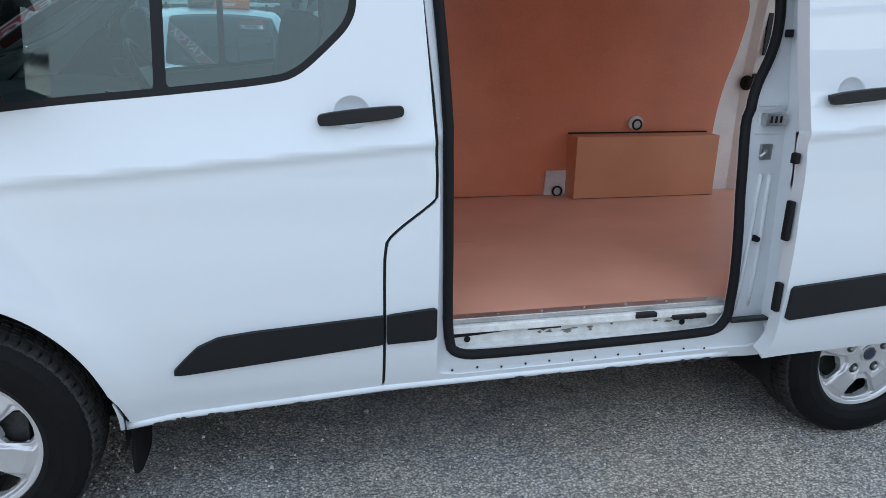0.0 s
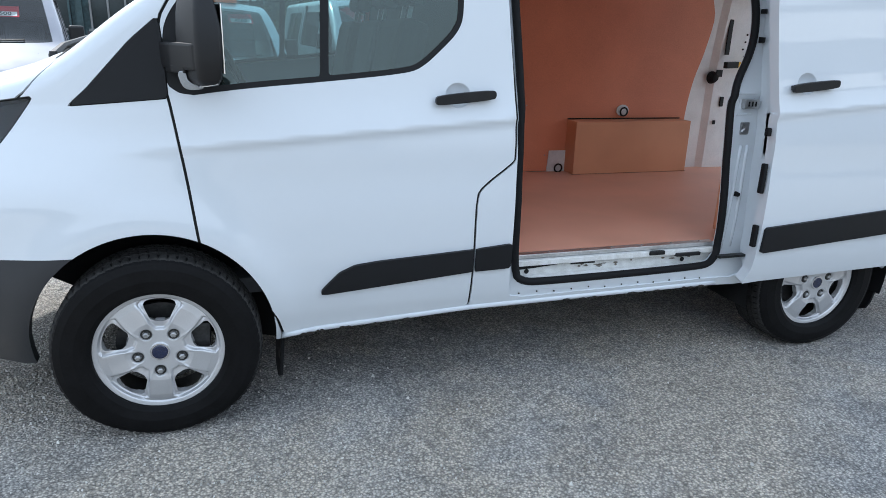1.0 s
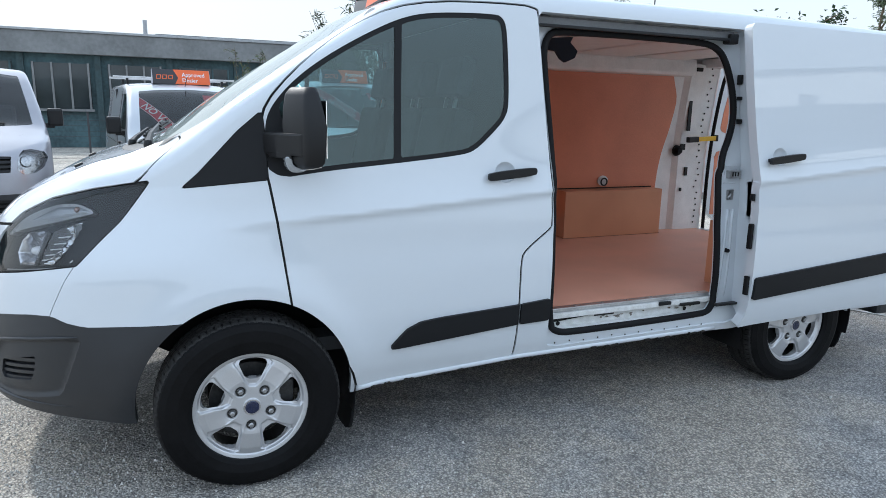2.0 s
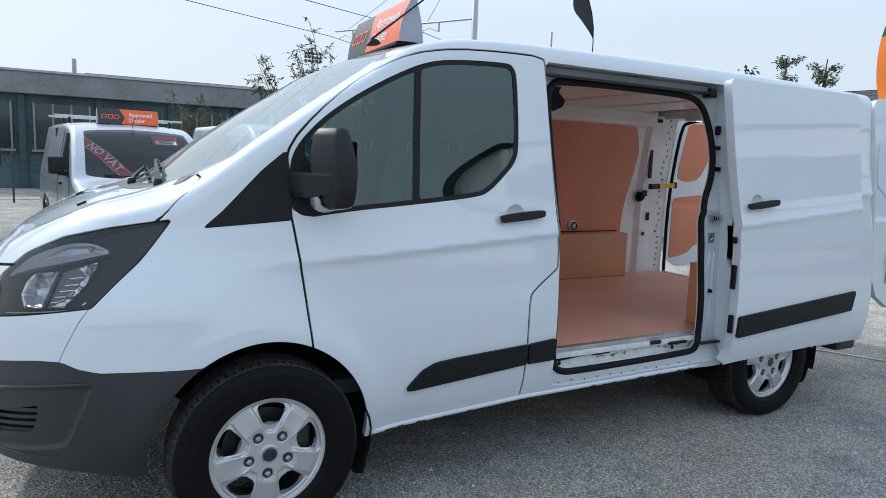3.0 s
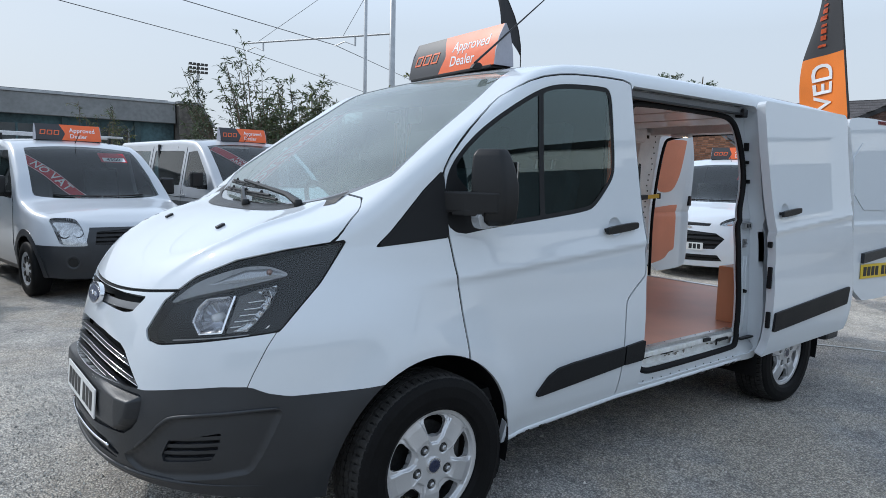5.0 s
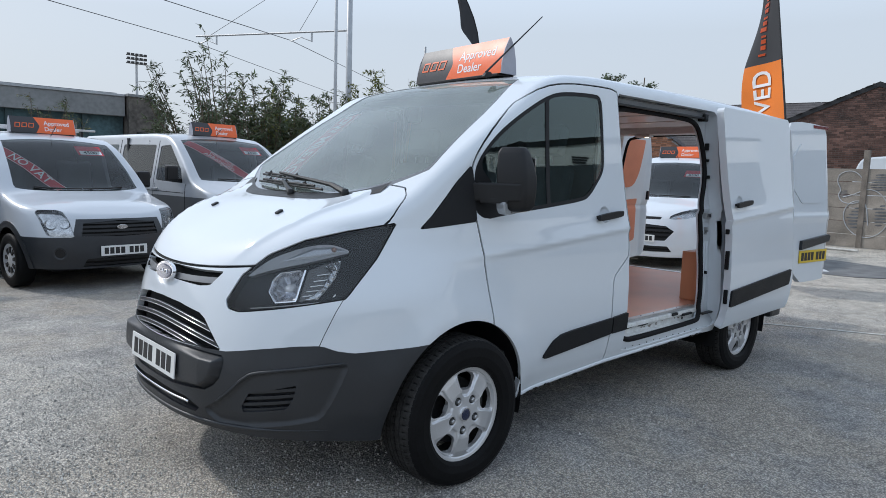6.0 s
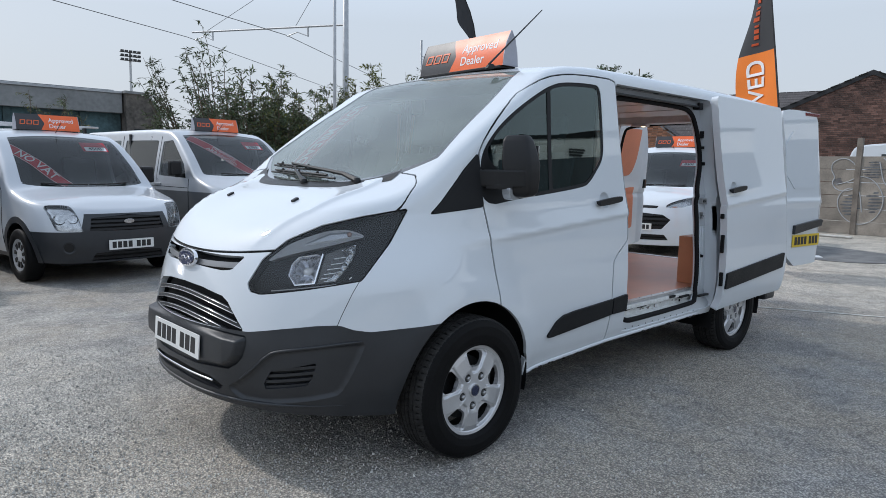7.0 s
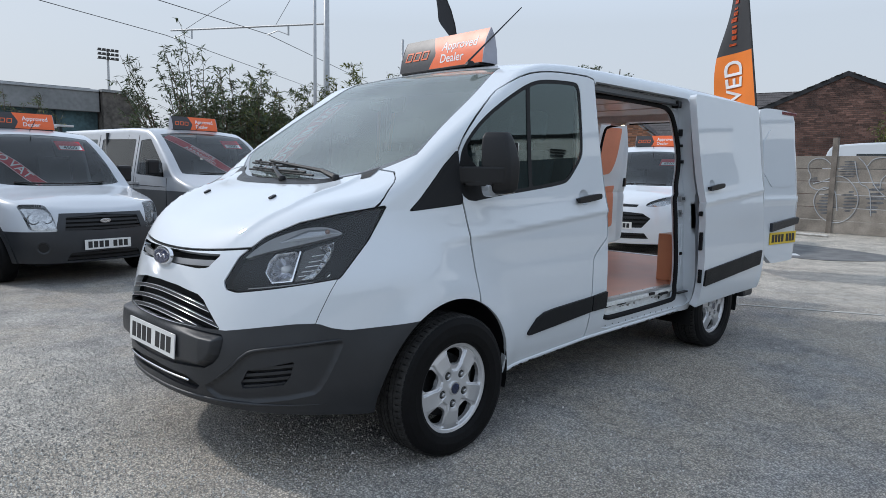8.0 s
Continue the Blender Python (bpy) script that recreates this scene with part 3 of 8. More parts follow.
# thin irregular slab, darker than the ground round it
DARKPATCH = mat("dark_patch_tarmac", (0.16, 0.16, 0.158), 0.92, vary=0.25, scale=3, fine=120, bump=0.002)
dark_patch = part("tarmac_patch", prism(chaikin([(11.9, 4.6), (12.2, 2.3), (11.5, 0.55), (10.9, 0.2), (10.0, 0.75), (9.6, 1.3), (9.7, 4.4)], 2), GZ - 0.002, GZ + 0.004, "z"), DARKPATCH, None, "dark irregular ground patch near the fence")
tagged(dark_patch, category="ground patch", kind="structure")
tagged(part("lying_pole", tube([(14.55, 3.6, GZ + 0.025), (14.40, 2.9, GZ + 0.026), (14.38, 2.35, GZ + 0.025)], 0.03, 8), LINEPAINT, None, "pale pole lying at the foot of the fence"), category="pole")
tagged(part("litter_paper", moved(boxed(-0.14, -0.09, 0, 0.14, 0.09, 0.012, 0.004), pose(10.1, 1.72, GZ, 0, 0, 30)), SIGNWHITE, None, "scrap of white paper on the tarmac"), category="litter")

# ---- the white panel van ----
YC = 0.99
VAN = Form(
    yc=YC,
    width=spl([0.10, 0.20, 0.28, 0.37, 0.45, 0.54, 0.68, 0.84, 1.0, 1.12, 1.25, 1.6, 1.95, 2.2], [0.80, 0.86, 0.895, 0.922, 0.948, 0.965, 0.974, 0.974, 0.967, 0.955, 0.936, 0.896, 0.862, 0.83]),
    front=spl([0.10, 0.22, 0.34, 0.46, 0.58, 0.72, 0.86, 1.0, 1.2], [-0.90, -0.965, -1.015, -1.035, -1.035, -1.015, -0.985, -0.945, -0.86]),
    top=spl([-1.1, -0.97, -0.80, -0.55, -0.32, 0.0, 0.40, 0.66, 0.85, 1.2, 2.4, 3.98], [0.94, 1.00, 1.13, 1.26, 1.335, 1.555, 1.815, 1.968, 2.012, 2.036, 2.045, 2.020]),
    crown=([-1, -0.5, -0.2, 0.2, 0.6, 1.2], [0.06, 0.05, 0.045, 0.035, 0.03, 0.035]),
    extra=lambda x, y, z: -0.05 * ease((0.45 - x) / 0.8) * ease((z - 0.85) / 0.3)
    + 0.022 * np.exp(-((np.hypot(x + 0.01, z - 0.36) - 0.43) / 0.09) ** 2)
    + 0.012 * np.exp(-((np.hypot(x - 2.933, z - 0.36) - 0.43) / 0.09) ** 2)
    + side_crease(x, z),
    edge=0.06,
    bulge=lambda x, y, z: bonnet_crease(x, np.abs(y - YC)),
)


def bonnet_crease(x, a):
    """The raised line along each side of the bonnet."""
    a0 = np.interp(x, [-0.95, -0.81, -0.64, -0.43, -0.27], [0.36, 0.464, 0.55, 0.567, 0.58])
    on = ease((-0.22 - x) / 0.08) * ease((x + 0.98) / 0.15)
    return on * 0.012 * np.where(a < a0, np.exp(-(a0 - a) / 0.09), np.exp(-(((a - a0) / 0.022) ** 2)))


def side_crease(x, z):
    """The shoulder line below the door handles, sharp underneath, fading upwards; and a soft dish lower down."""
    c = z - (1.075 + 0.075 * (x - 0.2))
    on = ease((x + 0.15) / 0.5)
    return on * (0.014 * np.where(c > 0, np.exp(-c / 0.09), np.exp(-((c / 0.022) ** 2))) - 0.006 * np.exp(-(((z - 0.93) / 0.10) ** 2)))


van = thing("van", "white panel van with its sliding door and rear doors open", "van")
S = VAN.skin()


def near_side(sheet, d, limit=0.6):
    return np.where(sheet[0][:, 1] < limit, d, 1.0)


def sep(sheet, poly, width=0.0, coords="xz", limit=0.6):
    """Cuts a polygon out of the near side: the inside, the shut line round it (if width), and the rest."""
    def dist(s):
        v = s[0]
        a, b = (v[:, 0], v[:, 2]) if coords == "xz" else (((v[:, 0] - v[:, 1]) * 0.7071), v[:, 2])
        d = sdf(a, b, poly)
        if width and coords == "xz":
            # measured along the skin, so that a shut line keeps its width where the skin turns
            h = 0.002
            gx, gz = (sdf(a + h, b, poly) - d) / h, (sdf(a, b + h, poly) - d) / h
            d = d / np.maximum(0.12, np.sqrt(np.maximum(0.0, 1 - (gx * s[1][:, 0] + gz * s[1][:, 2]) ** 2)))
        return near_side(s, d, limit)
    inside, rest = cut(sheet, dist(sheet) + width)
    if not width:
        return inside, None, rest
    band, rest = cut(rest, dist(rest) - width)
    return inside, band, rest


gaps = []
# the underside goes
low_x, low_z = [-1.2, -1.03, -0.99, -0.93, -0.85, -0.70, -0.45, 0.30, 0.41, 1.2, 2.42, 3.97], [0.36, 0.357, 0.352, 0.346, 0.338, 0.326, 0.305, 0.322, 0.325, 0.368, 0.378, 0.39]
_, S = cut(S, S[0][:, 2] - np.interp(S[0][:, 0], low_x, low_z))
# wheel arches, on both sides
for cx in (-0.005, 3.0):
    d = (np.sqrt(((S[0][:, 0] - cx) / 0.412) ** 2 + ((S[0][:, 2] - 0.36) / 0.423) ** 2) - 1) * 0.41
    d = np.where(np.abs(S[0][:, 1] - YC) > 0.55, d, 1)
    _, S = cut(S, d)

# sliding door: its skin in the closed place, and the hole that it leaves
DOOR_HOLE = [(1.345, 0.47), (1.342, 0.66), (1.346, 1.0), (1.336, 1.25), (1.30, 1.6), (1.272, 1.90), (1.285, 1.925), (2.40, 1.925), (2.43, 1.90), (2.452, 1.5), (2.452, 1.25), (2.455, 0.9), (2.455, 0.44), (2.38, 0.42), (1.42, 0.41), (1.36, 0.42)]
SLIDE = [(1.318, 0.398), (1.342, 0.47)] + DOOR_HOLE[1:12] + [(2.455, 0.47), (2.435, 0.44), (2.38, 0.43), (1.42, 0.405)]
skin_sd, _ = cut(S, near_side(S, sdf(S[0][:, 0], S[0][:, 2], SLIDE)))
# the frame behind the door reaches further back than the door's own edge
FRAME_HOLE = [(2.49, 1.925), (2.528, 1.90), (2.545, 1.5), (2.545, 1.25), (2.545, 0.9), (2.545, 0.44), (2.46, 0.42)]
FRAME_HOLE = DOOR_HOLE[:7] + FRAME_HOLE + DOOR_HOLE[14:]
skin_frame, S = cut(S, near_side(S, sdf(S[0][:, 0], S[0][:, 2], FRAME_HOLE)))

# bumper
def bumper_line(v):
    """Height of the bumper's upper edge along the nose."""
    a = (v[:, 0] - v[:, 1]) * 0.7071
    far = (v[:, 0] - (2 * YC - v[:, 1])) * 0.7071
    a = np.where(v[:, 1] > YC, far, a)
    return np.interp(a, [-1.4, -0.99, -0.83, -0.69, -0.59, -0.535, -0.464, -0.36, -0.15, 0.5], [0.68, 0.69, 0.716, 0.734, 0.737, 0.716, 0.703, 0.706, 0.712, 0.712])


d = S[0][:, 2] - bumper_line(S[0])
d = np.where(S[0][:, 0] < -0.02, d, 1.0)
bump, S = cut(S, d)

# far side mirrored polygons are cut with y turned over
def mirrored(sheet):
    v, nrm, f = sheet
    v = v * (1, -1, 1) + (0, 2 * YC, 0)
    return v, nrm * (1, -1, 1), f[:, ::-1]


# headlights, near and far
LAMP = [(-0.325, 1.222), (-0.521, 1.188), (-0.689, 1.148), (-0.834, 1.085), (-0.943, 0.997), (-1.006, 0.892), (-0.995, 0.862), (-0.943, 0.853), (-0.763, 0.880), (-0.504, 0.922), (-0.396, 1.076)]
lamps = []
for flip in (False, True):
    T = mirrored(S) if flip else S
    lamp, band, T = sep(T, LAMP, 0.003, "diag", 0.95)
    S = mirrored(T) if flip else T
    lamps.append(mirrored(lamp) if flip else lamp)
    gaps.append(mirrored(band) if flip else band)

# windscreen
def ws_dist(v):
    x, y = v[:, 0], np.abs(v[:, 1] - YC)
    half = np.interp(x, [-0.33, -0.05, 0.10, 0.32, 0.63, 0.70], [0.80, 0.785, 0.755, 0.725, 0.655, 0.64])
    lower = -0.375 + 0.30 * (y / 0.8) ** 2.6
    d1 = np.maximum(y - half, np.maximum(lower - x, x - (0.685 - 0.02 * (y / 0.6) ** 2)))
    return np.where(v[:, 2] > 1.15, d1, 1.0)


screen_band, S = cut(S, ws_dist(S[0]) - 0.004)
screen, screen_frit = cut(screen_band, ws_dist(screen_band[0]) + np.interp(screen_band[0][:, 0], [-0.2, 0.0], [0.040, 0.014]))

# bonnet: everything on top between lamps and screen
def bonnet_dist(s):
    v = s[0]
    x, y, z = v[:, 0], np.abs(v[:, 1] - YC), v[:, 2]
    edge_y = np.interp(x, [-0.95, -0.85, -0.55, -0.33, -0.24, -0.20], [0.30, 0.60, 0.80, 0.835, 0.815, 0.76])
    front = (1.002 + 0.03 * (y / 0.5) ** 2) - z
    side = (y - edge_y) / np.maximum(0.2, np.sqrt(np.maximum(0.0, 1 - s[1][:, 1] ** 2)))
    d1 = np.maximum(np.maximum(side, front * 0.7), x + 0.20)
    return d1


bd = bonnet_dist(S)
bonnet, S = cut(S, bd + 0.0038)
band, S = cut(S, bonnet_dist(S) - 0.0038)
gaps.append(band)

# black cheek at the foot of the pillar, then the front door with its window, on both sides
CHEEK = [(-0.212, 1.195), (0.10, 1.224), (0.095, 1.40), (0.088, 1.485), (-0.005, 1.405), (-0.15, 1.25)]
DOOR = [(0.450, 0.290), (0.40, 0.46), (0.34, 0.50), (0.26, 0.58), (0.170, 0.68), (0.156, 0.80), (0.137, 0.966), (0.116, 1.115), (0.098, 1.235), (0.080, 1.30), (0.078, 1.42), (0.10, 1.51), (0.20, 1.625), (0.33, 1.735), (0.459, 1.822), (0.608, 1.895), (0.80, 1.932), (1.05, 1.945), (1.262, 1.945), (1.275, 1.90), (1.303, 1.6), (1.332, 1.25), (1.340, 1.0), (1.325, 0.982), (1.205, 0.895), (1.183, 0.86), (1.180, 0.70), (1.180, 0.290)]
FRAME = [(0.09, 1.222), (0.33, 1.258), (0.61, 1.283), (0.90, 1.314), (0.965, 1.335), (1.05, 1.41), (1.105, 1.465), (1.128, 1.53), (1.120, 1.84), (1.10, 1.885), (1.07, 1.900), (0.80, 1.888), (0.66, 1.862), (0.50, 1.788), (0.33, 1.690), (0.21, 1.600), (0.12, 1.50), (0.092, 1.42)]
DISH = 0.050


def dish_line(x, z):
    """Outline of the hand dish pressed in behind a door handle."""
    return [(x + DISH * math.cos(2 * math.pi * k / 32), z + DISH * 0.92 * math.sin(2 * math.pi * k / 32)) for k in range(32)]


doors, panes_a, panes_b, frames, cheeks = [], [], [], [], []
for flip in (False, True):
    T = mirrored(S) if flip else S
    cheek, band, T = sep(T, CHEEK, 0.0015)
    gaps.append(mirrored(band) if flip else band)
    door, band, T = sep(T, chaikin(DOOR, 1), 0.0048)
    gaps.append(mirrored(band) if flip else band)
    frame_s, _, door = sep(door, chaikin(FRAME, 2))
    _, _, door = sep(door, dish_line(1.100, 1.240))
    line = chaikin(FRAME, 2)
    inset = lambda t: sdf(t[0][:, 0], t[0][:, 2], line) + 0.020
    across = lambda t: t[0][:, 0] - 0.612 - 0.036 * (t[0][:, 2] - 1.31)
    pane_a, frame_s = cut(frame_s, near_side(frame_s, np.maximum(np.maximum(inset(frame_s), np.interp(frame_s[0][:, 2], [1.25, 1.40, 1.46, 1.6], [0.25, 0.21, 0.155, 0.142]) - frame_s[0][:, 0]), across(frame_s) + 0.015)))
    pane_b, frame_s = cut(frame_s, near_side(frame_s, np.maximum(inset(frame_s), 0.015 - across(frame_s))))
    S = mirrored(T) if flip else T
    for store, s in ((doors, door), (panes_a, pane_a), (panes_b, pane_b), (frames, frame_s), (cheeks, cheek)):
        store.append(mirrored(s) if flip else s)

# wing line from the lamp down to the bumper
for flip in (False, True):
    T = mirrored(S) if flip else S

    def wing_dist(s, w):
        x, y, z = s[0][:, 0], s[0][:, 1], s[0][:, 2]
        line = np.interp(z, [0.70, 0.737, 0.775, 0.869, 0.93], [-0.605, -0.598, -0.583, -0.540, -0.507])
        return np.maximum(np.maximum((x - y) * 0.7071 - line - w, z - 0.93), np.maximum(x + 0.3, y - 0.45))
    cap, T = cut(T, wing_dist(T, -0.0016))
    band, T = cut(T, wing_dist(T, 0.0016))
    T = tuple(np.concatenate(p) for p in ((T[0], cap[0]), (T[1], cap[1]), (T[2], cap[2] + len(T[0]))))
    S = mirrored(T) if flip else T
    gaps.append(mirrored(band) if flip else band)

# upper and lower grille openings in the nose
def nose_dist(s, poly):
    v = s[0]
    d = sdf(np.abs(v[:, 1] - YC), v[:, 2], poly)
    return np.where(v[:, 0] < -0.7, d, 1.0)


GRILLE_UP = [(-0.02, 0.995), (0.26, 0.997), (0.415, 1.003), (0.410, 0.993), (0.362, 0.940), (0.30, 0.932), (0.18, 0.934), (-0.02, 0.937)]
GRILLE_LO = [(-0.02, 0.852), (0.18, 0.846), (0.34, 0.825), (0.38, 0.805), (0.43, 0.757), (0.492, 0.694), (0.492, 0.688), (-0.02, 0.683)]
grille_up, S = cut(S, nose_dist(S, GRILLE_UP))
grille_lo, S = cut(S, nose_dist(S, GRILLE_LO))


shell_back, shell_front = cut(S, 1.20 - S[0][:, 0])
body = sheet_part("body_shell", shell_front, WHITE, van, "white front wings and cab panels", thick=0.03)
back = sheet_part("load_body", shell_back, WHITE, van, "white load body and roof", thick=0.035)
sheet_part("bonnet", bonnet, WHITE, van, "short sloping white bonnet", thick=0.012, rim_only=True)
for i, s in enumerate(doors):
    dr = sheet_part("front_door", s, WHITE, van, "closed white front door", thick=0.02, rim_only=True)
    sheet_part("window_frame", pushed(frames[i], -0.003), TRIM, dr, "black window surround")
    sheet_part("pane", pushed(panes_a[i], -0.006), GLASS_SIDE, dr, "tinted front quarter glass")
    sheet_part("pane", pushed(panes_b[i], -0.006), GLASS_SIDE, dr, "tinted door glass")
    sheet_part("pillar_cheek", pushed(cheeks[i], 0.004), TRIM, van, "black plastic triangle at the pillar foot", thick=0.01, rim_only=True)
sheet_part("windscreen", pushed(screen, -0.004), GLASS_WS, van, "raked windscreen with sky reflected in it")
sheet_part("windscreen_seal", pushed(screen_frit, -0.003), FRIT, van, "black band round the windscreen")
for g in gaps:
    if len(g[2]):
        sheet_part("shut_line", pushed(g, -0.008), GAP, van, "dark gap between the panels")


def skirt_part(name, sheet, depth, material, parent, label=""):
    """Walls that drop inward from the rim of a sheet."""
    v, nrm, f = sheet
    e = rim_edges(f)
    by = depth if np.isscalar(depth) else depth[:, None]
    w = np.concatenate([v, v - nrm * by])
    n = len(v)
    fs = np.concatenate([np.stack([e[:, 0], e[:, 0] + n, e[:, 1]], 1), np.stack([e[:, 1], e[:, 0] + n, e[:, 1] + n], 1)])
    w, _, fs = tidy((w, w, fs))
    me = bpy.data.meshes.new(name)
    me.from_pydata(w.tolist(), [], fs.tolist())
    me.materials.append(material)
    ob = new(name, me)
    ob.parent = parent
    return tagged(ob, label)


# bumper with its raised number plate bar, side panels and slots
def bump_diag(s, poly):
    v = s[0]
    y = np.where(v[:, 1] > YC, 2 * YC - v[:, 1], v[:, 1])
    return sdf((v[:, 0] - y) * 0.7071, v[:, 2], poly)


FOG = [(-1.115, 0.425), (-1.035, 0.475), (-0.965, 0.535), (-0.905, 0.595), (-0.85, 0.622), (-0.486, 0.668), (-0.484, 0.630), (-0.569, 0.452), (-0.618, 0.412), (-1.0, 0.362)]
VENT = [(-0.893, 0.524), (-0.684, 0.572), (-0.705, 0.504), (-0.730, 0.467), (-0.918, 0.438), (-0.925, 0.466)]
PLATEBAR = [(-0.40, 0.676), (0.505, 0.682), (0.520, 0.640), (0.495, 0.556), (0.40, 0.500), (-0.40, 0.495)]
SLOT = [(-0.02, 0.474), (0.30, 0.462), (0.385, 0.430), (0.36, 0.405), (-0.02, 0.418)]
bump = finer(bump)
bar, bump = cut(bump, nose_dist(bump, chaikin(PLATEBAR, 1)))
slot, bump = cut(bump, nose_dist(bump, SLOT))
fog, bump = cut(bump, bump_diag(bump, chaikin(FOG, 1)))
vent, fog = cut(fog, bump_diag(fog, VENT))
bumper = sheet_part("front_bumper", bump, PLASTIC, van, "dark grey plastic front bumper", thick=0.03, rim_only=True)
# the plate bar swells out of the bumper with a sloping ledge all round
bar = finer(bar)
proud = ease(-nose_dist(bar, chaikin(PLATEBAR, 1)) / 0.032)
sunk("number_plate_bar", bar, 0.010 - (0.004 + 0.040 * np.minimum(1.0, (np.abs(bar[0][:, 1] - YC) / 0.42) ** 2)) * proud, PLASTIC, bumper, "raised grey bar behind the plate")
# the corner panels are sunk behind a rounded lip
FOGW = 0.014
for sgn in (-1, 1):
    piece, _ = cut(fog, (fog[0][:, 1] - YC) * sgn)
    sunk("bumper_side_panel", piece, FOGW * ease(-bump_diag(piece, chaikin(FOG, 1)) / 0.016), PLASTIC, bumper, "flat sunk panel in the bumper corner")
for sgn in (-1, 1):
    piece, _ = cut(vent, (vent[0][:, 1] - YC) * sgn)
    rec = sheet_part("vent_recess", pushed(piece, -0.040), BLACK, bumper)
    skirt_part("vent_wall", pushed(piece, -FOGW), 0.026, PLASTIC, rec)
lip_line = chaikin([(-1.035, 0.475), (-0.965, 0.535), (-0.905, 0.595), (-0.85, 0.622), (-0.66, 0.646), (-0.490, 0.667)], 2, False)
a_b = (bump[0][:, 0] - np.where(bump[0][:, 1] > YC, 2 * YC - bump[0][:, 1], bump[0][:, 1])) * 0.7071
for sgn in (-1, 1):
    own = np.where((bump[0][:, 1] - YC) * sgn < 0, 0.0, 9.0)
    pts = []
    for a, z in lip_line:
        near = np.argsort((a_b - a) ** 2 + (bump[0][:, 2] - z) ** 2 + own)[:6]
        pts.append(bump[0][near].mean(0) + bump[1][near].mean(0) * 0.001)
    pts = chaikin(pts, 1, False).tolist()
    part("panel_lip", tube(pts, [0.0065 * min(1.0, 0.1 + min(k, len(pts) - 1 - k) / 6) for k in range(len(pts))], 8), PLASTIC, bumper, "rounded lip over the corner panel", smooth=True)
sheet_part("lower_slot", pushed(slot, -0.03), GAP, bumper)
vent, slot = finer(vent), finer(slot)
for k in range(4):
    z0 = 0.460 + 0.026 * k
    s, _ = cut(vent, np.abs(vent[0][:, 2] - z0 - 0.12 * ((vent[0][:, 0] - vent[0][:, 1]) * 0.7071 + 0.80)) - 0.0065)
    for sgn in (-1, 1):
        piece, _ = cut(s, (s[0][:, 1] - YC) * sgn) if len(s[2]) else (s, None)
        if len(piece[2]):
            sheet_part("vent_slat", pushed(piece, -FOGW - 0.008), PLASTIC, bumper, thick=0.018, rim_only=True)


def nose_x(y, z):
    """Where the nose's skin lies."""
    lo, hi = -1.25, -0.45
    for _ in range(30):
        mid = (lo + hi) / 2
        if float(VAN(np.array(mid), np.array(y), np.array(z))) > 0:
            lo = mid
        else:
            hi = mid
    return lo


def bright_line(name, h, bend, poly, r, parent, push=0.0):
    """A thin bright strip across the nose, bowed down towards its ends, inside an opening."""
    pts = []
    for y in np.linspace(-0.48, 0.48, 65):
        z = h - bend * (y / 0.45) ** 2
        if float(sdf(np.array([abs(y)]), np.array([z]), poly)[0]) < -0.004:
            pts.append((nose_x(YC + y, z) - push, YC + y, z))
    if len(pts) > 2:
        part(name, tube(pts, r, 6), CHROME, parent, "thin bright strip", smooth=True)


# grilles: a dark well with bars
for g, name, heights, m in ((finer(grille_lo, 2), "grille", [0.716, 0.762, 0.808], PLASTIC), (finer(grille_up, 2), "upper_grille", [0.951], GRILLEBAR)):
    well = sheet_part(name, pushed(g, -0.05), GAP, van, "dark radiator grille with slim bars")
    skirt_part("grille_wall", g, 0.05, BLACK, well)
    for h in heights:
        bend = 0.05 * ((g[0][:, 1] - YC) / 0.45) ** 2
        s, _ = cut(g, np.abs(g[0][:, 2] - h + bend * (1 if name == "grille" else -0.35)) - (0.0095 if name == "grille" else 0.0130))
        bar_ob = sheet_part("grille_bar", pushed(s, -0.006), m, well, "dark bar with a bright upper edge", thick=0.02, rim_only=True)
        if name == "grille":
            for dz in (0.0080, -0.0080):
                bright_line("bright_edge", h + dz, 0.05, GRILLE_LO, 0.0021, bar_ob, -0.004)

part("lower_lip", tube([(nose_x(y, 0.374) + 0.001, y, 0.374) for y in np.linspace(0.17, 2 * YC - 0.17, 60)], [0.009 * min(1.0, 0.15 + min(k, 59 - k) / 9) for k in range(60)], 8), PLASTIC, bumper, "rounded lip along the foot of the bumper", smooth=True)
bright_line("slot_trim", 0.452, 0.012, SLOT, 0.0060, bumper, 0.006)

# badge on the nose: a chrome ring round a blue oval
bd_c = (-0.970, YC, 0.962)


def oval(rx, rz, depth, n=36):
    return prism([(rx * math.cos(2 * math.pi * k / n), rz * math.sin(2 * math.pi * k / n)) for k in range(n)], -depth, depth, "x", 0.002)


badge = part("badge", moved(oval(0.094, 0.042, 0.009), Matrix.Translation(bd_c) @ pose(0, 0, 0, 0, 14, 0)), CHROME, van, "chrome rimmed blue oval badge")
part("badge_face", moved(oval(0.083, 0.033, 0.004), Matrix.Translation((bd_c[0] - 0.0085, bd_c[1], bd_c[2] - 0.002)) @ pose(0, 0, 0, 0, 14, 0)), BLUE, badge)
part("badge_stroke", moved(tube(chaikin([(0, -0.05, -0.004), (0, -0.03, 0.014), (0, -0.005, -0.008), (0, 0.015, 0.012), (0, 0.045, 0.002)], 2, False), 0.0028, 6), Matrix.Translation((bd_c[0] - 0.0135, bd_c[1], bd_c[2] - 0.002)) @ pose(0, 0, 0, 0, 14, 0)), CHROME, badge)

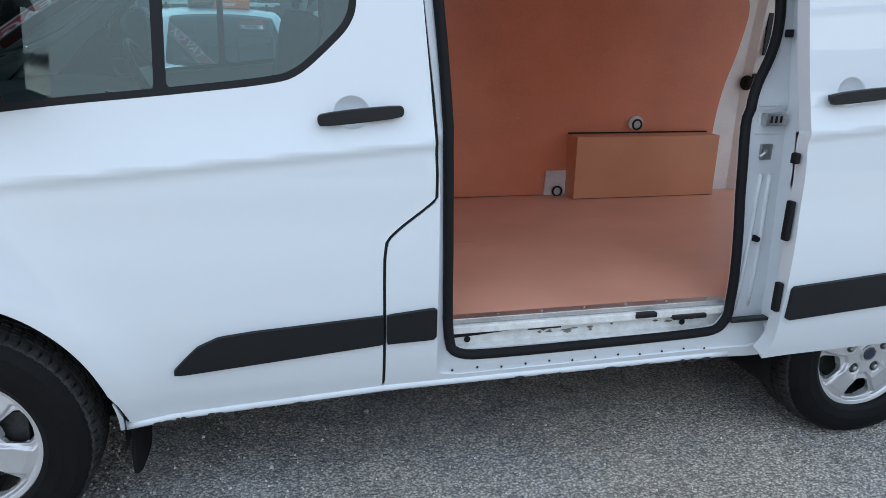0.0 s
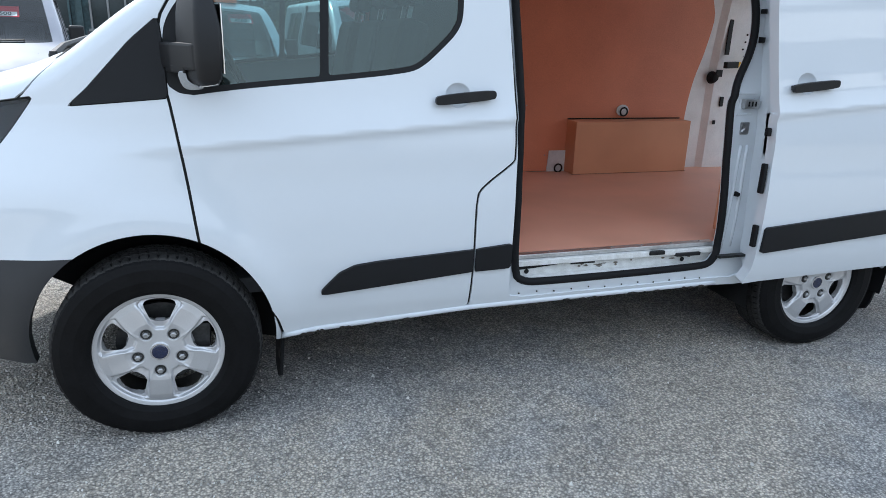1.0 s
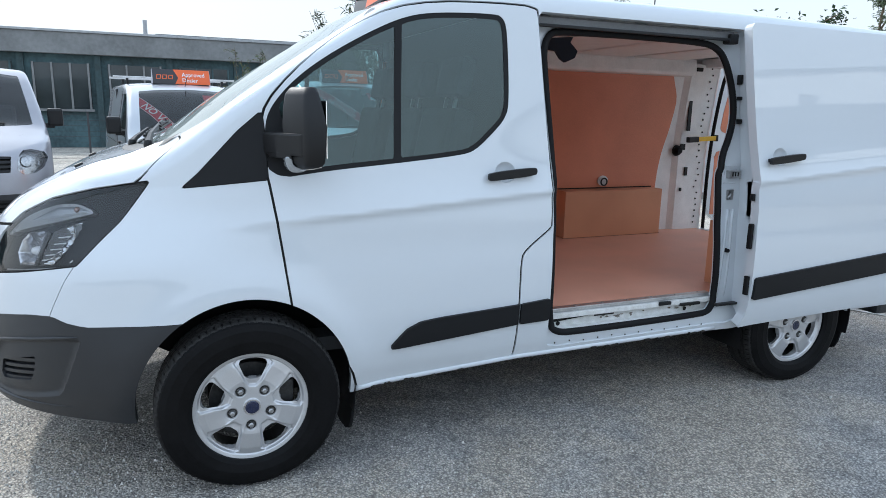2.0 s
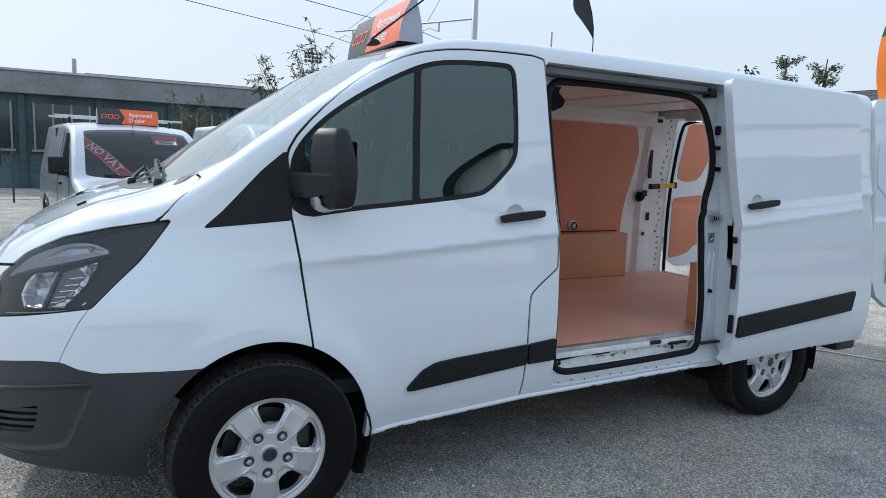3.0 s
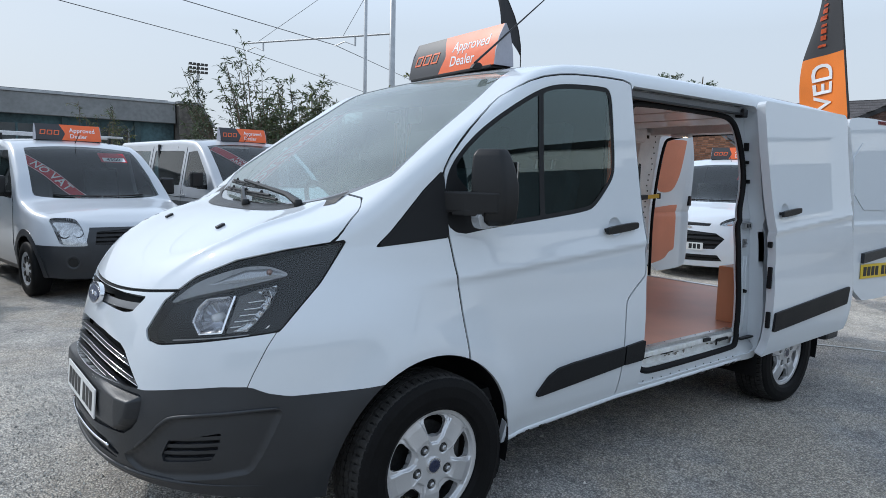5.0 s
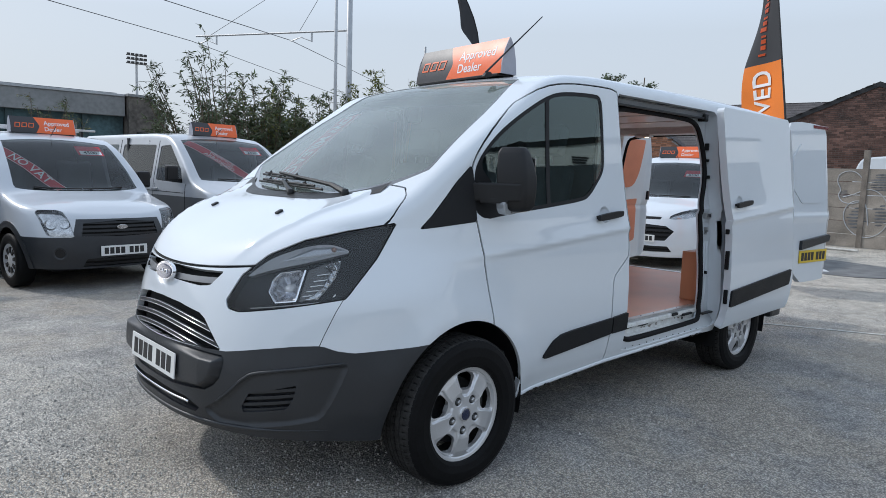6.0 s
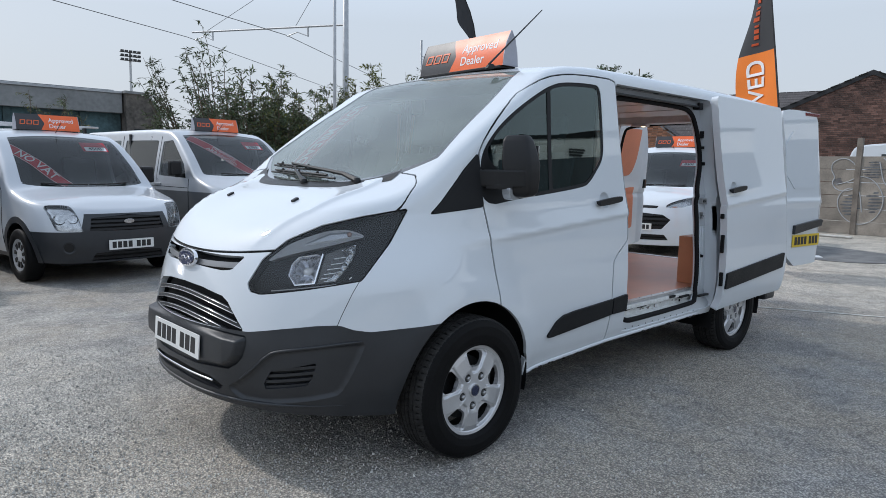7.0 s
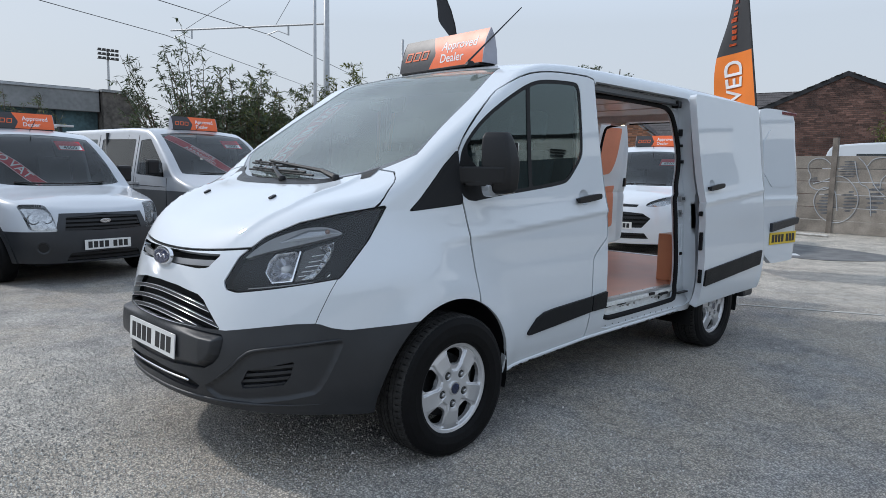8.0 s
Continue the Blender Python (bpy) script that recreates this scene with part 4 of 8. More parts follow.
# number plates: the characters are plain bars
def number_plate(parent, m, ground_mat, w=0.52, h=0.111):
    pl = part("number_plate", moved(boxed(-w / 2, -0.003, -h / 2, w / 2, 0.003, h / 2, 0.002), m), ground_mat, parent, "plate with a row of dark bars")
    x = -w / 2 + 0.035
    for k in range(7):
        if k == 4:
            x += 0.035
        part("plate_bar", moved(boxed(x, -0.0045, -0.036, x + 0.046, -0.0032, 0.036), m), INK, pl)
        x += 0.061
    return pl


number_plate(van, pose(-1.038, YC, 0.584, 0, 0, -90) @ pose(0, 0, 0, -4, 0, 0), PLATE_W)

# headlights
def lamp_point(s, a, z, flip):
    v = s[0]
    y = 2 * YC - v[:, 1] if flip else v[:, 1]
    i = np.argmin(((v[:, 0] - y) * 0.7071 - a) ** 2 + (v[:, 2] - z) ** 2)
    return Vector(v[i]), Vector(s[1][i])


BROW = [(-0.935, 0.990), (-0.903, 1.022), (-0.829, 1.078), (-0.734, 1.114), (-0.660, 1.134), (-0.600, 1.137), (-0.555, 1.133), (-0.490, 1.108), (-0.552, 1.094), (-0.648, 1.070), (-0.765, 1.044), (-0.850, 1.022)]
CLEAR = [(-0.780, 1.066), (-0.713, 1.098), (-0.654, 1.122), (-0.571, 1.128), (-0.500, 1.108), (-0.552, 1.099), (-0.639, 1.084)]
LOWBEAM = [(-0.785, 1.022), (-0.700, 1.036), (-0.678, 1.022), (-0.692, 0.963), (-0.710, 0.912), (-0.794, 0.902), (-0.826, 0.945), (-0.815, 0.990)]
STRIP = [(-0.680, 1.038), (-0.673, 1.035), (-0.703, 0.910), (-0.710, 0.908)]
MIDPANEL = [(-0.667, 1.038), (-0.594, 1.066), (-0.563, 1.050), (-0.573, 1.015), (-0.595, 0.968), (-0.642, 0.920), (-0.697, 0.912)]
HIGHBEAM = [(-0.600, 1.052), (-0.535, 1.076), (-0.536, 1.048), (-0.550, 1.008), (-0.583, 0.960), (-0.617, 0.920), (-0.668, 0.920), (-0.634, 0.942), (-0.598, 0.972), (-0.580, 1.009), (-0.568, 1.034)]


for i, s in enumerate(lamps):
    cover = s
    s = finer(s, 2)
    diag = lambda t: ((t[0][:, 0] - np.where(t[0][:, 1] > YC, 2 * YC - t[0][:, 1], t[0][:, 1])) * 0.7071, t[0][:, 2])
    gap_to = lambda t, poly, soft=1: sdf(*diag(t), chaikin(poly, soft) if soft else poly)
    lamp = sheet_part("headlight", pushed(cover, -0.004), GLASS_LAMP, van, "swept back headlight with a clear cover")
    lamp.visible_shadow = False
    brow, rest = cut(s, gap_to(s, BROW, 2))
    bowl, rest = cut(rest, gap_to(rest, LOWBEAM, 0))
    panel_s, rest = cut(rest, gap_to(rest, MIDPANEL, 0))
    wing_s, _ = cut(s, gap_to(s, HIGHBEAM, 0))
    hull, _ = cut(cover, -gap_to(cover, LOWBEAM, 0))
    hull, _ = cut(hull, -gap_to(hull, MIDPANEL, 0))
    sheet_part("lamp_housing", pushed(hull, -0.044), LAMPIN, lamp, "black lamp housing")
    skirt_part("lamp_wall", pushed(s, -0.006), 0.060, LAMPIN, lamp)
    # the brow over the reflectors, its lower lip standing out
    sheet_part("brow", pushed(brow, -0.018), LAMPGREY, lamp, "dark grey brow along the upper edge", thick=0.03, rim_only=True)
    ind, _ = cut(brow, gap_to(brow, CLEAR, 0))
    d_in = -gap_to(ind, CLEAR, 0)
    ribs = 0.0018 * np.abs(np.sin(diag(ind)[0] * 260))
    indicator = sunk("indicator", ind, 0.0145 - 0.004 * ease(d_in / 0.010) + ribs, LAMPMILK, lamp, "clear ribbed indicator set in the brow")
    p, nr = lamp_point(s, -0.568, 1.115, i == 1)
    part("indicator_bulb", moved(lathe([(0.0, 0.010), (0.009, 0.006), (0.012, -0.002), (0.009, -0.010), (0.0, -0.012)], 14, "z"), Matrix.Translation(p - nr * 0.012) @ nr.to_track_quat("Z", "Y").to_matrix().to_4x4()), DULLAMBER, indicator, "dull amber bulb", smooth=True)
    # low beam: a deep bright bowl with flat lower corners
    d_in = -gap_to(bowl, LOWBEAM, 0)
    a_b, z_b = diag(bowl)
    facet = 0.0025 * np.floor((a_b + 0.85) / 0.024) % 0.005
    low = sunk("low_beam", bowl, 0.022 + 0.050 * ease(d_in / 0.048) + facet * ease(d_in / 0.012), LAMPBOWL, lamp, "deep bright bowl of the low beam")
    p, nr = lamp_point(s, -0.742, 0.968, i == 1)
    axis = Vector((-1, -0.35 if i == 0 else 0.35, 0.0)).normalized()
    m = Matrix.Translation(p - nr * 0.050) @ axis.to_track_quat("Z", "Y").to_matrix().to_4x4()
    part("bulb_shield", moved(lathe([(0.0, 0.026), (0.012, 0.022), (0.016, 0.008), (0.017, -0.02)], 18, "z"), m), LAMPSILVER, low, "small bright bulb shield", smooth=True)
    rim_line, _ = cut(s, np.maximum(np.abs(gap_to(s, LOWBEAM, 0)) - 0.0022, diag(s)[1] - 0.955))
    sheet_part("bowl_edge", pushed(rim_line, -0.019), CHROME, low, "bright lower edge of the bowl")
    strip_s, _ = cut(s, gap_to(s, STRIP, 0))
    sheet_part("chrome_blade", pushed(strip_s, -0.016), CHROME, lamp, "bright upright blade between the reflectors", thick=0.02, rim_only=True)
    # ribbed dark step and the bright crescent of the main beam
    step = sheet_part("ribbed_step", pushed(panel_s, -0.034), LAMPSTEP, lamp, "grey stepped panel with bright fins")
    d_in = -gap_to(wing_s, HIGHBEAM, 0)
    a_w, z_w = diag(wing_s)
    sunk("main_beam", wing_s, 0.020 + 0.022 * ease(d_in / 0.016) + 0.003 * np.sin(z_w * 240), REFLECTOR, lamp, "bright crescent reflector of the main beam")
    p, nr = lamp_point(s, -0.575, 1.040, i == 1)
    m = Matrix.Translation(p - nr * 0.028) @ axis.to_track_quat("Z", "Y").to_matrix().to_4x4()
    part("main_bowl", moved(lathe([(0.006, -0.026), (0.014, -0.022), (0.022, -0.012), (0.027, 0.0), (0.029, -0.003)], 22, "z", caps=False), m), REFLECTOR, lamp, "small round bright bowl", smooth=True)
    a_v, z_v = diag(s)
    for a0, a1, z0 in ((-0.630, -0.574, 1.022), (-0.642, -0.582, 0.998), (-0.656, -0.596, 0.977), (-0.670, -0.612, 0.956), (-0.684, -0.638, 0.936)):
        fin, _ = cut(s, np.maximum(np.abs(z_v - z0 - 0.14 * (a_v - (a0 + a1) / 2)) - 0.0016, np.abs(a_v - (a0 + a1) / 2) - (a1 - a0) / 2))
        if len(fin[2]):
            sheet_part("lamp_fin", pushed(fin, -0.026), LAMPSILVER, step, "thin bright fin", thick=0.014, rim_only=True)
    lip, _ = cut(s, np.maximum(np.abs(z_v - 0.886 - 0.13 * (a_v + 0.80)) - 0.0022, np.abs(a_v + 0.76) - 0.15))
    if len(lip[2]):
        sheet_part("lamp_lip", pushed(lip, -0.030), LAMPGREY, lamp)
    mark, _ = cut(s, np.maximum(np.abs(z_v - 0.938 - 0.9 * (a_v + 0.55)) - 0.003, np.abs(a_v + 0.55) - 0.006))
    if len(mark[2]):
        sheet_part("lamp_mark", pushed(mark, -0.030), LAMPSILVER, lamp)

# wheels
def tread(j, k):
    return -0.0025 if (j in (5, 11) and k % 3 == 0) else -0.006 if j in (7, 9) else 0.0


TYRE_P = [(0.214, -0.095), (0.230, -0.106), (0.265, -0.112), (0.305, -0.108), (0.328, -0.098), (0.338, -0.086), (0.343, -0.062), (0.344, -0.030), (0.345, 0.0), (0.344, 0.030), (0.343, 0.062), (0.338, 0.086), (0.328, 0.098), (0.305, 0.108), (0.265, 0.112), (0.230, 0.106), (0.214, 0.095)]
TREAD_P = [(0.330, -0.094), (0.3395, -0.086), (0.3445, -0.062), (0.3455, -0.047), (0.338, -0.0455), (0.338, -0.0405), (0.3455, -0.039), (0.346, -0.015), (0.3385, -0.0135), (0.3385, -0.0085), (0.346, -0.007), (0.346, 0.012), (0.3385, 0.0135), (0.3385, 0.0185), (0.346, 0.020), (0.3455, 0.040), (0.338, 0.0415), (0.338, 0.0465), (0.3455, 0.048), (0.3445, 0.062), (0.3395, 0.086), (0.330, 0.094), (0.325, 0.0)]


def block(j, k):
    return -0.0035 if (j in (1, 2, 19, 20) and k % 4 == 0) else -0.003 if (j in (3, 6, 7, 10, 11, 14, 15, 18) and k % 4 == (j % 3)) else 0.0



def make_wheel():
    w = new("wheel")
    part("tyre", lathe(TYRE_P, 216, "y", wobble=tread, closed=True), TYRE, w, "black tyre with worn block tread", smooth=False)
    part("tread", lathe(TREAD_P, 288, "y", wobble=block, closed=True), TREAD, w, "grey tread with three grooves", smooth=False)
    # face of the rim: a dish with five windows between broad spokes; outer side towards -y
    ang, rad = np.linspace(0, 2 * math.pi, 241)[:-1], np.linspace(0.0, 0.222, 64)
    A, R = np.meshgrid(ang, rad, indexing="ij")
    def depth(r, a):
        k = np.cos(5 * (a - math.pi / 2 - math.pi / 5))          # +1 in the middle of a spoke
        d = np.interp(r, [0, 0.03, 0.034, 0.092, 0.112, 0.172, 0.195, 0.199, 0.213, 0.222], [0.016, 0.016, 0.011, 0.013, 0.017, 0.010, 0.003, 0.009, 0.013, 0.004])
        groove = np.clip((r - 0.06) / 0.05, 0, 1) * np.clip((0.194 - r) / 0.02, 0, 1)
        ridge = 0.006 * np.exp(-((k - 0.05) / 0.22) ** 2) - 0.006 * np.clip(k - 0.55, 0, 1)
        for b in range(5):
            t = math.pi / 2 - math.pi / 5 + 2 * math.pi * b / 5
            q = np.hypot(r * np.cos(a) - 0.075 * math.cos(t), r * np.sin(a) - 0.075 * math.sin(t))
            d = d - 0.011 * (1 / (1 + np.exp((q - 0.0185) / 0.0012)))
        for b in range(5):      # each window lies in a sunk bay, wider than itself, with steep cheeks
            t = math.pi / 2 + 2 * math.pi * b / 5
            off = np.abs((a - t + math.pi) % (2 * math.pi) - math.pi)
            edge_a = np.interp(r, [0.070, 0.088, 0.112, 0.184, 0.196], [0.0, 0.19, 0.30, 0.40, 0.30])
            away = np.maximum((off - edge_a) * r, np.maximum(0.084 - r, r - 0.194))
            d = d - 0.012 * (1 / (1 + np.exp(away / 0.0014)))
        return d + groove * ridge * 0.5
    h = 1e-4
    D = depth(R, A)
    P = np.stack([R * np.cos(A), -D - 0.072, R * np.sin(A)], -1).reshape(-1, 3)
    dr, da = (depth(R + h, A) - D) / h, (depth(R, A + h) - D) / (h * np.maximum(R, 0.004))
    er = np.stack([np.cos(A), np.zeros_like(A), np.sin(A)], -1)
    ea = np.stack([-np.sin(A), np.zeros_like(A), np.cos(A)], -1)
    N = (np.stack([np.zeros_like(A), -np.ones_like(A), np.zeros_like(A)], -1) - er * dr[..., None] - ea * da[..., None]).reshape(-1, 3)
    N /= np.linalg.norm(N, axis=1)[:, None]
    n, k = len(ang), len(rad)
    i, j = np.meshgrid(np.arange(n), np.arange(k - 1), indexing="ij")
    a, b = i * k + j, ((i + 1) % n) * k + j
    F = np.concatenate([np.stack([a, a + 1, b + 1], -1).reshape(-1, 3), np.stack([a, b + 1, b], -1).reshape(-1, 3)])
    face = tidy((P, N, F[:, ::-1]))
    g = np.cross(face[0][face[2][:, 1]] - face[0][face[2][:, 0]], face[0][face[2][:, 2]] - face[0][face[2][:, 0]])
    if (g[:, 1]).mean() > 0:
        face = (face[0], face[1], face[2][:, ::-1])
    for b in range(5):
        t = math.pi / 2 + 2 * math.pi * b / 5
        win = chaikin([(r * math.cos(t + s), r * math.sin(t + s)) for r, s in ((0.112, -0.24), (0.150, -0.29), (0.184, -0.31), (0.190, -0.12), (0.190, 0.12), (0.184, 0.31), (0.150, 0.29), (0.112, 0.24))], 1)
        _, face = cut(face, sdf(face[0][:, 0], face[0][:, 2], win))
    rim = sheet_part("rim", face, ALLOY, w, "silver five spoke alloy rim, scuffed at the edge", thick=0.022)
    part("barrel", lathe([(0.217, -0.085), (0.217, 0.09), (0.205, 0.09), (0.20, -0.06)], 64, "y", closed=True), DARKSTEEL, rim)
    part("brake_disc", lathe([(0.0, -0.005), (0.15, -0.005), (0.15, 0.012), (0.0, 0.012)], 48, "y"), DARKSTEEL, w, "dark brake disc behind the spokes")
    part("brake_caliper", boxed(0.06, -0.035, -0.07, 0.165, 0.03, 0.08, 0.012), DARKSTEEL, w)
    cap = part("centre_cap", lathe([(0.0, -0.0945), (0.022, -0.094), (0.026, -0.0915), (0.028, -0.086)], 32, "y"), BLUE, w, "blue centre cap")
    part("cap_ring", lathe([(0.026, -0.0925), (0.031, -0.0925), (0.032, -0.086), (0.026, -0.086)], 32, "y", closed=True), CHROME, cap)
    for b in range(5):
        t = math.pi / 2 - math.pi / 5 + 2 * math.pi * b / 5
        c = (0.075 * math.cos(t), 0, 0.075 * math.sin(t))
        nut = part("wheel_nut", lathe([(0.0, -0.093), (0.006, -0.0928), (0.0105, -0.089), (0.0115, -0.074)], 6, "y", centre=c), STEEL, w, "steel wheel nut")
        part("nut_seat", lathe([(0.0195, -0.0790), (0.0125, -0.0785), (0.0125, -0.07), (0.0195, -0.07)], 20, "y", centre=c, closed=True), DARKSTEEL, nut)
    return w


def settle_tyre(w):
    """The tyre's foot is pressed flat on the ground, as under load, and bulges a little."""
    for ob in w.children:
        if ob.name.startswith(("tyre", "tread")):
            ob.data = ob.data.copy()
            m = w.matrix_basis
            back = m.inverted()
            for v in ob.data.vertices:
                p = m @ v.co
                low = 0.345 - p.z
                if low > 0.20:
                    p.z = 0.345 - (0.20 + (low - 0.20) * (0.320 - 0.20) / (0.345 - 0.20))
                    p.y += (p.y - m.translation.y) * 0.10 * (low - 0.20) / 0.145
                v.co = back @ p


wheel0 = make_wheel()
wheel0.parent = van
wheel0.matrix_basis = pose(0, 0.092, 0.348, 0, 4, 0) @ Matrix.Diagonal((1.028, 1, 1.028, 1))
for x, y, rz, ry in ((3.0, 0.135, 0, 36), (0, 2 * YC - 0.092, 180, 0), (3.015, 2 * YC - 0.130, 180, 0)):
    c = copy_thing(wheel0, pose(x, y, 0.345, 0, ry, rz))
    c.parent = van
    settle_tyre(c)
settle_tyre(wheel0)

# arch liners and the dark underside
for x, deep in ((-0.005, 0.25), (3.0, 0.315)):
    for y0, y1 in ((0.035, deep), (2 * YC - 0.25, 2 * YC - 0.035)):
        last = 2.62 if x < 1 else math.pi + 0.25
        prof = [(0.43 * math.cos(t), 0.44 * math.sin(t)) for t in (-0.25 + (last + 0.25) * k / 24 for k in range(25))]
        bm = bmesh.new()
        rings = [[bm.verts.new((x + p[0], y, 0.36 + p[1])) for p in prof] for y in (y0, y1)]
        for k in range(24):
            bm.faces.new((rings[0][k], rings[0][k + 1], rings[1][k + 1], rings[1][k]))
        inner = bm.verts.new((x, y1 if y0 < YC else y0, 0.36))
        ring = rings[1] if y0 < YC else rings[0]
        for k in range(24):
            bm.faces.new((ring[k], ring[k + 1], inner))
        part("arch_liner", bm, BLACK, van, "black plastic wheel arch liner", smooth=True)
part("underbody", boxed(-0.15, 0.36, 0.24, 3.9, 2 * YC - 0.36, 0.50, 0.03), GAP, van, "dark underside")
part("underbody_rail", boxed(0.45, 0.10, 0.36, 2.5, 0.40, 0.44), GAP, van)
part("underbody_rail", boxed(0.45, 2 * YC - 0.40, 0.36, 2.5, 2 * YC - 0.10, 0.44), GAP, van)
for x in (0.40, 3.42):
    flap = chaikin([(0.085, 0.36), (0.33, 0.36), (0.34, 0.14), (0.30, 0.10), (0.12, 0.12), (0.085, 0.20)], 1)
    part("mudflap", moved(prism(flap, -0.006, 0.006, "x"), pose(x + 0.01, 0, 0, 0, 4, 0)), RUBBER, van, "black rubber mudflap")

# the rolled lip along the sill
part("sill_lip", tube([(x, float(VAN.side_y(x, z)) + 0.004, z) for x, z in ((x, float(np.interp(x, low_x, low_z)) + 0.014) for x in np.linspace(0.43, 2.40, 40))], 0.013, 8), WHITE, van, "rolled white lip along the sill", smooth=True)

rng_chip = random.Random(8)
for x0, x1, n_ in ((0.48, 0.92, 9), (1.55, 2.36, 15)):
    for _ in range(n_):
        x = rng_chip.uniform(x0, x1)
        z = float(np.interp(x, low_x, low_z)) + rng_chip.uniform(-0.002, 0.004)
        ln = rng_chip.uniform(0.008, 0.045)
        part("paint_chip", moved(prism([(-ln / 2, -0.003), (ln * 0.3, -0.004), (ln / 2, 0.001), (ln * 0.1, 0.005), (-ln * 0.4, 0.003)], -0.012, 0.004, "y"), pose(x, float(VAN.side_y(x, z + 0.014)) - 0.0005, z + 0.004, 0, -3, 0)), CHIPDOT, van)

# side trims
TRIM_A = [(0.566, 0.511), (0.60, 0.548), (0.645, 0.592), (0.705, 0.618), (0.80, 0.628), (1.177, 0.649), (1.177, 0.556), (0.60, 0.508)]
TRIM_B = [(1.186, 0.650), (1.338, 0.663), (1.338, 0.560), (1.186, 0.556)]
TRIM_C = [(1.356, 0.672), (2.42, 0.748), (2.39, 0.630), (1.356, 0.556)]
s, _, _ = sep(doors[0], TRIM_A)
sheet_part("side_trim", pushed(s, 0.014), TRIM, van, "dark grey rubbing strip along the door", thick=0.016, rim_only=True)
s, _, _ = sep(shell_front, TRIM_B)
sheet_part("side_trim", pushed(s, 0.014), TRIM, van, "short dark grey rubbing strip", thick=0.016, rim_only=True)
s, _, _ = sep(shell_back, TRIM_B)
sheet_part("side_trim", pushed(s, 0.014), TRIM, van, thick=0.016, rim_only=True)


def door_handle(parent, x, z, length, tilt, y):
    hd = part("door_handle", moved(prism(chaikin([(0, -0.013), (0.01, -0.019), (length * 0.5, -0.020), (length - 0.01, -0.017), (length, -0.008), (length, 0.010), (length - 0.01, 0.017), (length * 0.5, 0.019), (0.012, 0.016), (0, 0.008)], 1), -0.040, -0.022, "y", 0.003), pose(x, y, z, 0, -tilt, 0)), BLACK, parent, "black pull handle")
    part("handle_foot", moved(boxed(0.012, -0.028, -0.009, 0.05, 0.02, 0.009, 0.003), pose(x, y, z, 0, -tilt, 0)), BLACK, hd)
    part("handle_foot", moved(boxed(length - 0.07, -0.030, -0.011, length - 0.008, 0.02, 0.011, 0.003), pose(x, y, z, 0, -tilt, 0)), BLACK, hd)
    return hd


def hand_dish(parent, x, y, z, lean):
    """The smooth hollow pressed in behind a handle."""
    bowl = lathe([(0.002, 0.020), (0.015, 0.0195), (0.029, 0.0165), (0.040, 0.0105), (0.047, 0.004), (DISH, 0.0), (DISH + 0.003, 0.0005)], 32, "y", caps=False)
    part("hand_dish", moved(bowl, pose(x, y, z) @ pose(0, 0, 0, lean, 0, 0) @ Matrix.Diagonal((1, 1, 0.92, 1))), WHITE, parent, "smooth hollow behind the handle", smooth=True)


def side_lean(x, z):
    return math.degrees(math.atan2(float(VAN.side_y(x, z + 0.04)) - float(VAN.side_y(x, z - 0.04)), 0.08))


hand_dish(van, 1.100, float(VAN.side_y(1.10, 1.24)) - 0.0005, 1.240, -side_lean(1.1, 1.24))
door_handle(van, 1.005, 1.224, 0.235, 5.3, VAN.side_y(1.12, 1.235) + 0.004)

# ---- sliding door, pushed back along the side ----
SHIFT = Vector((1.13, -0.105, 0.02))
_, _, sd_cut = sep(skin_sd, dish_line(1.480, 1.282))
door_ob = sheet_part("sliding_door", (sd_cut[0] + np.array(SHIFT), sd_cut[1], sd_cut[2]), WHITE, van, "white sliding door, slid fully open", thick=0.05)
s, _, _ = sep(skin_sd, TRIM_C)
sheet_part("side_trim", (pushed(s, 0.014)[0] + np.array(SHIFT), s[1], s[2]), TRIM, door_ob, "dark grey rubbing strip along the sliding door", thick=0.016, rim_only=True)
hand_dish(door_ob, 1.480 + SHIFT.x, float(VAN.side_y(1.48, 1.282)) + SHIFT.y - 0.0005, 1.282 + SHIFT.z, -side_lean(1.48, 1.282))
door_handle(door_ob, 1.385 + SHIFT.x, 1.284, 0.235, 5.3, VAN.side_y(1.5, 1.27) + 0.004 + SHIFT.y)
for z0, z1, x in ((0.60, 0.70, 2.463), (0.84, 0.97, 2.460), (1.085, 1.12, 2.456)):
    y = float(VAN.side_y(1.36, (z0 + z1) / 2)) + SHIFT.y
    part("door_buffer", moved(boxed(-0.012, 0.010, z0, 0.006, 0.036, z1, 0.006), Matrix.Translation((x, y, 0))), RUBBER, door_ob, "black rubber stop on the door edge")
part("door_arm", boxed(2.40, 0.055, 0.508, 2.56, 0.085, 0.520, 0.003), DARKSTEEL, door_ob, "dark runner arm at the foot of the door")

# ---- door opening ----
SEAL = [(1.392, 0.500), (1.390, 1.00), (1.386, 1.30), (1.352, 1.66), (1.345, 1.78), (1.372, 1.842), (1.43, 1.862), (2.25, 1.862), (2.375, 1.835), (2.435, 1.76), (2.482, 1.62), (2.490, 1.50), (2.465, 1.40), (2.410, 1.30), (2.388, 1.20), (2.388, 1.05), (2.406, 0.80), (2.416, 0.60), (2.412, 0.52), (2.37, 0.482), (2.29, 0.473), (1.50, 0.466), (1.42, 0.474)]
seal_line = chaikin(SEAL, 2)
jamb_depth = lambda v: np.interp(v[:, 2], [0.41, 0.455, 0.50, 0.56], [0.004, 0.022, 0.070, 0.090])
inner, jamb = cut(skin_frame, sdf(skin_frame[0][:, 0], skin_frame[0][:, 2], seal_line))
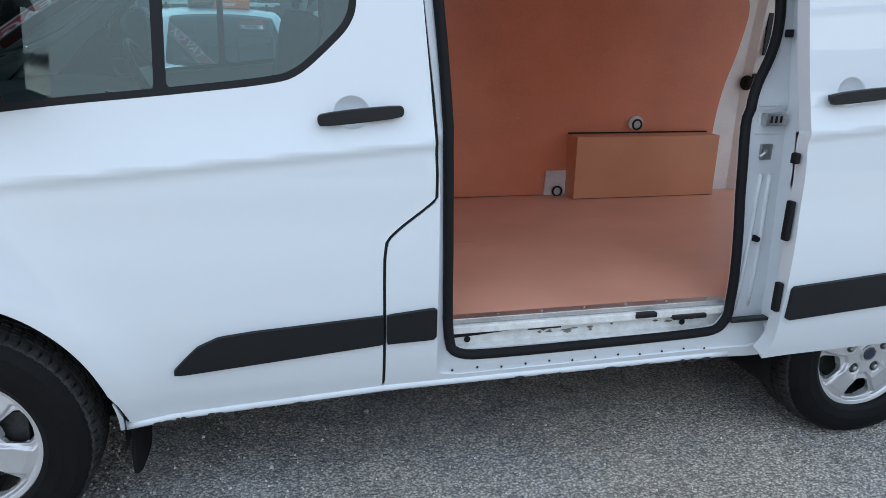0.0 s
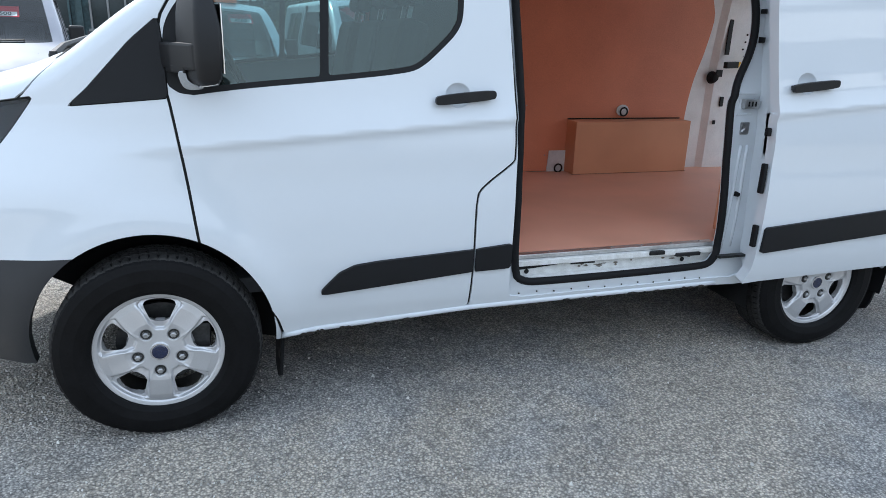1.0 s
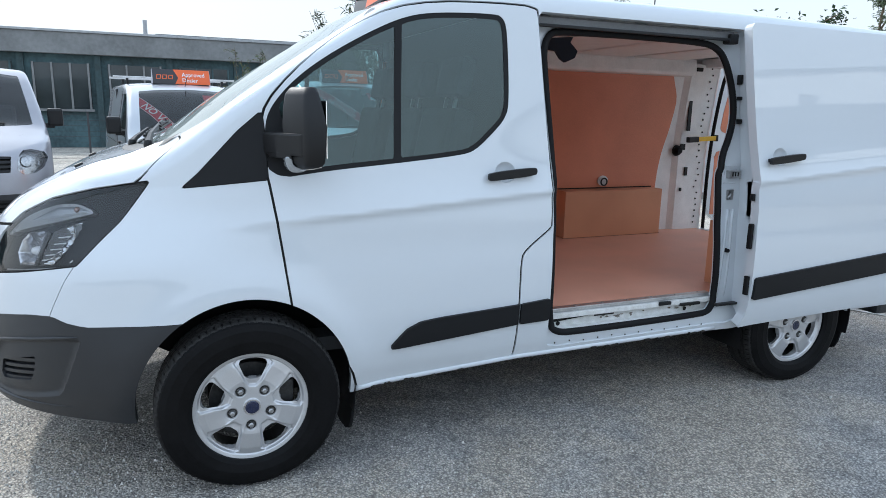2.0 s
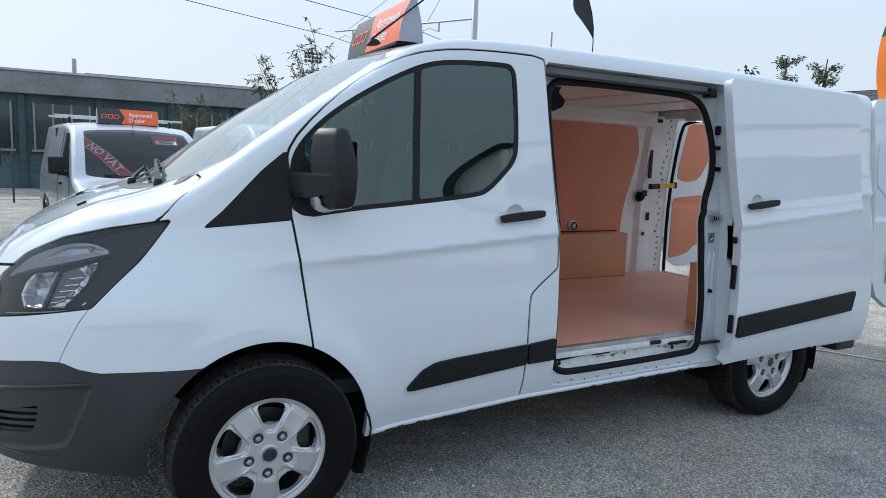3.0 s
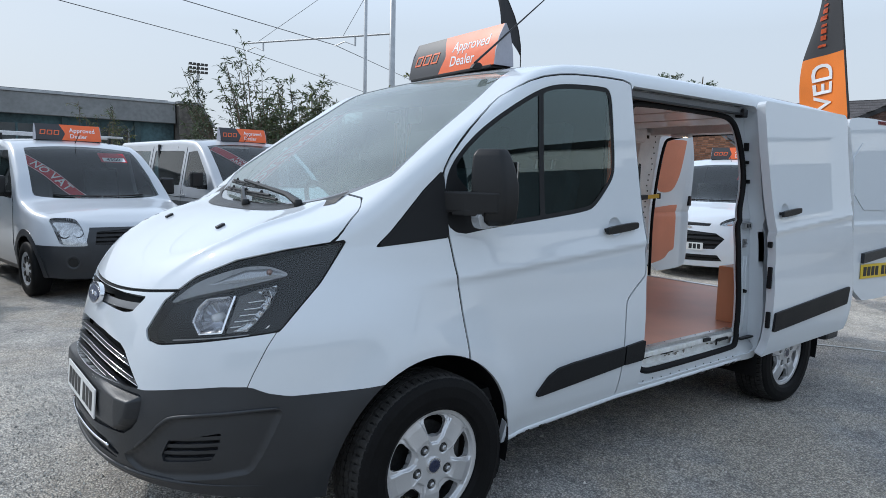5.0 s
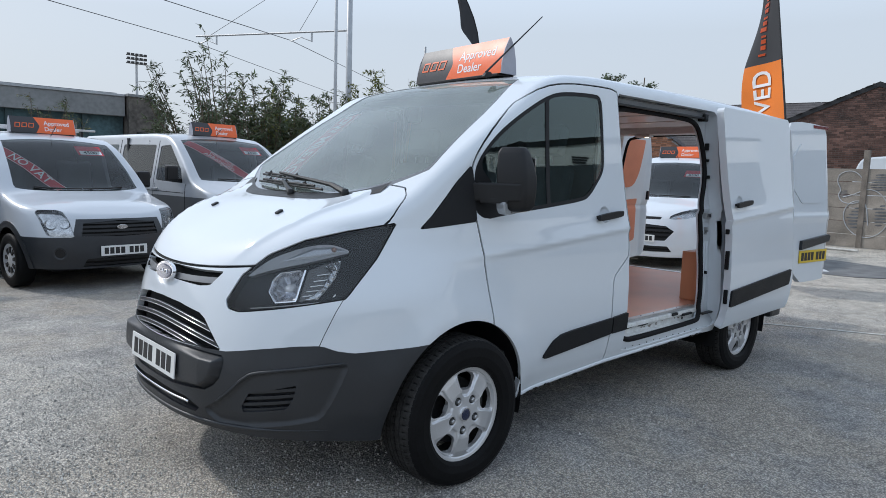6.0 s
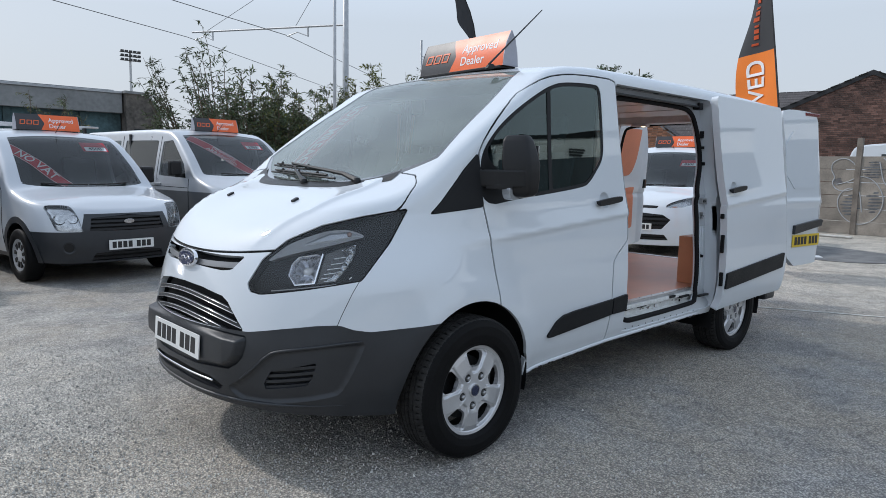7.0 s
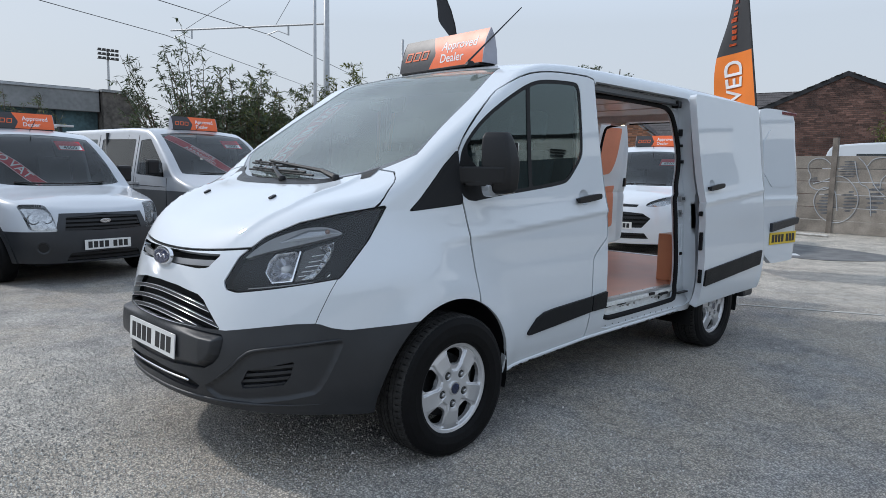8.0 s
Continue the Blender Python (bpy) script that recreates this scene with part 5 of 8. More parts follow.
inward = lambda t: (t[0] + np.stack([np.zeros(len(t[0])), jamb_depth(t[0]), np.zeros(len(t[0]))], 1), t[1], t[2])
sheet_part("door_jamb", inward(jamb), WHITE, van, "white door frame recess", thick=0.02)
skirt_part("jamb_wall", (skin_frame[0], np.tile((0.0, -1.0, 0.0), (len(skin_frame[0]), 1)), skin_frame[2]), jamb_depth(skin_frame[0]) + 0.004, WHITE, van)
sy = VAN.side_y(seal_line[:, 0], seal_line[:, 1]) + np.interp(seal_line[:, 1], [0.41, 0.455, 0.50, 0.56], [0.0, 0.015, 0.060, 0.080])
part("door_seal", tube([(x, y, z) for (x, z), y in zip(seal_line, sy)], 0.0165, 8, closed=True), RUBBER, van, "black rubber seal round the door opening", smooth=True)
RAILGREY = mat("grey_runner_steel", (0.16, 0.165, 0.17), 0.45, metal=0.4, vary=0.12)
part("runner_end", boxed(2.40, 0.145, 1.855, 2.455, 0.20, 1.905, 0.008), BLACK, van, "black end stop of the upper runner")
part("roof_rail", boxed(1.285, 0.165, 1.878, 2.44, 0.205, 1.915, 0.004), RAILGREY, van, "grey upper runner of the sliding door")
part("roof_rail_lip", boxed(1.285, 0.150, 1.868, 2.42, 0.168, 1.882, 0.003), BLACK, van)
GRIME = mat("brown_grime", (0.10, 0.075, 0.05), 0.9, vary=0.45, scale=25, fine=160, second=(0.30, 0.28, 0.25))
SCUFFED = mat("scuffed_white_sill", (0.76, 0.76, 0.74), 0.5, vary=0.06, scale=30, fine=200, second=(0.62, 0.61, 0.58))
# the sill step
part("step_channel", prism([(0.105, 0.462), (0.155, 0.462), (0.155, 0.535), (0.15, 0.545), (0.142, 0.535), (0.140, 0.475), (0.105, 0.472)], 1.37, 2.44, "x"), SCUFFED, van, "scuffed white runner channel in the sill")
part("step_edge", boxed(1.37, 0.112, 0.522, 2.42, 0.175, 0.548, 0.004), SCUFFED, van, "white step edge")
part("step_strip", boxed(1.37, 0.128, 0.551, 2.42, 0.168, 0.569, 0.003), ALU, van, "aluminium edge strip of the load floor")
for k in range(7):
    part("strip_screw", lathe([(0, 0.0045), (0.004, 0.003), (0.005, 0)], 8, "z", centre=(1.42 + 0.155 * k, 0.150, 0.569)), STEEL, van)
part("runner_roller", boxed(2.06, 0.105, 0.53, 2.14, 0.128, 0.548, 0.004), BLACK, van, "black roller of the lower runner")
part("runner_slot", prism([(1.375, 0.498), (1.40, 0.523), (1.60, 0.524), (1.66, 0.516), (1.50, 0.504)], 0.134, 0.1395, "y"), GAP, van, "dark gap in the runner")
part("runner_slot", boxed(1.62, 0.134, 0.5165, 2.32, 0.1395, 0.5215, 0.001), GAP, van)
rng_grime = random.Random(12)
for k in range(16):
    x = 1.72 + 0.27 * rng_grime.random() if k < 12 else 2.15 + 0.15 * rng_grime.random()
    z, ln, hh = 0.489 + 0.017 * rng_grime.random(), rng_grime.uniform(0.008, 0.040), rng_grime.uniform(0.002, 0.006)
    part("grime_fleck", prism([(x - ln / 2, z), (x - ln * 0.1, z + hh), (x + ln * 0.35, z + hh * 0.7), (x + ln / 2, z - hh * 0.2), (x + ln * 0.05, z - hh)], 0.1372, 0.1392, "y"), GRIME, van)
part("runner_roller", boxed(2.20, 0.100, 0.516, 2.33, 0.128, 0.532, 0.004), BLACK, van, "black roller of the lower runner")
part("runner_slot", boxed(1.68, 0.136, 0.506, 1.80, 0.1385, 0.514, 0.001), DARKSTEEL, van, "rusty scuff in the runner")
for x in (1.47, 2.26):
    part("drain_hole", lathe([(0, 0.1385), (0.011, 0.1385), (0.011, 0.137)], 16, "y", centre=(x, 0, 0.49)), GAP, van)
# row of small flat dark dots along the sill
for k in range(12):
    z = 0.428 + 0.004 * math.sin(k * 2.1)
    x = 1.40 + 0.082 * k
    y = float(VAN.side_y(x, z))
    part("sill_clip", moved(lathe([(0, -0.0012), (0.0030, -0.001), (0.0042, 0.002)], 8, "y"), Matrix.Translation((x, y, z))), CHIPDOT, van)
# pressed ribs down the rear jamb
for x0, x1 in ((2.470, 2.440), (2.505, 2.490)):
    part("jamb_rib", tube([(x0 + (x1 - x0) * t, float(VAN.side_y(2.45, 1.02 - 0.48 * t)) + 0.089, 1.02 - 0.48 * t) for t in np.linspace(0, 1, 8)], 0.008, 8), WHITE, van, "pressed rib in the door frame", smooth=True)
# fittings on the rear jamb
jy = lambda x, z: float(VAN.side_y(x, z)) + 0.09
st_ = part("striker", boxed(2.455, jy(2.47, 1.09) - 0.006, 1.068, 2.500, jy(2.47, 1.09) + 0.004, 1.122, 0.004), STEEL, van, "steel door striker")
part("striker_pin", tube([(2.475, jy(2.47, 1.09) - 0.004, 1.10), (2.452, jy(2.47, 1.09) - 0.030, 1.095), (2.440, jy(2.47, 1.09) - 0.030, 1.090), (2.462, jy(2.47, 1.09) - 0.004, 1.08)], 0.006, 8), STEEL, st_, "bent steel pin")
# flat grey plate: shade of the white recess put into its colour
rc = part("track_recess", boxed(2.440, jy(2.48, 1.20) + 0.001, 1.160, 2.520, jy(2.48, 1.20) + 0.004, 1.242, 0.006), SIGNGREY, van, "grey plate with the middle runner recess's shade in its colour")
part("track_lip", boxed(2.432, jy(2.48, 1.20) - 0.010, 1.152, 2.520, jy(2.48, 1.20) + 0.003, 1.159, 0.002), WHITE, rc)
part("track_lip", boxed(2.432, jy(2.48, 1.20) - 0.010, 1.243, 2.520, jy(2.48, 1.20) + 0.003, 1.250, 0.002), WHITE, rc)
part("track_bracket", boxed(2.452, jy(2.48, 1.20) - 0.030, 1.182, 2.528, jy(2.48, 1.20) + 0.0, 1.222, 0.003), ALU, rc, "bright steel runner bracket")
for k in range(3):
    part("bracket_slot", boxed(2.466 + 0.018 * k, jy(2.48, 1.20) - 0.032, 1.192, 2.474 + 0.018 * k, jy(2.48, 1.20) - 0.029, 1.214, 0.001), DARKSTEEL, rc)
part("jamb_buffer", lathe([(0, -0.02), (0.010, -0.02), (0.012, 0.0)], 14, "y", centre=(2.475, jy(2.47, 0.80), 0.80)), RUBBER, van, "small black rubber stop")
for z, h in ((1.66, 0.05), (1.58, 0.02), (1.46, 0.025)):
    part("jamb_clip", boxed(2.518, jy(2.51, z) - 0.028, z, 2.530, jy(2.51, z) + 0.004, z + h, 0.004), BLACK, van, "black clip at the pillar")


# ---- rear frame, load space and rear doors ----
IY0, IY1 = 0.13, 1.86          # inner faces of the sides
FLOOR = 0.565
part("load_floor", boxed(1.08, 0.150, FLOOR - 0.018, 3.93, IY1, FLOOR, 0.002), PLYF, van, "red-brown ply floor of the load space")
part("floor_end_strip", boxed(3.90, 0.2, FLOOR - 0.012, 3.96, 1.80, FLOOR + 0.004, 0.002), ALU, van, "aluminium strip at the rear edge")
part("floor_seam", boxed(1.35, 0.986, FLOOR, 1.72, 0.990, FLOOR + 0.0012), PLYEDGE, van)

def lining(material, label):
    """The far wall's lining as a fine strip of stations, so that it bends with the side."""
    zs = np.linspace(FLOOR + 0.004, 1.80, 26)
    bm = bmesh.new()
    right = spl([0.56, 0.8, 1.0, 1.2, 1.4, 1.6, 1.80], [3.46, 3.46, 3.47, 3.50, 3.545, 3.565, 3.49])
    rows = [[bm.verts.new((x, IY1 - 0.004 - 0.085 * max(0.0, (z - 1.15) / 0.65) ** 1.4, z)) for x in np.linspace(1.10, float(right(z)), 12)] for z in zs]
    for a, b in zip(rows, rows[1:]):
        for k in range(11):
            bm.faces.new((a[k], a[k + 1], b[k + 1], b[k]))
    got = bmesh.ops.extrude_face_region(bm, geom=list(bm.faces))
    bmesh.ops.translate(bm, vec=(0, 0.008, 0), verts=[v for v in got["geom"] if isinstance(v, bmesh.types.BMVert)])
    bmesh.ops.recalc_face_normals(bm, faces=bm.faces)
    return part("side_lining", bm, material, van, label)


lining(PLY, "red-brown ply lining on the far wall")
part("bulkhead", boxed(1.140, 0.16, FLOOR, 1.160, IY1, 1.93), WHITE_IN, van, "white steel bulkhead behind the cab")
part("bulkhead_lining", boxed(1.161, 0.20, FLOOR + 0.004, 1.169, IY1 - 0.05, 1.45), PLY, van, "ply sheet on the bulkhead")
part("cab_back_trim", boxed(1.122, 0.16, FLOOR, 1.138, IY1, 1.92), CABGREY, van, "dark trim on the cab side of the bulkhead")
# wheel arch boxes
for y0, y1, x0, x1, name in ((1.715, IY1 - 0.006, 2.515, 3.420, "far"), (0.18, 0.325, 2.565, 3.44, "near")):
    wb = part("wheel_arch_box", boxed(x0, y0, FLOOR + 0.003, x1, y1, 0.925, 0.0025), PLYEDGE, van, "ply box over the wheel arch")
    if name == "far":
        part("box_joint", boxed(x0 - 0.004, y0 + 0.002, FLOOR + 0.001, x1 + 0.004, y0 + 0.005, FLOOR + 0.005), GAP, wb)
        part("box_back_strip", boxed(x0 + 0.0, IY1 - 0.010, 0.926, x1, IY1 - 0.0055, 0.934), GAP, wb)
# load lashing points
GALVPLATE = mat("pale_zinc_plate", (0.74, 0.74, 0.74), 0.5, metal=0.15, vary=0.10, fine=40)
for x, z in ((2.46, 0.60), (2.937, 0.986)):
    pl = part("lashing_plate", moved(prism([(-0.080, -0.034), (0.078, -0.034), (0.068, 0.112), (-0.070, 0.112)] if z < 0.8 else [(0.048 * math.cos(k * 0.3927), 0.04 * math.sin(k * 0.3927)) for k in range(16)], -0.004, 0.004, "y"), Matrix.Translation((x, IY1 - 0.012, z))), GALVPLATE, van, "pale steel load lashing point")
    part("lashing_ring", moved(tube([(0.028 * math.cos(t), -0.02, 0.028 * math.sin(t) - 0.008) for t in (2 * math.pi * k / 16 for k in range(16))], 0.006, 6, closed=True), Matrix.Translation((x, IY1 - 0.012, z))), BLACK, pl, "black lashing ring", smooth=True)
for k in range(5):
    part("lining_screw", lathe([(0, -0.003), (0.004, -0.002), (0.005, 0.001)], 8, "y", centre=(1.98 + 0.19 * k if k < 3 else 2.2 + 0.4 * (k - 3), IY1 - 0.006 - (0.0 if k < 3 else 0.004), 0.68 if k < 3 else 1.02 + 0.3 * (k - 3))), STEEL, van)
# irregular flat black plate, added for a dark shape under the roof
part("roof_trim", moved(prism(chaikin([(-0.09, 0.05), (0.08, 0.06), (0.06, -0.02), (0.0, -0.11), (-0.04, -0.08), (-0.07, -0.02)], 1), -0.006, 0.006, "y"), Matrix.Translation((2.47, 1.745, 1.93))), BLACK, van, "black irregular plate under the roof rail")
# rear frame: pillars, roof header, roof bows
def rear_pillar(y_in, y_out, sgn, label):
    bm = bmesh.new()
    zs = np.linspace(0.50, 1.90, 24)
    rows = []
    for z in zs:
        lean = 0.085 * max(0.0, (z - 1.15) / 0.75) ** 1.4 * sgn
        rows.append([bm.verts.new(p) for p in ((3.44, y_in - lean, z), (3.62, y_in - lean, z), (3.66, y_in - lean - 0.035 * sgn, z), (3.93, y_in - lean - 0.045 * sgn, z), (3.955, y_in - lean - 0.03 * sgn, z), (3.955, y_out - lean, z))])
    for a, b in zip(rows, rows[1:]):
        for k in range(5):
            bm.faces.new((a[k], a[k + 1], b[k + 1], b[k]))
    bmesh.ops.recalc_face_normals(bm, faces=bm.faces)
    return part("rear_pillar", bm, WHITE_IN, van, label)


rp = rear_pillar(IY1 + 0.006, 1.93, 1, "white rear pillar with punched holes")
rear_pillar(IY0 - 0.006, 0.06, -1, "white rear pillar beside the door")
rnd = random.Random(5)
for k in range(26):
    z = 0.62 + 0.05 * k
    lean = 0.085 * max(0.0, (z - 1.15) / 0.75) ** 1.4
    part("pillar_hole", lathe([(0, -0.002), (0.007, -0.002), (0.007, 0.002)], 10, "y", centre=(3.86 + rnd.uniform(-0.02, 0.02), IY1 - 0.040 - lean, z)), GAP, rp)
for x, z, w, h in ((3.70, 1.50, 0.035, 0.24), (3.68, 1.25, 0.05, 0.05), (3.74, 1.05, 0.03, 0.07), (3.70, 0.90, 0.02, 0.03), (3.72, 1.86, 0.06, 0.03)):
    lean = 0.085 * max(0.0, (z - 1.15) / 0.75) ** 1.4
    part("pillar_slot", boxed(x - w / 2, IY1 - 0.046 - lean, z - h / 2, x + w / 2, IY1 - 0.034 - lean, z + h / 2, 0.004), BLACK, rp)
part("grommet", lathe([(0.0, -0.05), (0.025, -0.045), (0.04, -0.02), (0.045, 0)], 18, "y", centre=(3.64, IY1 - 0.02, 1.22)), RUBBER, rp, "black rubber grommet")
part("rear_header", boxed(3.78, 0.16, 1.875, 3.955, 2 * YC - 0.16, 1.945, 0.012), WHITE_IN, van, "white roof header over the rear doors")
part("rear_seal", tube(chaikin([(3.962, 1.80, 0.56), (3.962, 1.81, 1.2), (3.962, 1.73, 1.80), (3.962, 1.66, 1.87), (3.962, 1.0, 1.885), (3.962, 0.32, 1.87), (3.962, 0.25, 1.80), (3.962, 0.17, 1.2), (3.962, 0.18, 0.56)], 2, False).tolist(), 0.014, 8), RUBBER, van, "black rubber seal round the rear opening", smooth=True)
part("rear_step", boxed(3.80, 0.12, 0.30, 4.02, 2 * YC - 0.12, 0.54, 0.03), PLASTIC, van, "dark grey rear bumper step")
for x in (1.62, 2.16, 2.70, 3.24):
    part("roof_bow", boxed(x - 0.235, 0.20, 1.915, x + 0.235, 2 * YC - 0.20, 1.955, 0.014), WHITE_IN, van, "pressed steel roof bow")
part("cant_rail", boxed(1.10, 1.66, 1.80, 3.62, 1.80, 1.93, 0.03), WHITE_IN, van, "white roof rail of the load space")
# irregular dark blue plate, added for the dark shape under the roof
part("headliner_flap", prism([(1.658, 1.89), (1.86, 1.909), (1.844, 1.878), (1.893, 1.835), (1.877, 1.797), (1.817, 1.771), (1.786, 1.788), (1.754, 1.828), (1.661, 1.838)], 0.735, 0.760, "y", 0.004), NAVY, van, "dark blue irregular plate under the roof")
lamp_in = part("load_lamp", boxed(3.76, 1.36, 1.852, 3.84, 1.52, 1.874, 0.005), SIGNWHITE, van, "small load space lamp, lit")
GLOW = bpy.data.materials.new("warm_lamp_glow")
GLOW.use_nodes = True
GLOW.node_tree.nodes["Principled BSDF"].inputs["Emission Color"].default_value = (1.0, 0.72, 0.35, 1)
GLOW.node_tree.nodes["Principled BSDF"].inputs["Emission Strength"].default_value = 3.0
part("lamp_glow", boxed(3.785, 1.395, 1.847, 3.815, 1.420, 1.8515, 0.001), GLOW, lamp_in)
part("door_check", moved(boxed(0, -0.02, -0.022, 0.10, 0.02, 0.022, 0.005), pose(3.66, 1.74, 1.31, 0, -3, 0)), BLACK, van, "black end of the door check strap")
part("check_strap", moved(boxed(0.10, -0.012, -0.018, 0.30, 0.012, 0.018, 0.004), pose(3.66, 1.74, 1.31, 0, -3, 0)), YELLOW, van, "yellow door check strap")
part("strap_hook", moved(boxed(0.285, -0.016, -0.026, 0.305, 0.016, 0.026, 0.004), pose(3.66, 1.74, 1.31, 0, -3, 0)), BLACK, van)

def rear_door(name, m, inner_up, plate, label):
    """A rear door lying along +x from its hinge; y < 0 is its outer face."""
    d = new(name)
    d.parent, d.matrix_basis = van, m
    tagged(d, label)
    W, H0, H1 = 0.78, 0.575, 1.985
    # skin with the lean of the back and rounded corners, as a fine grid
    xs, zs = np.linspace(0, W, 30), np.linspace(H0, H1, 50)
    X, Z = np.meshgrid(xs, zs, indexing="ij")
    def bow(x, z):
        lean = np.interp(z, [0.55, 1.15, 2.0], [0.0, 0.0, 0.085])
        crease = 0.010 * np.exp(-((z - 1.16) / 0.03) ** 2)
        return lean + 0.03 * ease((x - W + 0.10) / 0.10) - crease
    Y = bow(X, Z)
    h = 1e-3
    N = np.stack([(bow(X + h, Z) - Y) / h, -np.ones_like(X), (bow(X, Z + h) - Y) / h], -1).reshape(-1, 3)
    N /= np.linalg.norm(N, axis=1)[:, None]
    P = np.stack([X, Y, Z], -1).reshape(-1, 3)
    i, j = np.meshgrid(np.arange(29), np.arange(49), indexing="ij")
    a = i * 50 + j
    F = np.concatenate([np.stack([a, a + 50, a + 51], -1).reshape(-1, 3), np.stack([a, a + 51, a + 1], -1).reshape(-1, 3)])
    outline = chaikin([(0, H0), (W - 0.06, H0), (W - 0.005, H0 + 0.05), (W, 0.9), (W, 1.35), (W - 0.03, 1.75), (W - 0.10, 1.95), (W - 0.20, H1), (0.02, H1), (0, 1.9)], 2)
    skin, _ = cut((P, N, F), sdf(P[:, 0], P[:, 2], outline))
    sk = sheet_part("door_skin", skin, WHITE, d, "white rear door panel", thick=0.045)
    if inner_up:
        for poly, lab in (([(0.13, 1.42), (0.17, 1.37), (0.30, 1.355), (0.44, 1.38), (0.52, 1.50), (0.55, 1.62), (0.575, 1.865), (0.56, 1.88), (0.20, 1.87), (0.185, 1.855)], "upper"), ([(0.135, 0.665), (0.145, 0.655), (0.40, 0.69), (0.46, 0.755), (0.56, 0.775), (0.57, 0.79), (0.57, 1.23), (0.56, 1.24), (0.145, 1.215), (0.135, 1.205)], "lower")):
            s, _ = cut(skin, sdf(skin[0][:, 0], skin[0][:, 2], chaikin(poly, 1)))
            v, nn, ff = pushed(s, -0.048)
            sheet_part("door_ply", (v, -nn, ff[:, ::-1]), PLY, d, "ply panel in the %s half of the door" % lab, thick=0.006, rim_only=True)
        part("latch", boxed(0.735, 0.03, 1.22, 0.775, 0.10, 1.32, 0.006), BLACK, d, "black door latch")
        part("hinge", boxed(-0.04, 0.03, 1.50, 0.06, 0.075, 1.56, 0.006), STEEL, d, "steel hinge")
        part("hinge", boxed(-0.04, 0.03, 0.80, 0.06, 0.075, 0.86, 0.006), STEEL, d, "steel hinge")
        part("yellow_sticker", boxed(0.742, 0.046, 1.12, 0.778, 0.0485, 1.16), YELLOW, d, "yellow sticker")
    else:
        s, _ = cut(skin, sdf(skin[0][:, 0], skin[0][:, 2], chaikin([(0.04, 1.28), (0.66, 1.28), (0.68, 1.40), (0.62, 1.78), (0.06, 1.80)], 1)))
        sheet_part("door_upper_panel", pushed(s, 0.006), WHITE, d, "plain upper pressing of the door", thick=0.008, rim_only=True)
        part("handle_trim", moved(prism([(0.20, 0.87), (0.72, 0.93), (0.74, 0.98), (0.70, 0.995), (0.20, 0.95)], -0.025, 0.005, "y", 0.004), Matrix.Identity(4)), PLASTIC, d, "dark grey trim over the plate")
        part("high_lamp", moved(boxed(0.44, -0.012, 1.945, 0.72, 0.06, 1.975, 0.006), Matrix.Translation((0, 0.085, 0))), REDLAMP, d, "dark red lamp along the upper edge")
        number_plate(d, Matrix.Translation((0.46, -0.006, 0.805)), PLATE_Y)
    return d


rear_door("rear_door", pose(3.985, 0.095, 0.0, 0, 0, -6), False, True, "white rear door swung open beside the body")
rear_door("rear_door", pose(3.99, 1.945, 0, 0, 0, 4) @ Matrix.Diagonal((1, -1, 1, 1)), True, False, "white rear door, open, lined with ply")

# ---- cab ----
part("dashboard", prism(chaikin([(-0.28, 1.24), (0.02, 1.26), (0.22, 1.22), (0.30, 1.12), (0.26, 0.95), (0.12, 0.75), (-0.25, 0.75)], 1), 0.20, 2 * YC - 0.20, "y"), CABGREY, van, "dark grey dashboard")
part("cab_floor", boxed(-0.2, 0.12, 0.50, 1.06, 2 * YC - 0.12, 0.56), CABGREY, van)
part("headlining", boxed(0.62, 0.22, 1.90, 1.06, 2 * YC - 0.22, 1.93, 0.01), CABGREY, van, "cab headlining")
for y in (0.42, 0.88, 1.50):
    st = part("seat", moved(boxed(-0.25, -0.22, 0, 0.25, 0.22, 0.14, 0.04), pose(0.62, y, 0.82, 0, -6, 0)), SEAT, van, "grey fabric cab seat")
    part("seat_back", moved(boxed(-0.06, -0.21, 0, 0.06, 0.21, 0.62, 0.045), pose(0.86, y, 0.90, 0, 12, 0)), SEAT, st, "grey seat back")
    part("headrest", moved(boxed(-0.045, -0.13, 0, 0.045, 0.13, 0.19, 0.04), pose(1.00, y, 1.555, 0, 12, 0)), SEAT, st, "padded headrest")
    part("headrest_post", moved(boxed(-0.008, -0.06, -0.08, 0.008, -0.048, 0.02), pose(1.00, y, 1.555, 0, 12, 0)), STEEL, st)
    part("headrest_post", moved(boxed(-0.008, 0.048, -0.08, 0.008, 0.06, 0.02), pose(1.00, y, 1.555, 0, 12, 0)), STEEL, st)
sw = part("steering_wheel", moved(tube([(0.19 * math.cos(t), 0.19 * math.sin(t), 0) for t in (2 * math.pi * k / 32 for k in range(32))], 0.014, 8, closed=True), pose(0.34, 1.50, 1.24, 0, 62, 0)), BLACK, van, "black steering wheel", smooth=True)
part("wheel_boss", moved(boxed(-0.07, -0.17, -0.03, 0.05, 0.17, 0.0, 0.012), pose(0.34, 1.50, 1.24, 0, 62, 0)), BLACK, sw)
part("gear_lever", tube([(0.16, 1.12, 1.05), (0.24, 1.11, 1.17), (0.25, 1.11, 1.22)], [0.012, 0.010, 0.022], 8), BLACK, van, "gear lever")

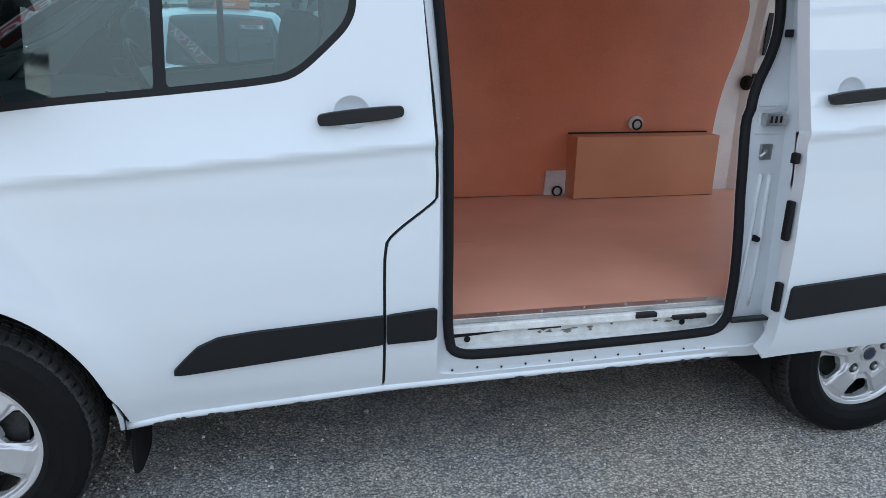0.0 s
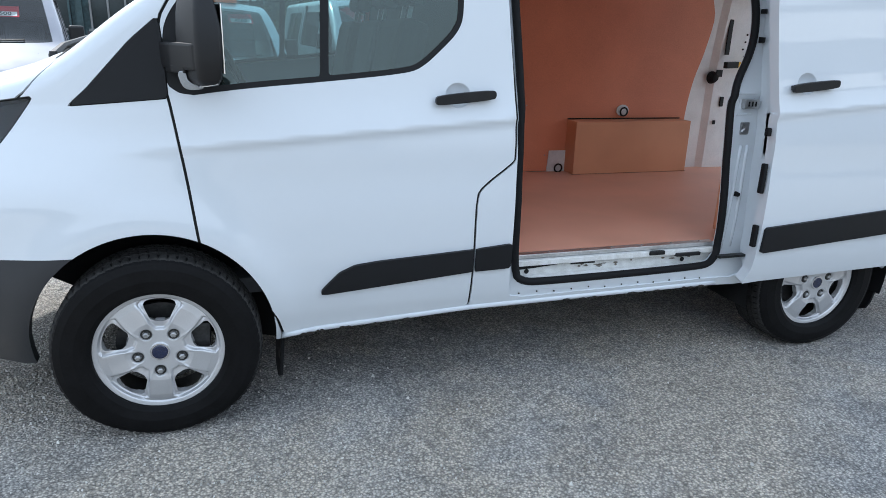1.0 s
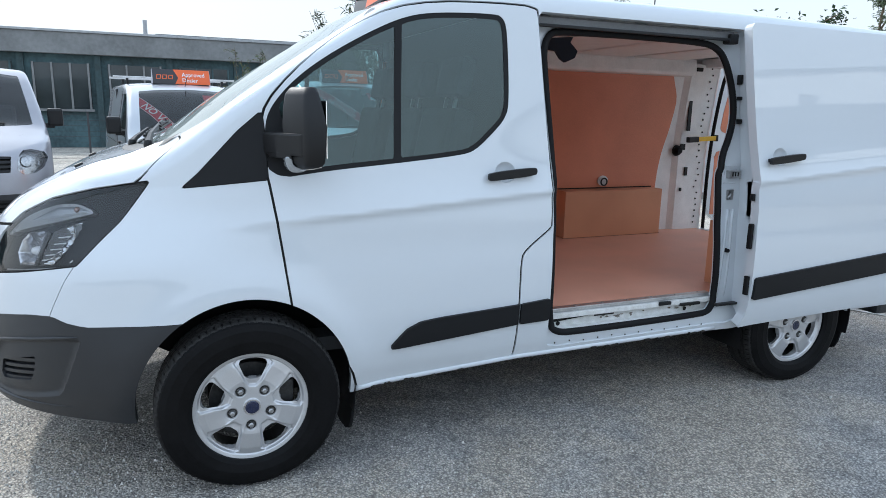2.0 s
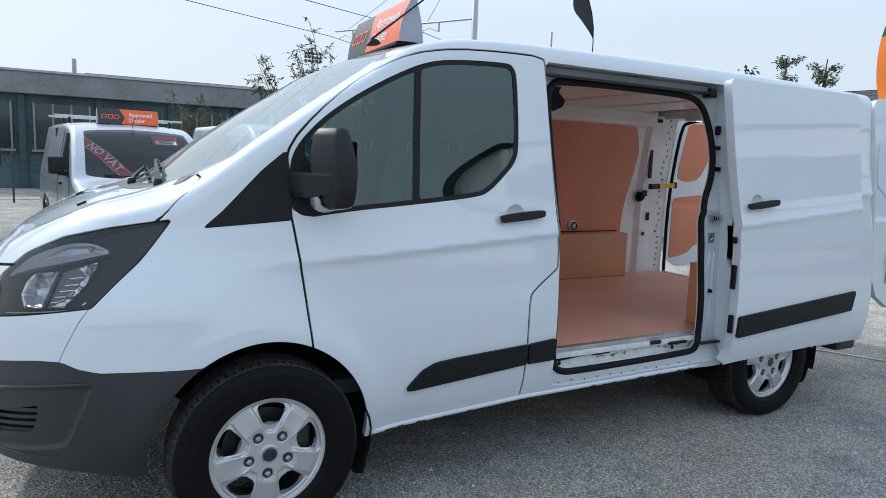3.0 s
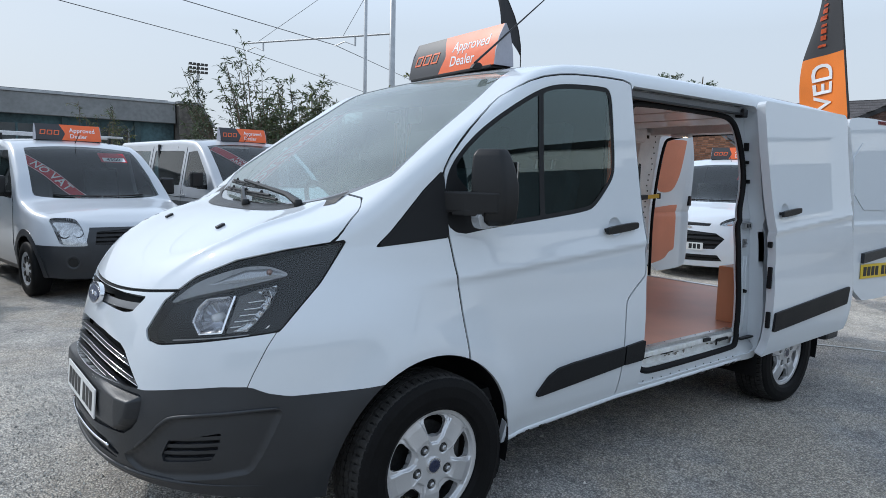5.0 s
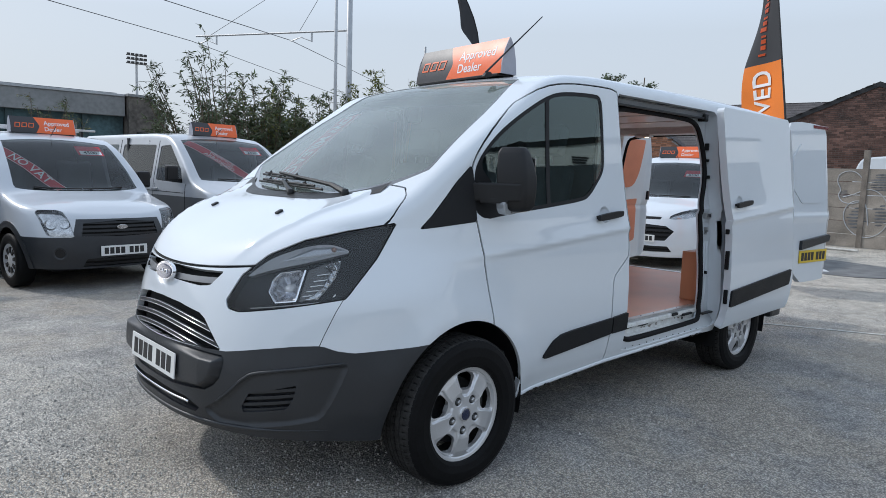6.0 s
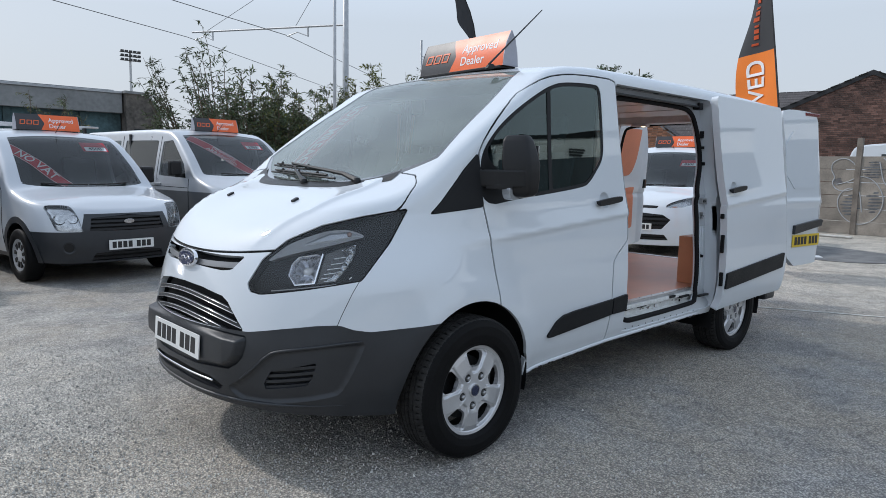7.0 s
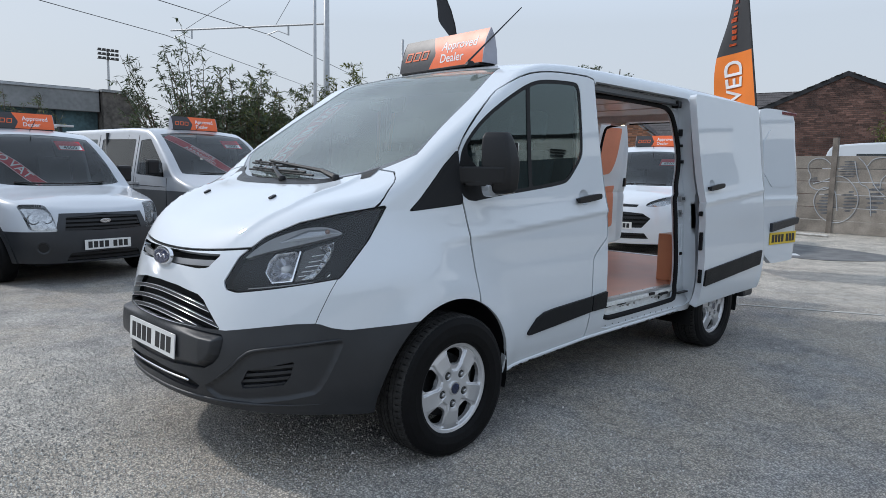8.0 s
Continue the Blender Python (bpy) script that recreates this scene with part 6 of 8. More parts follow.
# mirrors
def mirror(flip):
    sg = -1 if flip else 1
    base = Matrix.Translation((0, YC, 0)) @ Matrix.Diagonal((1, sg, 1, 1)) @ Matrix.Translation((-0.006, 0.03 - YC, 0))
    # plan at each height: inner front, outer front, outer rear, inner rear
    levels = ((1.276, (0.196, -0.070), (0.222, -0.118), (0.258, -0.122), (0.246, -0.060)),
              (1.281, (0.176, -0.050), (0.216, -0.136), (0.272, -0.142), (0.256, -0.036)),
              (1.300, (0.156, -0.038), (0.212, -0.150), (0.282, -0.156), (0.260, -0.022)),
              (1.360, (0.146, -0.032), (0.212, -0.153), (0.288, -0.159), (0.262, -0.018)),
              (1.430, (0.145, -0.028), (0.212, -0.150), (0.291, -0.157), (0.263, -0.016)),
              (1.495, (0.150, -0.022), (0.214, -0.138), (0.280, -0.144), (0.262, -0.014)),
              (1.538, (0.158, -0.018), (0.218, -0.126), (0.269, -0.132), (0.259, -0.012)),
              (1.545, (0.161, -0.017), (0.219, -0.123), (0.267, -0.129), (0.258, -0.012)),
              (1.563, (0.176, -0.018), (0.225, -0.112), (0.262, -0.118), (0.254, -0.015)),
              (1.568, (0.184, -0.022), (0.227, -0.104), (0.256, -0.110), (0.250, -0.020)))
    housing = bmesh.new()
    rings = []
    for z, *quad in levels:
        ring = []
        for k in range(4):
            p, a, b = (Vector((*quad[q % 4], z)) for q in (k, k - 1, k + 1))
            ea, eb = p + (a - p).normalized() * 0.015, p + (b - p).normalized() * 0.015
            ring += [housing.verts.new(ea * (1 - t) ** 2 + p * 2 * t * (1 - t) + eb * t * t) for t in (0.0, 0.3, 0.7, 1.0)]
        rings.append(ring)
    for a, b in zip(rings, rings[1:]):
        for k in range(16):
            housing.faces.new((a[k], a[(k + 1) % 16], b[(k + 1) % 16], b[k]))
    housing.faces.new(rings[0])
    housing.faces.new(rings[-1][::-1])
    bmesh.ops.recalc_face_normals(housing, faces=housing.faces)
    mi = part("door_mirror", moved(housing, base), BLACK, van, "large black door mirror", smooth=True)
    arm = part("mirror_arm", moved(prism([(0.080, 0.085), (0.124, -0.022), (0.132, -0.036), (0.196, -0.130), (0.204, -0.136), (0.222, -0.128), (0.17, -0.03), (0.15, 0.085)], 1.322, 1.404, "z", 0.009), base), BLACK, mi, "black mirror arm wrapped round the housing")
    part("arm_joint", moved(prism([(0.097, 0.050), (0.101, 0.040), (0.160, 0.040), (0.160, 0.050)], 1.320, 1.406, "z"), base), GAP, arm, "dark joint line of the arm")
    part("arm_step", moved(prism([(0.105, 0.030), (0.126, -0.028), (0.168, -0.088), (0.180, -0.080), (0.14, 0.030)], 1.312, 1.336, "z", 0.004), base), BLACK, arm)
    rear = (Vector((0.291, -0.157, 0)) - Vector((0.263, -0.016, 0)))
    part("mirror_glass", moved(boxed(-0.055, -0.0015, 1.315, 0.055, 0.0035, 1.52, 0.001), base @ Matrix.Translation((0.2775, -0.086, 0)) @ Matrix.Rotation(math.atan2(rear.y, rear.x), 4, "Z")), MIRROR, mi, "mirror glass facing rearward")
    lens = part("mirror_lamp", moved(prism(chaikin([(0.146, 1.318), (0.172, 1.320), (0.178, 1.283), (0.222, 1.276), (0.222, 1.264), (0.176, 1.260), (0.156, 1.276)], 1), -0.082, -0.034, "y", 0.003), base), LAMPMILK, mi, "clear indicator under the mirror")
    # thin chrome tube along the housing's lower front edge
    part("lamp_strip", moved(tube([(0.200, -0.082, 1.272), (0.216, -0.118, 1.275), (0.240, -0.134, 1.279), (0.268, -0.142, 1.286)], 0.0028, 6), base), CHROME, lens, "thin bright lower edge")
    return mi


mirror(False)
mirror(True)

# wipers, washer nozzles, aerial, cowl
CREV = VAN.top
def on_glass(x, y):
    a = abs(y - YC)
    return float(CREV(x)) - float(np.interp(x, *VAN.crown)) * (a / (YC * 0.85)) ** 2.2 + 0.014


for foot, mid, blade in (((-0.315, 0.53), (-0.285, 0.85), ((-0.262, 0.92), (-0.205, 1.52))), ((-0.385, 0.90), (-0.350, 1.05), ((-0.330, 0.70), (-0.270, 1.44)))):
    (xa, ya), (xb, yb) = blade
    pts = [(xa + (xb - xa) * t - 0.012 * math.sin(math.pi * t), ya + (yb - ya) * t) for t in np.linspace(0, 1, 12)]
    pts = [(x, y, on_glass(x, y) + 0.004) for x, y in pts]
    wp = part("wiper", tube(pts, 0.0065, 6), BLACK, van, "black windscreen wiper at rest")
    part("blade_spine", tube([(x - 0.004, y, z + 0.013) for x, y, z in pts[1:11]], 0.006, 6), BLACK, wp)
    for k in (2, 5, 8):
        part("blade_claw", tube([pts[k], (pts[k][0] - 0.004, pts[k][1] + 0.02, pts[k][2] + 0.026), (pts[k + 1][0], pts[k + 1][1] + 0.02, pts[k + 1][2])], 0.005, 5), BLACK, wp)
    head = (pts[6][0] - 0.006, pts[6][1], pts[6][2] + 0.026)
    part("wiper_arm", tube([(foot[0], foot[1], on_glass(*foot)), (mid[0] - 0.02, (foot[1] * 0.6 + mid[1] * 0.4), on_glass(mid[0] - 0.02, mid[1]) + 0.014), head], [0.017, 0.012, 0.007], 6), BLACK, wp, "bent wiper arm")
    part("arm_cap", lathe([(0, 0.016), (0.014, 0.013), (0.018, 0.0), (0.018, -0.02)], 14, "z", centre=(foot[0], foot[1], on_glass(*foot))), BLACK, wp)
cowl = bmesh.new()
rows = []
for y in np.linspace(0.34, 2 * YC - 0.34, 24):
    a = abs(y - YC)
    lower = -0.375 + 0.30 * (a / 0.8) ** 2.6
    rows.append([cowl.verts.new((x, y, float(CREV(x)) - float(np.interp(x, *VAN.crown)) * (a / (YC * 0.85)) ** 2.2 + dz)) for x, dz in ((lower - 0.055, 0.002), (lower - 0.02, 0.006), (lower + 0.012, 0.004))])
for a, b in zip(rows, rows[1:]):
    for k in range(2):
        cowl.faces.new((a[k], a[k + 1], b[k + 1], b[k]))
part("cowl_panel", cowl, BLACK, van, "black cowl at the foot of the windscreen")
for y in (0.655, 2 * YC - 0.655):
    z = float(CREV(-0.585)) - 0.05 * (abs(y - YC) / (YC * 0.85)) ** 2.2
    part("washer_nozzle", moved(boxed(-0.018, -0.011, 0.0, 0.018, 0.011, 0.012, 0.004), pose(-0.585, y, z - 0.001, 0, -24, 8)), BLACK, van, "black washer nozzle")
ab = part("aerial_base", prism(chaikin([(0.555, 1.962), (0.635, 1.975), (0.615, 2.000), (0.585, 1.998)], 1), 0.503, 0.527, "y", 0.003), BLACK, van, "black aerial foot")
part("aerial", tube([(0.585, 0.515, 1.995), (1.05, 0.52, 2.37)], [0.006, 0.003], 6), BLACK, ab, "thin whip aerial")


# ---- roof signs ----
SIGN_W = 0.78


def sign_surface(u, v, lift=0.0):
    """Front of the roof sign: u across in metres, v from foot (0) to ridge (1)."""
    x = 0.020 * v + 0.045 * v**2.2
    z = 0.205 * v - 0.012 * v * (1 - v)
    n = Vector((-0.92, 0, 0.32))
    return Vector((x, -u, z)) + n * lift


def bent(bm, u0, v0, height, lift):
    """Bends a flat mesh (x across, y up, in metres) onto the sign's front."""
    for w in bm.verts:
        u, v = u0 + w.co.x, v0 + w.co.y / height
        w.co = sign_surface(u, min(max(v, 0), 1), lift + w.co.z)
    return bm


def panel(edge0, edge1, nu=10, nv=10):
    bm = bmesh.new()
    grid = []
    for i in range(nu + 1):
        row = []
        for j in range(nv + 1):
            v = j / nv
            a, b = edge0(v), edge1(v)
            row.append(bm.verts.new(sign_surface(a + (b - a) * i / nu, v)))
        grid.append(row)
    for i in range(nu):
        for j in range(nv):
            bm.faces.new((grid[i][j], grid[i + 1][j], grid[i + 1][j + 1], grid[i][j + 1]))
    bmesh.ops.recalc_face_normals(bm, faces=bm.faces)
    return bm


def make_sign(label):
    s = thing("roof_sign", label, "roof sign", group="orange dealer roof signs")
    seam = lambda v: -0.10 + 0.055 * (1 - abs(2 * v - 0.9))
    part("dark_panel", panel(lambda v: -SIGN_W / 2, seam), SIGNBLACK, s, "dark grey panel", smooth=True)
    part("orange_panel", panel(seam, lambda v: SIGN_W / 2), ORANGE, s, "orange panel", smooth=True)
    prof = [(0.0, 0.0), (0.010, 0.07), (0.030, 0.14), (0.063, 0.204), (0.070, 0.205), (0.098, 0.16), (0.118, 0.08), (0.125, 0.0)]
    for u in (-SIGN_W / 2, SIGN_W / 2):
        part("end_cap", prism(prof, -u - 0.003, -u + 0.003, "y"), SIGNGREY, s, "pale grey end cap")
    back = bmesh.new()
    rows = [[back.verts.new((x, y, z)) for x, z in prof[4:]] for y in (-SIGN_W / 2, SIGN_W / 2)]
    for k in range(len(prof) - 5):
        back.faces.new((rows[0][k], rows[0][k + 1], rows[1][k + 1], rows[1][k]))
    part("back_panel", back, SIGNGREY, s)
    part("sign_foot", boxed(-0.003, -SIGN_W / 2 + 0.02, -0.012, 0.127, SIGN_W / 2 - 0.02, 0.002, 0.003), BLACK, s, "black magnetic foot")
    for word, v in (("Approved", 0.66), ("Dealer", 0.28)):
        part("lettering", bent(text_bm(word, 0.078, 0.0006, "LEFT", 0.0006), 0.005, v, 0.205, 0.0010), SIGNWHITE, s, "white words")
    # the maker's mark is left as plain hollow shapes
    for u in (-0.345, -0.265, -0.185):
        bm = bmesh.new()
        for x0, y0, x1, y1 in ((0.0, 0.0, 0.062, 0.009), (0.0, 0.050, 0.062, 0.059), (0.0, 0.010, 0.009, 0.049), (0.053, 0.010, 0.062, 0.049)):
            box(bm, x0, y0, 0, x1, y1, 0.001)
        for w in bm.verts:
            w.co.x += 0.2 * w.co.y
        part("mark", bent(bm, u, 0.34, 0.205, 0.0018), ORANGE, s, "plain orange mark")
    return s


sign0 = make_sign("orange and dark grey dealer sign on the white van roof")
sign0.matrix_basis = pose(0.757, YC - 0.055, 2.012, 0, 0, -3.3)

# ---- parked vans ----
LAMP_CLEAR = mat("lamp_glass_pale", (0.50, 0.51, 0.52), 0.16, metal=0.8, vary=0.22, scale=26, coat=0.8)
PALEWHITE = mat("dulled_white_paint", (0.50, 0.525, 0.56), 0.32, vary=0.02, scale=1.5, coat=1.0)
GLASS_CAR = glass("parked_van_glass", (0.74, 0.79, 0.78), 0.3, dust_haze=0.006)


def simple_wheel(parent, x, y, r, z, flip, cap_label):
    w = new("wheel")
    w.parent = parent
    w.matrix_basis = pose(x, y, z, 0, 0, 180 if flip else 0)
    k = r / 0.345
    part("tyre", lathe([(a * k, h * 0.9) for a, h in TYRE_P], 48, "y", closed=True), TYRE, w, "black tyre", smooth=True)
    rim = part("rim", lathe([(0.0, -0.080), (0.05, -0.082), (0.07, -0.076), (0.15 * k, -0.070), (0.19 * k, -0.060), (0.205 * k, -0.088), (0.21 * k, -0.085)], 48, "y", caps=False), COVER, w, cap_label, smooth=True)
    for j in range(9):
        a = 2 * math.pi * j / 9
        part("rim_slot", moved(prism([(-0.014, 0.09 * k), (0.014, 0.09 * k), (0.022, 0.165 * k), (-0.022, 0.165 * k)], -0.082, -0.068, "y"), pose(0, 0, 0, 0, math.degrees(a), 0)), GAP, rim)
    return w


def eased(poly, by=0.10):
    """Points set close to each corner, so that rounding stays small."""
    out = []
    for k, p in enumerate(poly):
        a, b = poly[k - 1], poly[(k + 1) % len(poly)]
        out += [(p[0] + (a[0] - p[0]) * by, p[1] + (a[1] - p[1]) * by), p, (p[0] + (b[0] - p[0]) * by, p[1] + (b[1] - p[1]) * by)]
    return out


COVER = mat("silver_wheel_cover", (0.58, 0.58, 0.59), 0.35, metal=0.2, vary=0.06, coat=0.3)


def parked_van(label, m, paint, form, base, spec):
    """A parked van from its form: spec holds the outlines of its openings."""
    van_ob = thing("parked_van", label, "van", m, group="parked vans on the forecourt")
    yc = form.yc
    s = form.skin(nx=150, near=170, far=170, nose=70, x0=-0.15, zc=0.85)
    _, s = cut(s, s[0][:, 2] - base["sill"])
    for cx in (0.0, base["axle"]):
        d = np.hypot(s[0][:, 0] - cx, s[0][:, 2] - base["r"]) - base["r"] - 0.065
        _, s = cut(s, np.where(np.abs(s[0][:, 1] - yc) > 0.45, d, 1))
    both = lambda t: np.abs(t[0][:, 1] - yc)
    if spec.get("arch"):
        for cx in (0.0, base["axle"]):
            d = np.hypot(s[0][:, 0] - cx, s[0][:, 2] - base["r"]) - base["r"] - 0.065 - spec["arch"]
            trim, s = cut(s, np.where(both(s) > 0.45, d, 1))
            for sgn in (-1, 1):
                piece, _ = cut(trim, (trim[0][:, 1] - yc) * -sgn)
                if len(piece[2]):
                    sheet_part("arch_trim", pushed(piece, 0.008), PLASTIC, van_ob, "dark plastic wheel arch trim", thick=0.012, rim_only=True)

    def nose(t, poly, lim=-0.1):
        return np.where(t[0][:, 0] < lim, sdf(both(t), t[0][:, 2], poly), 1.0)

    def flank(t, poly):
        return np.where(both(t) > yc * 0.55, sdf(t[0][:, 0], t[0][:, 2], poly), 1.0)

    def screen(t):
        a = both(t)
        x, z = t[0][:, 0], t[0][:, 2]
        (xa, xb), (wa, wb) = spec["screen"]
        half = wa + (wb - wa) * np.clip((x - xa) / (xb - xa), 0, 1)
        d = np.maximum(a - half, np.maximum(xa + 0.16 * (a / wa) ** 2 - x, x - xb + 0.05 * (a / wa) ** 2))
        return np.where(z > spec["screen_z"], d, 1.0)

    glass_s, s = cut(s, screen(s))
    for poly in spec["windows"]:
        w, s = cut(s, flank(s, chaikin(eased(poly), 2)))
        for sgn in (-1, 1):
            piece, _ = cut(w, (w[0][:, 1] - yc) * -sgn)
            if len(piece[2]):
                sheet_part("side_window", pushed(piece, -0.006), GLASS_CAR, van_ob, "dark side window")
    for poly in spec["lamps"]:
        w, s = cut(s, nose(s, poly if len(poly) > 6 else chaikin(poly, 1)))
        for sgn in (-1, 1):
            piece, _ = cut(w, (w[0][:, 1] - yc) * -sgn)
            if len(piece[2]):
                hl = sheet_part("headlight", pushed(piece, -0.002), GLASS_LAMP, van_ob, "clear headlight", thick=0.0)
                sheet_part("lamp_reflector", pushed(piece, -0.035), LAMP_CLEAR, hl)
                skirt_part("lamp_wall", pushed(piece, 0.002), 0.03, LAMPIN, hl)
                c = piece[0].mean(0)
                nn = Vector(piece[1].mean(0)).normalized()
                spread = Vector((0, 0, 1)).cross(nn).normalized()
                for off, r in ((-0.06, 0.062), (0.075, 0.050)):
                    part("lamp_bowl", moved(lathe([(0.012, -0.03), (r * 0.6, -0.022), (r, 0.0), (r * 1.05, -0.004)], 14, "z", caps=False), Matrix.Translation(Vector(c) + spread * off - nn * 0.016) @ nn.to_track_quat("Z", "Y").to_matrix().to_4x4()), REFLECTOR, hl)
    for poly, n in spec["grilles"]:
        w, s = cut(s, nose(s, poly))
        gr = sheet_part("grille", pushed(w, -0.03), GAP, van_ob, "black grille with slats")
        zs = w[0][:, 2]
        for k in range(n):
            h = zs.min() + (zs.max() - zs.min()) * (k + 0.5) / n
            bar_s, _ = cut(w, np.abs(zs - h) - (zs.max() - zs.min()) / n * 0.28)
            sheet_part("slat", pushed(bar_s, -0.006), BLACK, gr, thick=0.012, rim_only=True)
    edge_z = np.interp(both(s), [0, 0.46, 0.52, 0.60], [spec["mid_z"], spec["mid_z"], spec["bumper_z"], spec["bumper_z"]]) if "mid_z" in spec else spec["bumper_z"]
    dd = np.where(s[0][:, 0] < spec["bumper_x"], s[0][:, 2] - edge_z, s[0][:, 2] - spec["skirt_z"])
    low, s = cut(s, dd)
    if len(low[2]):
        sheet_part("lower_body", low, spec["low_mat"], van_ob, spec["low_label"], thick=0.02, rim_only=True)
    sheet_part("body", s, paint, van_ob, "painted body", thick=0.03)
    for line in spec["lines"]:
        x0, z0, x1, z1 = line
        for sgn in (0, 1):
            pts = []
            for k in range(9):
                x, z = x0 + (x1 - x0) * k / 8, z0 + (z1 - z0) * k / 8
                y = float(form.side_y(x, z))
                pts.append((x, (2 * yc - y) if sgn else y, z))
            part("door_gap", tube(pts, 0.005, 5), GAP, van_ob)
    sheet_part("windscreen", pushed(glass_s, -0.004), GLASS_CAR, van_ob, "dark windscreen")
    part("cab_inside", prism(chaikin([(spec["screen"][0][0] + 0.12, spec["screen_z"] - 0.02), (spec["screen"][0][1] + 0.1, 1.0), (2.4, 1.0), (2.4, 0.6), (0.1, 0.6)], 1), 0.14, 2 * yc - 0.14, "y"), CABGREY, van_ob, "dark cab inside")
    part("cab_divider", boxed(2.2, 0.12, 0.6, 2.24, 2 * yc - 0.12, float(form.top(2.2)) - 0.10), CABGREY, van_ob)
    for y in (yc - 0.42, yc + 0.42):
        part("seat", moved(boxed(-0.05, -0.22, 0, 0.06, 0.22, 0.66, 0.05), pose(1.35, y, 0.78, 0, 10, 0)), SEAT, van_ob, "dark seat")
    for x in (0.0, base["axle"]):
        for y, f in ((0.10, False), (2 * yc - 0.10, True)):
            simple_wheel(van_ob, x, y, base["r"], base["r"], f, "silver wheel")
    part("underside", boxed(-0.45, 0.28, 0.20, base["axle"] + 0.5, 2 * yc - 0.28, 0.5), GAP, van_ob)
    if "fog" in spec:
        a, z = spec["fog"]
        for sgn in (-1, 1):
            i = np.argmin((np.abs(low[0][:, 1] - yc - sgn * a)) ** 2 + (low[0][:, 2] - z) ** 2 + np.where(low[0][:, 0] > 0.3, 9, 0))
            at = Matrix.Translation(low[0][i]) @ Vector(low[1][i]).to_track_quat("Z", "Y").to_matrix().to_4x4()
            fg = part("fog_lamp_well", moved(lathe([(0.085, 0.004), (0.07, 0.008), (0.052, 0.004), (0.045, -0.01)], 24, "z", caps=False), at), PLASTIC, van_ob, "round well in the bumper", smooth=True)
            part("fog_lamp_face", moved(lathe([(0.0, 0.002), (0.05, 0.002), (0.05, -0.01)], 24, "z"), at), BLACK, fg)
    fx = float(form.front(np.array(base["plate_z"])))
    number_plate(van_ob, pose(fx - 0.02, yc, base["plate_z"], 0, 0, -90), PLATE_W)
    part("badge", moved(oval(0.06, 0.025, 0.006), Matrix.Translation((float(form.front(np.array(base["badge_z"]))) - 0.006, yc, base["badge_z"]))), CHROME, van_ob, "oval chrome badge")
    for sgn in (0, 1):
        y = float(form.side_y(spec["mirror"][0], spec["mirror"][1]))
        x, z = spec["mirror"]
        a, b = sorted(((y - 0.20), (y - 0.03))) if not sgn else sorted((2 * yc - y + 0.20, 2 * yc - y + 0.03))
        mi = part("door_mirror", boxed(x - 0.02, a, z + 0.02, x + 0.09, b, z + 0.24, 0.03), BLACK, van_ob, "black door mirror")
        a, b = (y - 0.10, y + 0.04) if not sgn else (2 * yc - y - 0.04, 2 * yc - y + 0.10)
        part("mirror_arm", boxed(x, a, z, x + 0.07, b, z + 0.06, 0.01), BLACK, mi)
        part("door_handle", boxed(1.05, y - 0.035 if not sgn else 2 * yc - y - 0.01, z - 0.13, 1.22, y + 0.01 if not sgn else 2 * yc - y + 0.035, z - 0.095, 0.008), spec["handle"], van_ob, "door handle")
    wx = spec["screen"][0][0]
    for y0 in (yc - 0.50, yc + 0.02):
        pts = []
        for k in range(8):
            y = y0 + 0.5 * k / 7
            a = abs(y - yc)
            x = wx + 0.05 + 0.16 * (a / spec["screen"][1][0]) ** 2
            pts.append((x, y, float(form.top(x)) - float(np.interp(x, *form.crown)) * (a / (yc * 0.85)) ** 2.2 + 0.012))
        part("wiper", tube(pts, 0.010, 5), BLACK, van_ob, "black wiper")
    part("aerial", tube([(spec["screen"][0][1] + 0.12, yc, float(form.top(spec["screen"][0][1] + 0.12))), (spec["screen"][0][1] - 0.05, yc, float(form.top(spec["screen"][0][1] + 0.12)) + 0.12)], 0.005, 5), BLACK, van_ob)
    return van_ob


def on_screen(form, x, off_y, inward=0.012):
    """A frame on the windscreen's middle line: x to the viewer's right, y up the glass, z outward."""
    z = float(form.top(x)) - float(np.interp(x, *form.crown)) * (abs(off_y) / (form.yc * 0.85)) ** 2.2
    p = np.array([[x, form.yc + off_y, z]])
    n = Vector(form.normals(p)[0])
    n.y = 0
    n.normalize()
    ax = Vector((0, -1, 0))
    ay = n.cross(ax)
    return Matrix.Translation(Vector(p[0]) - n * inward) @ Matrix((ax, ay, n)).transposed().to_4x4()


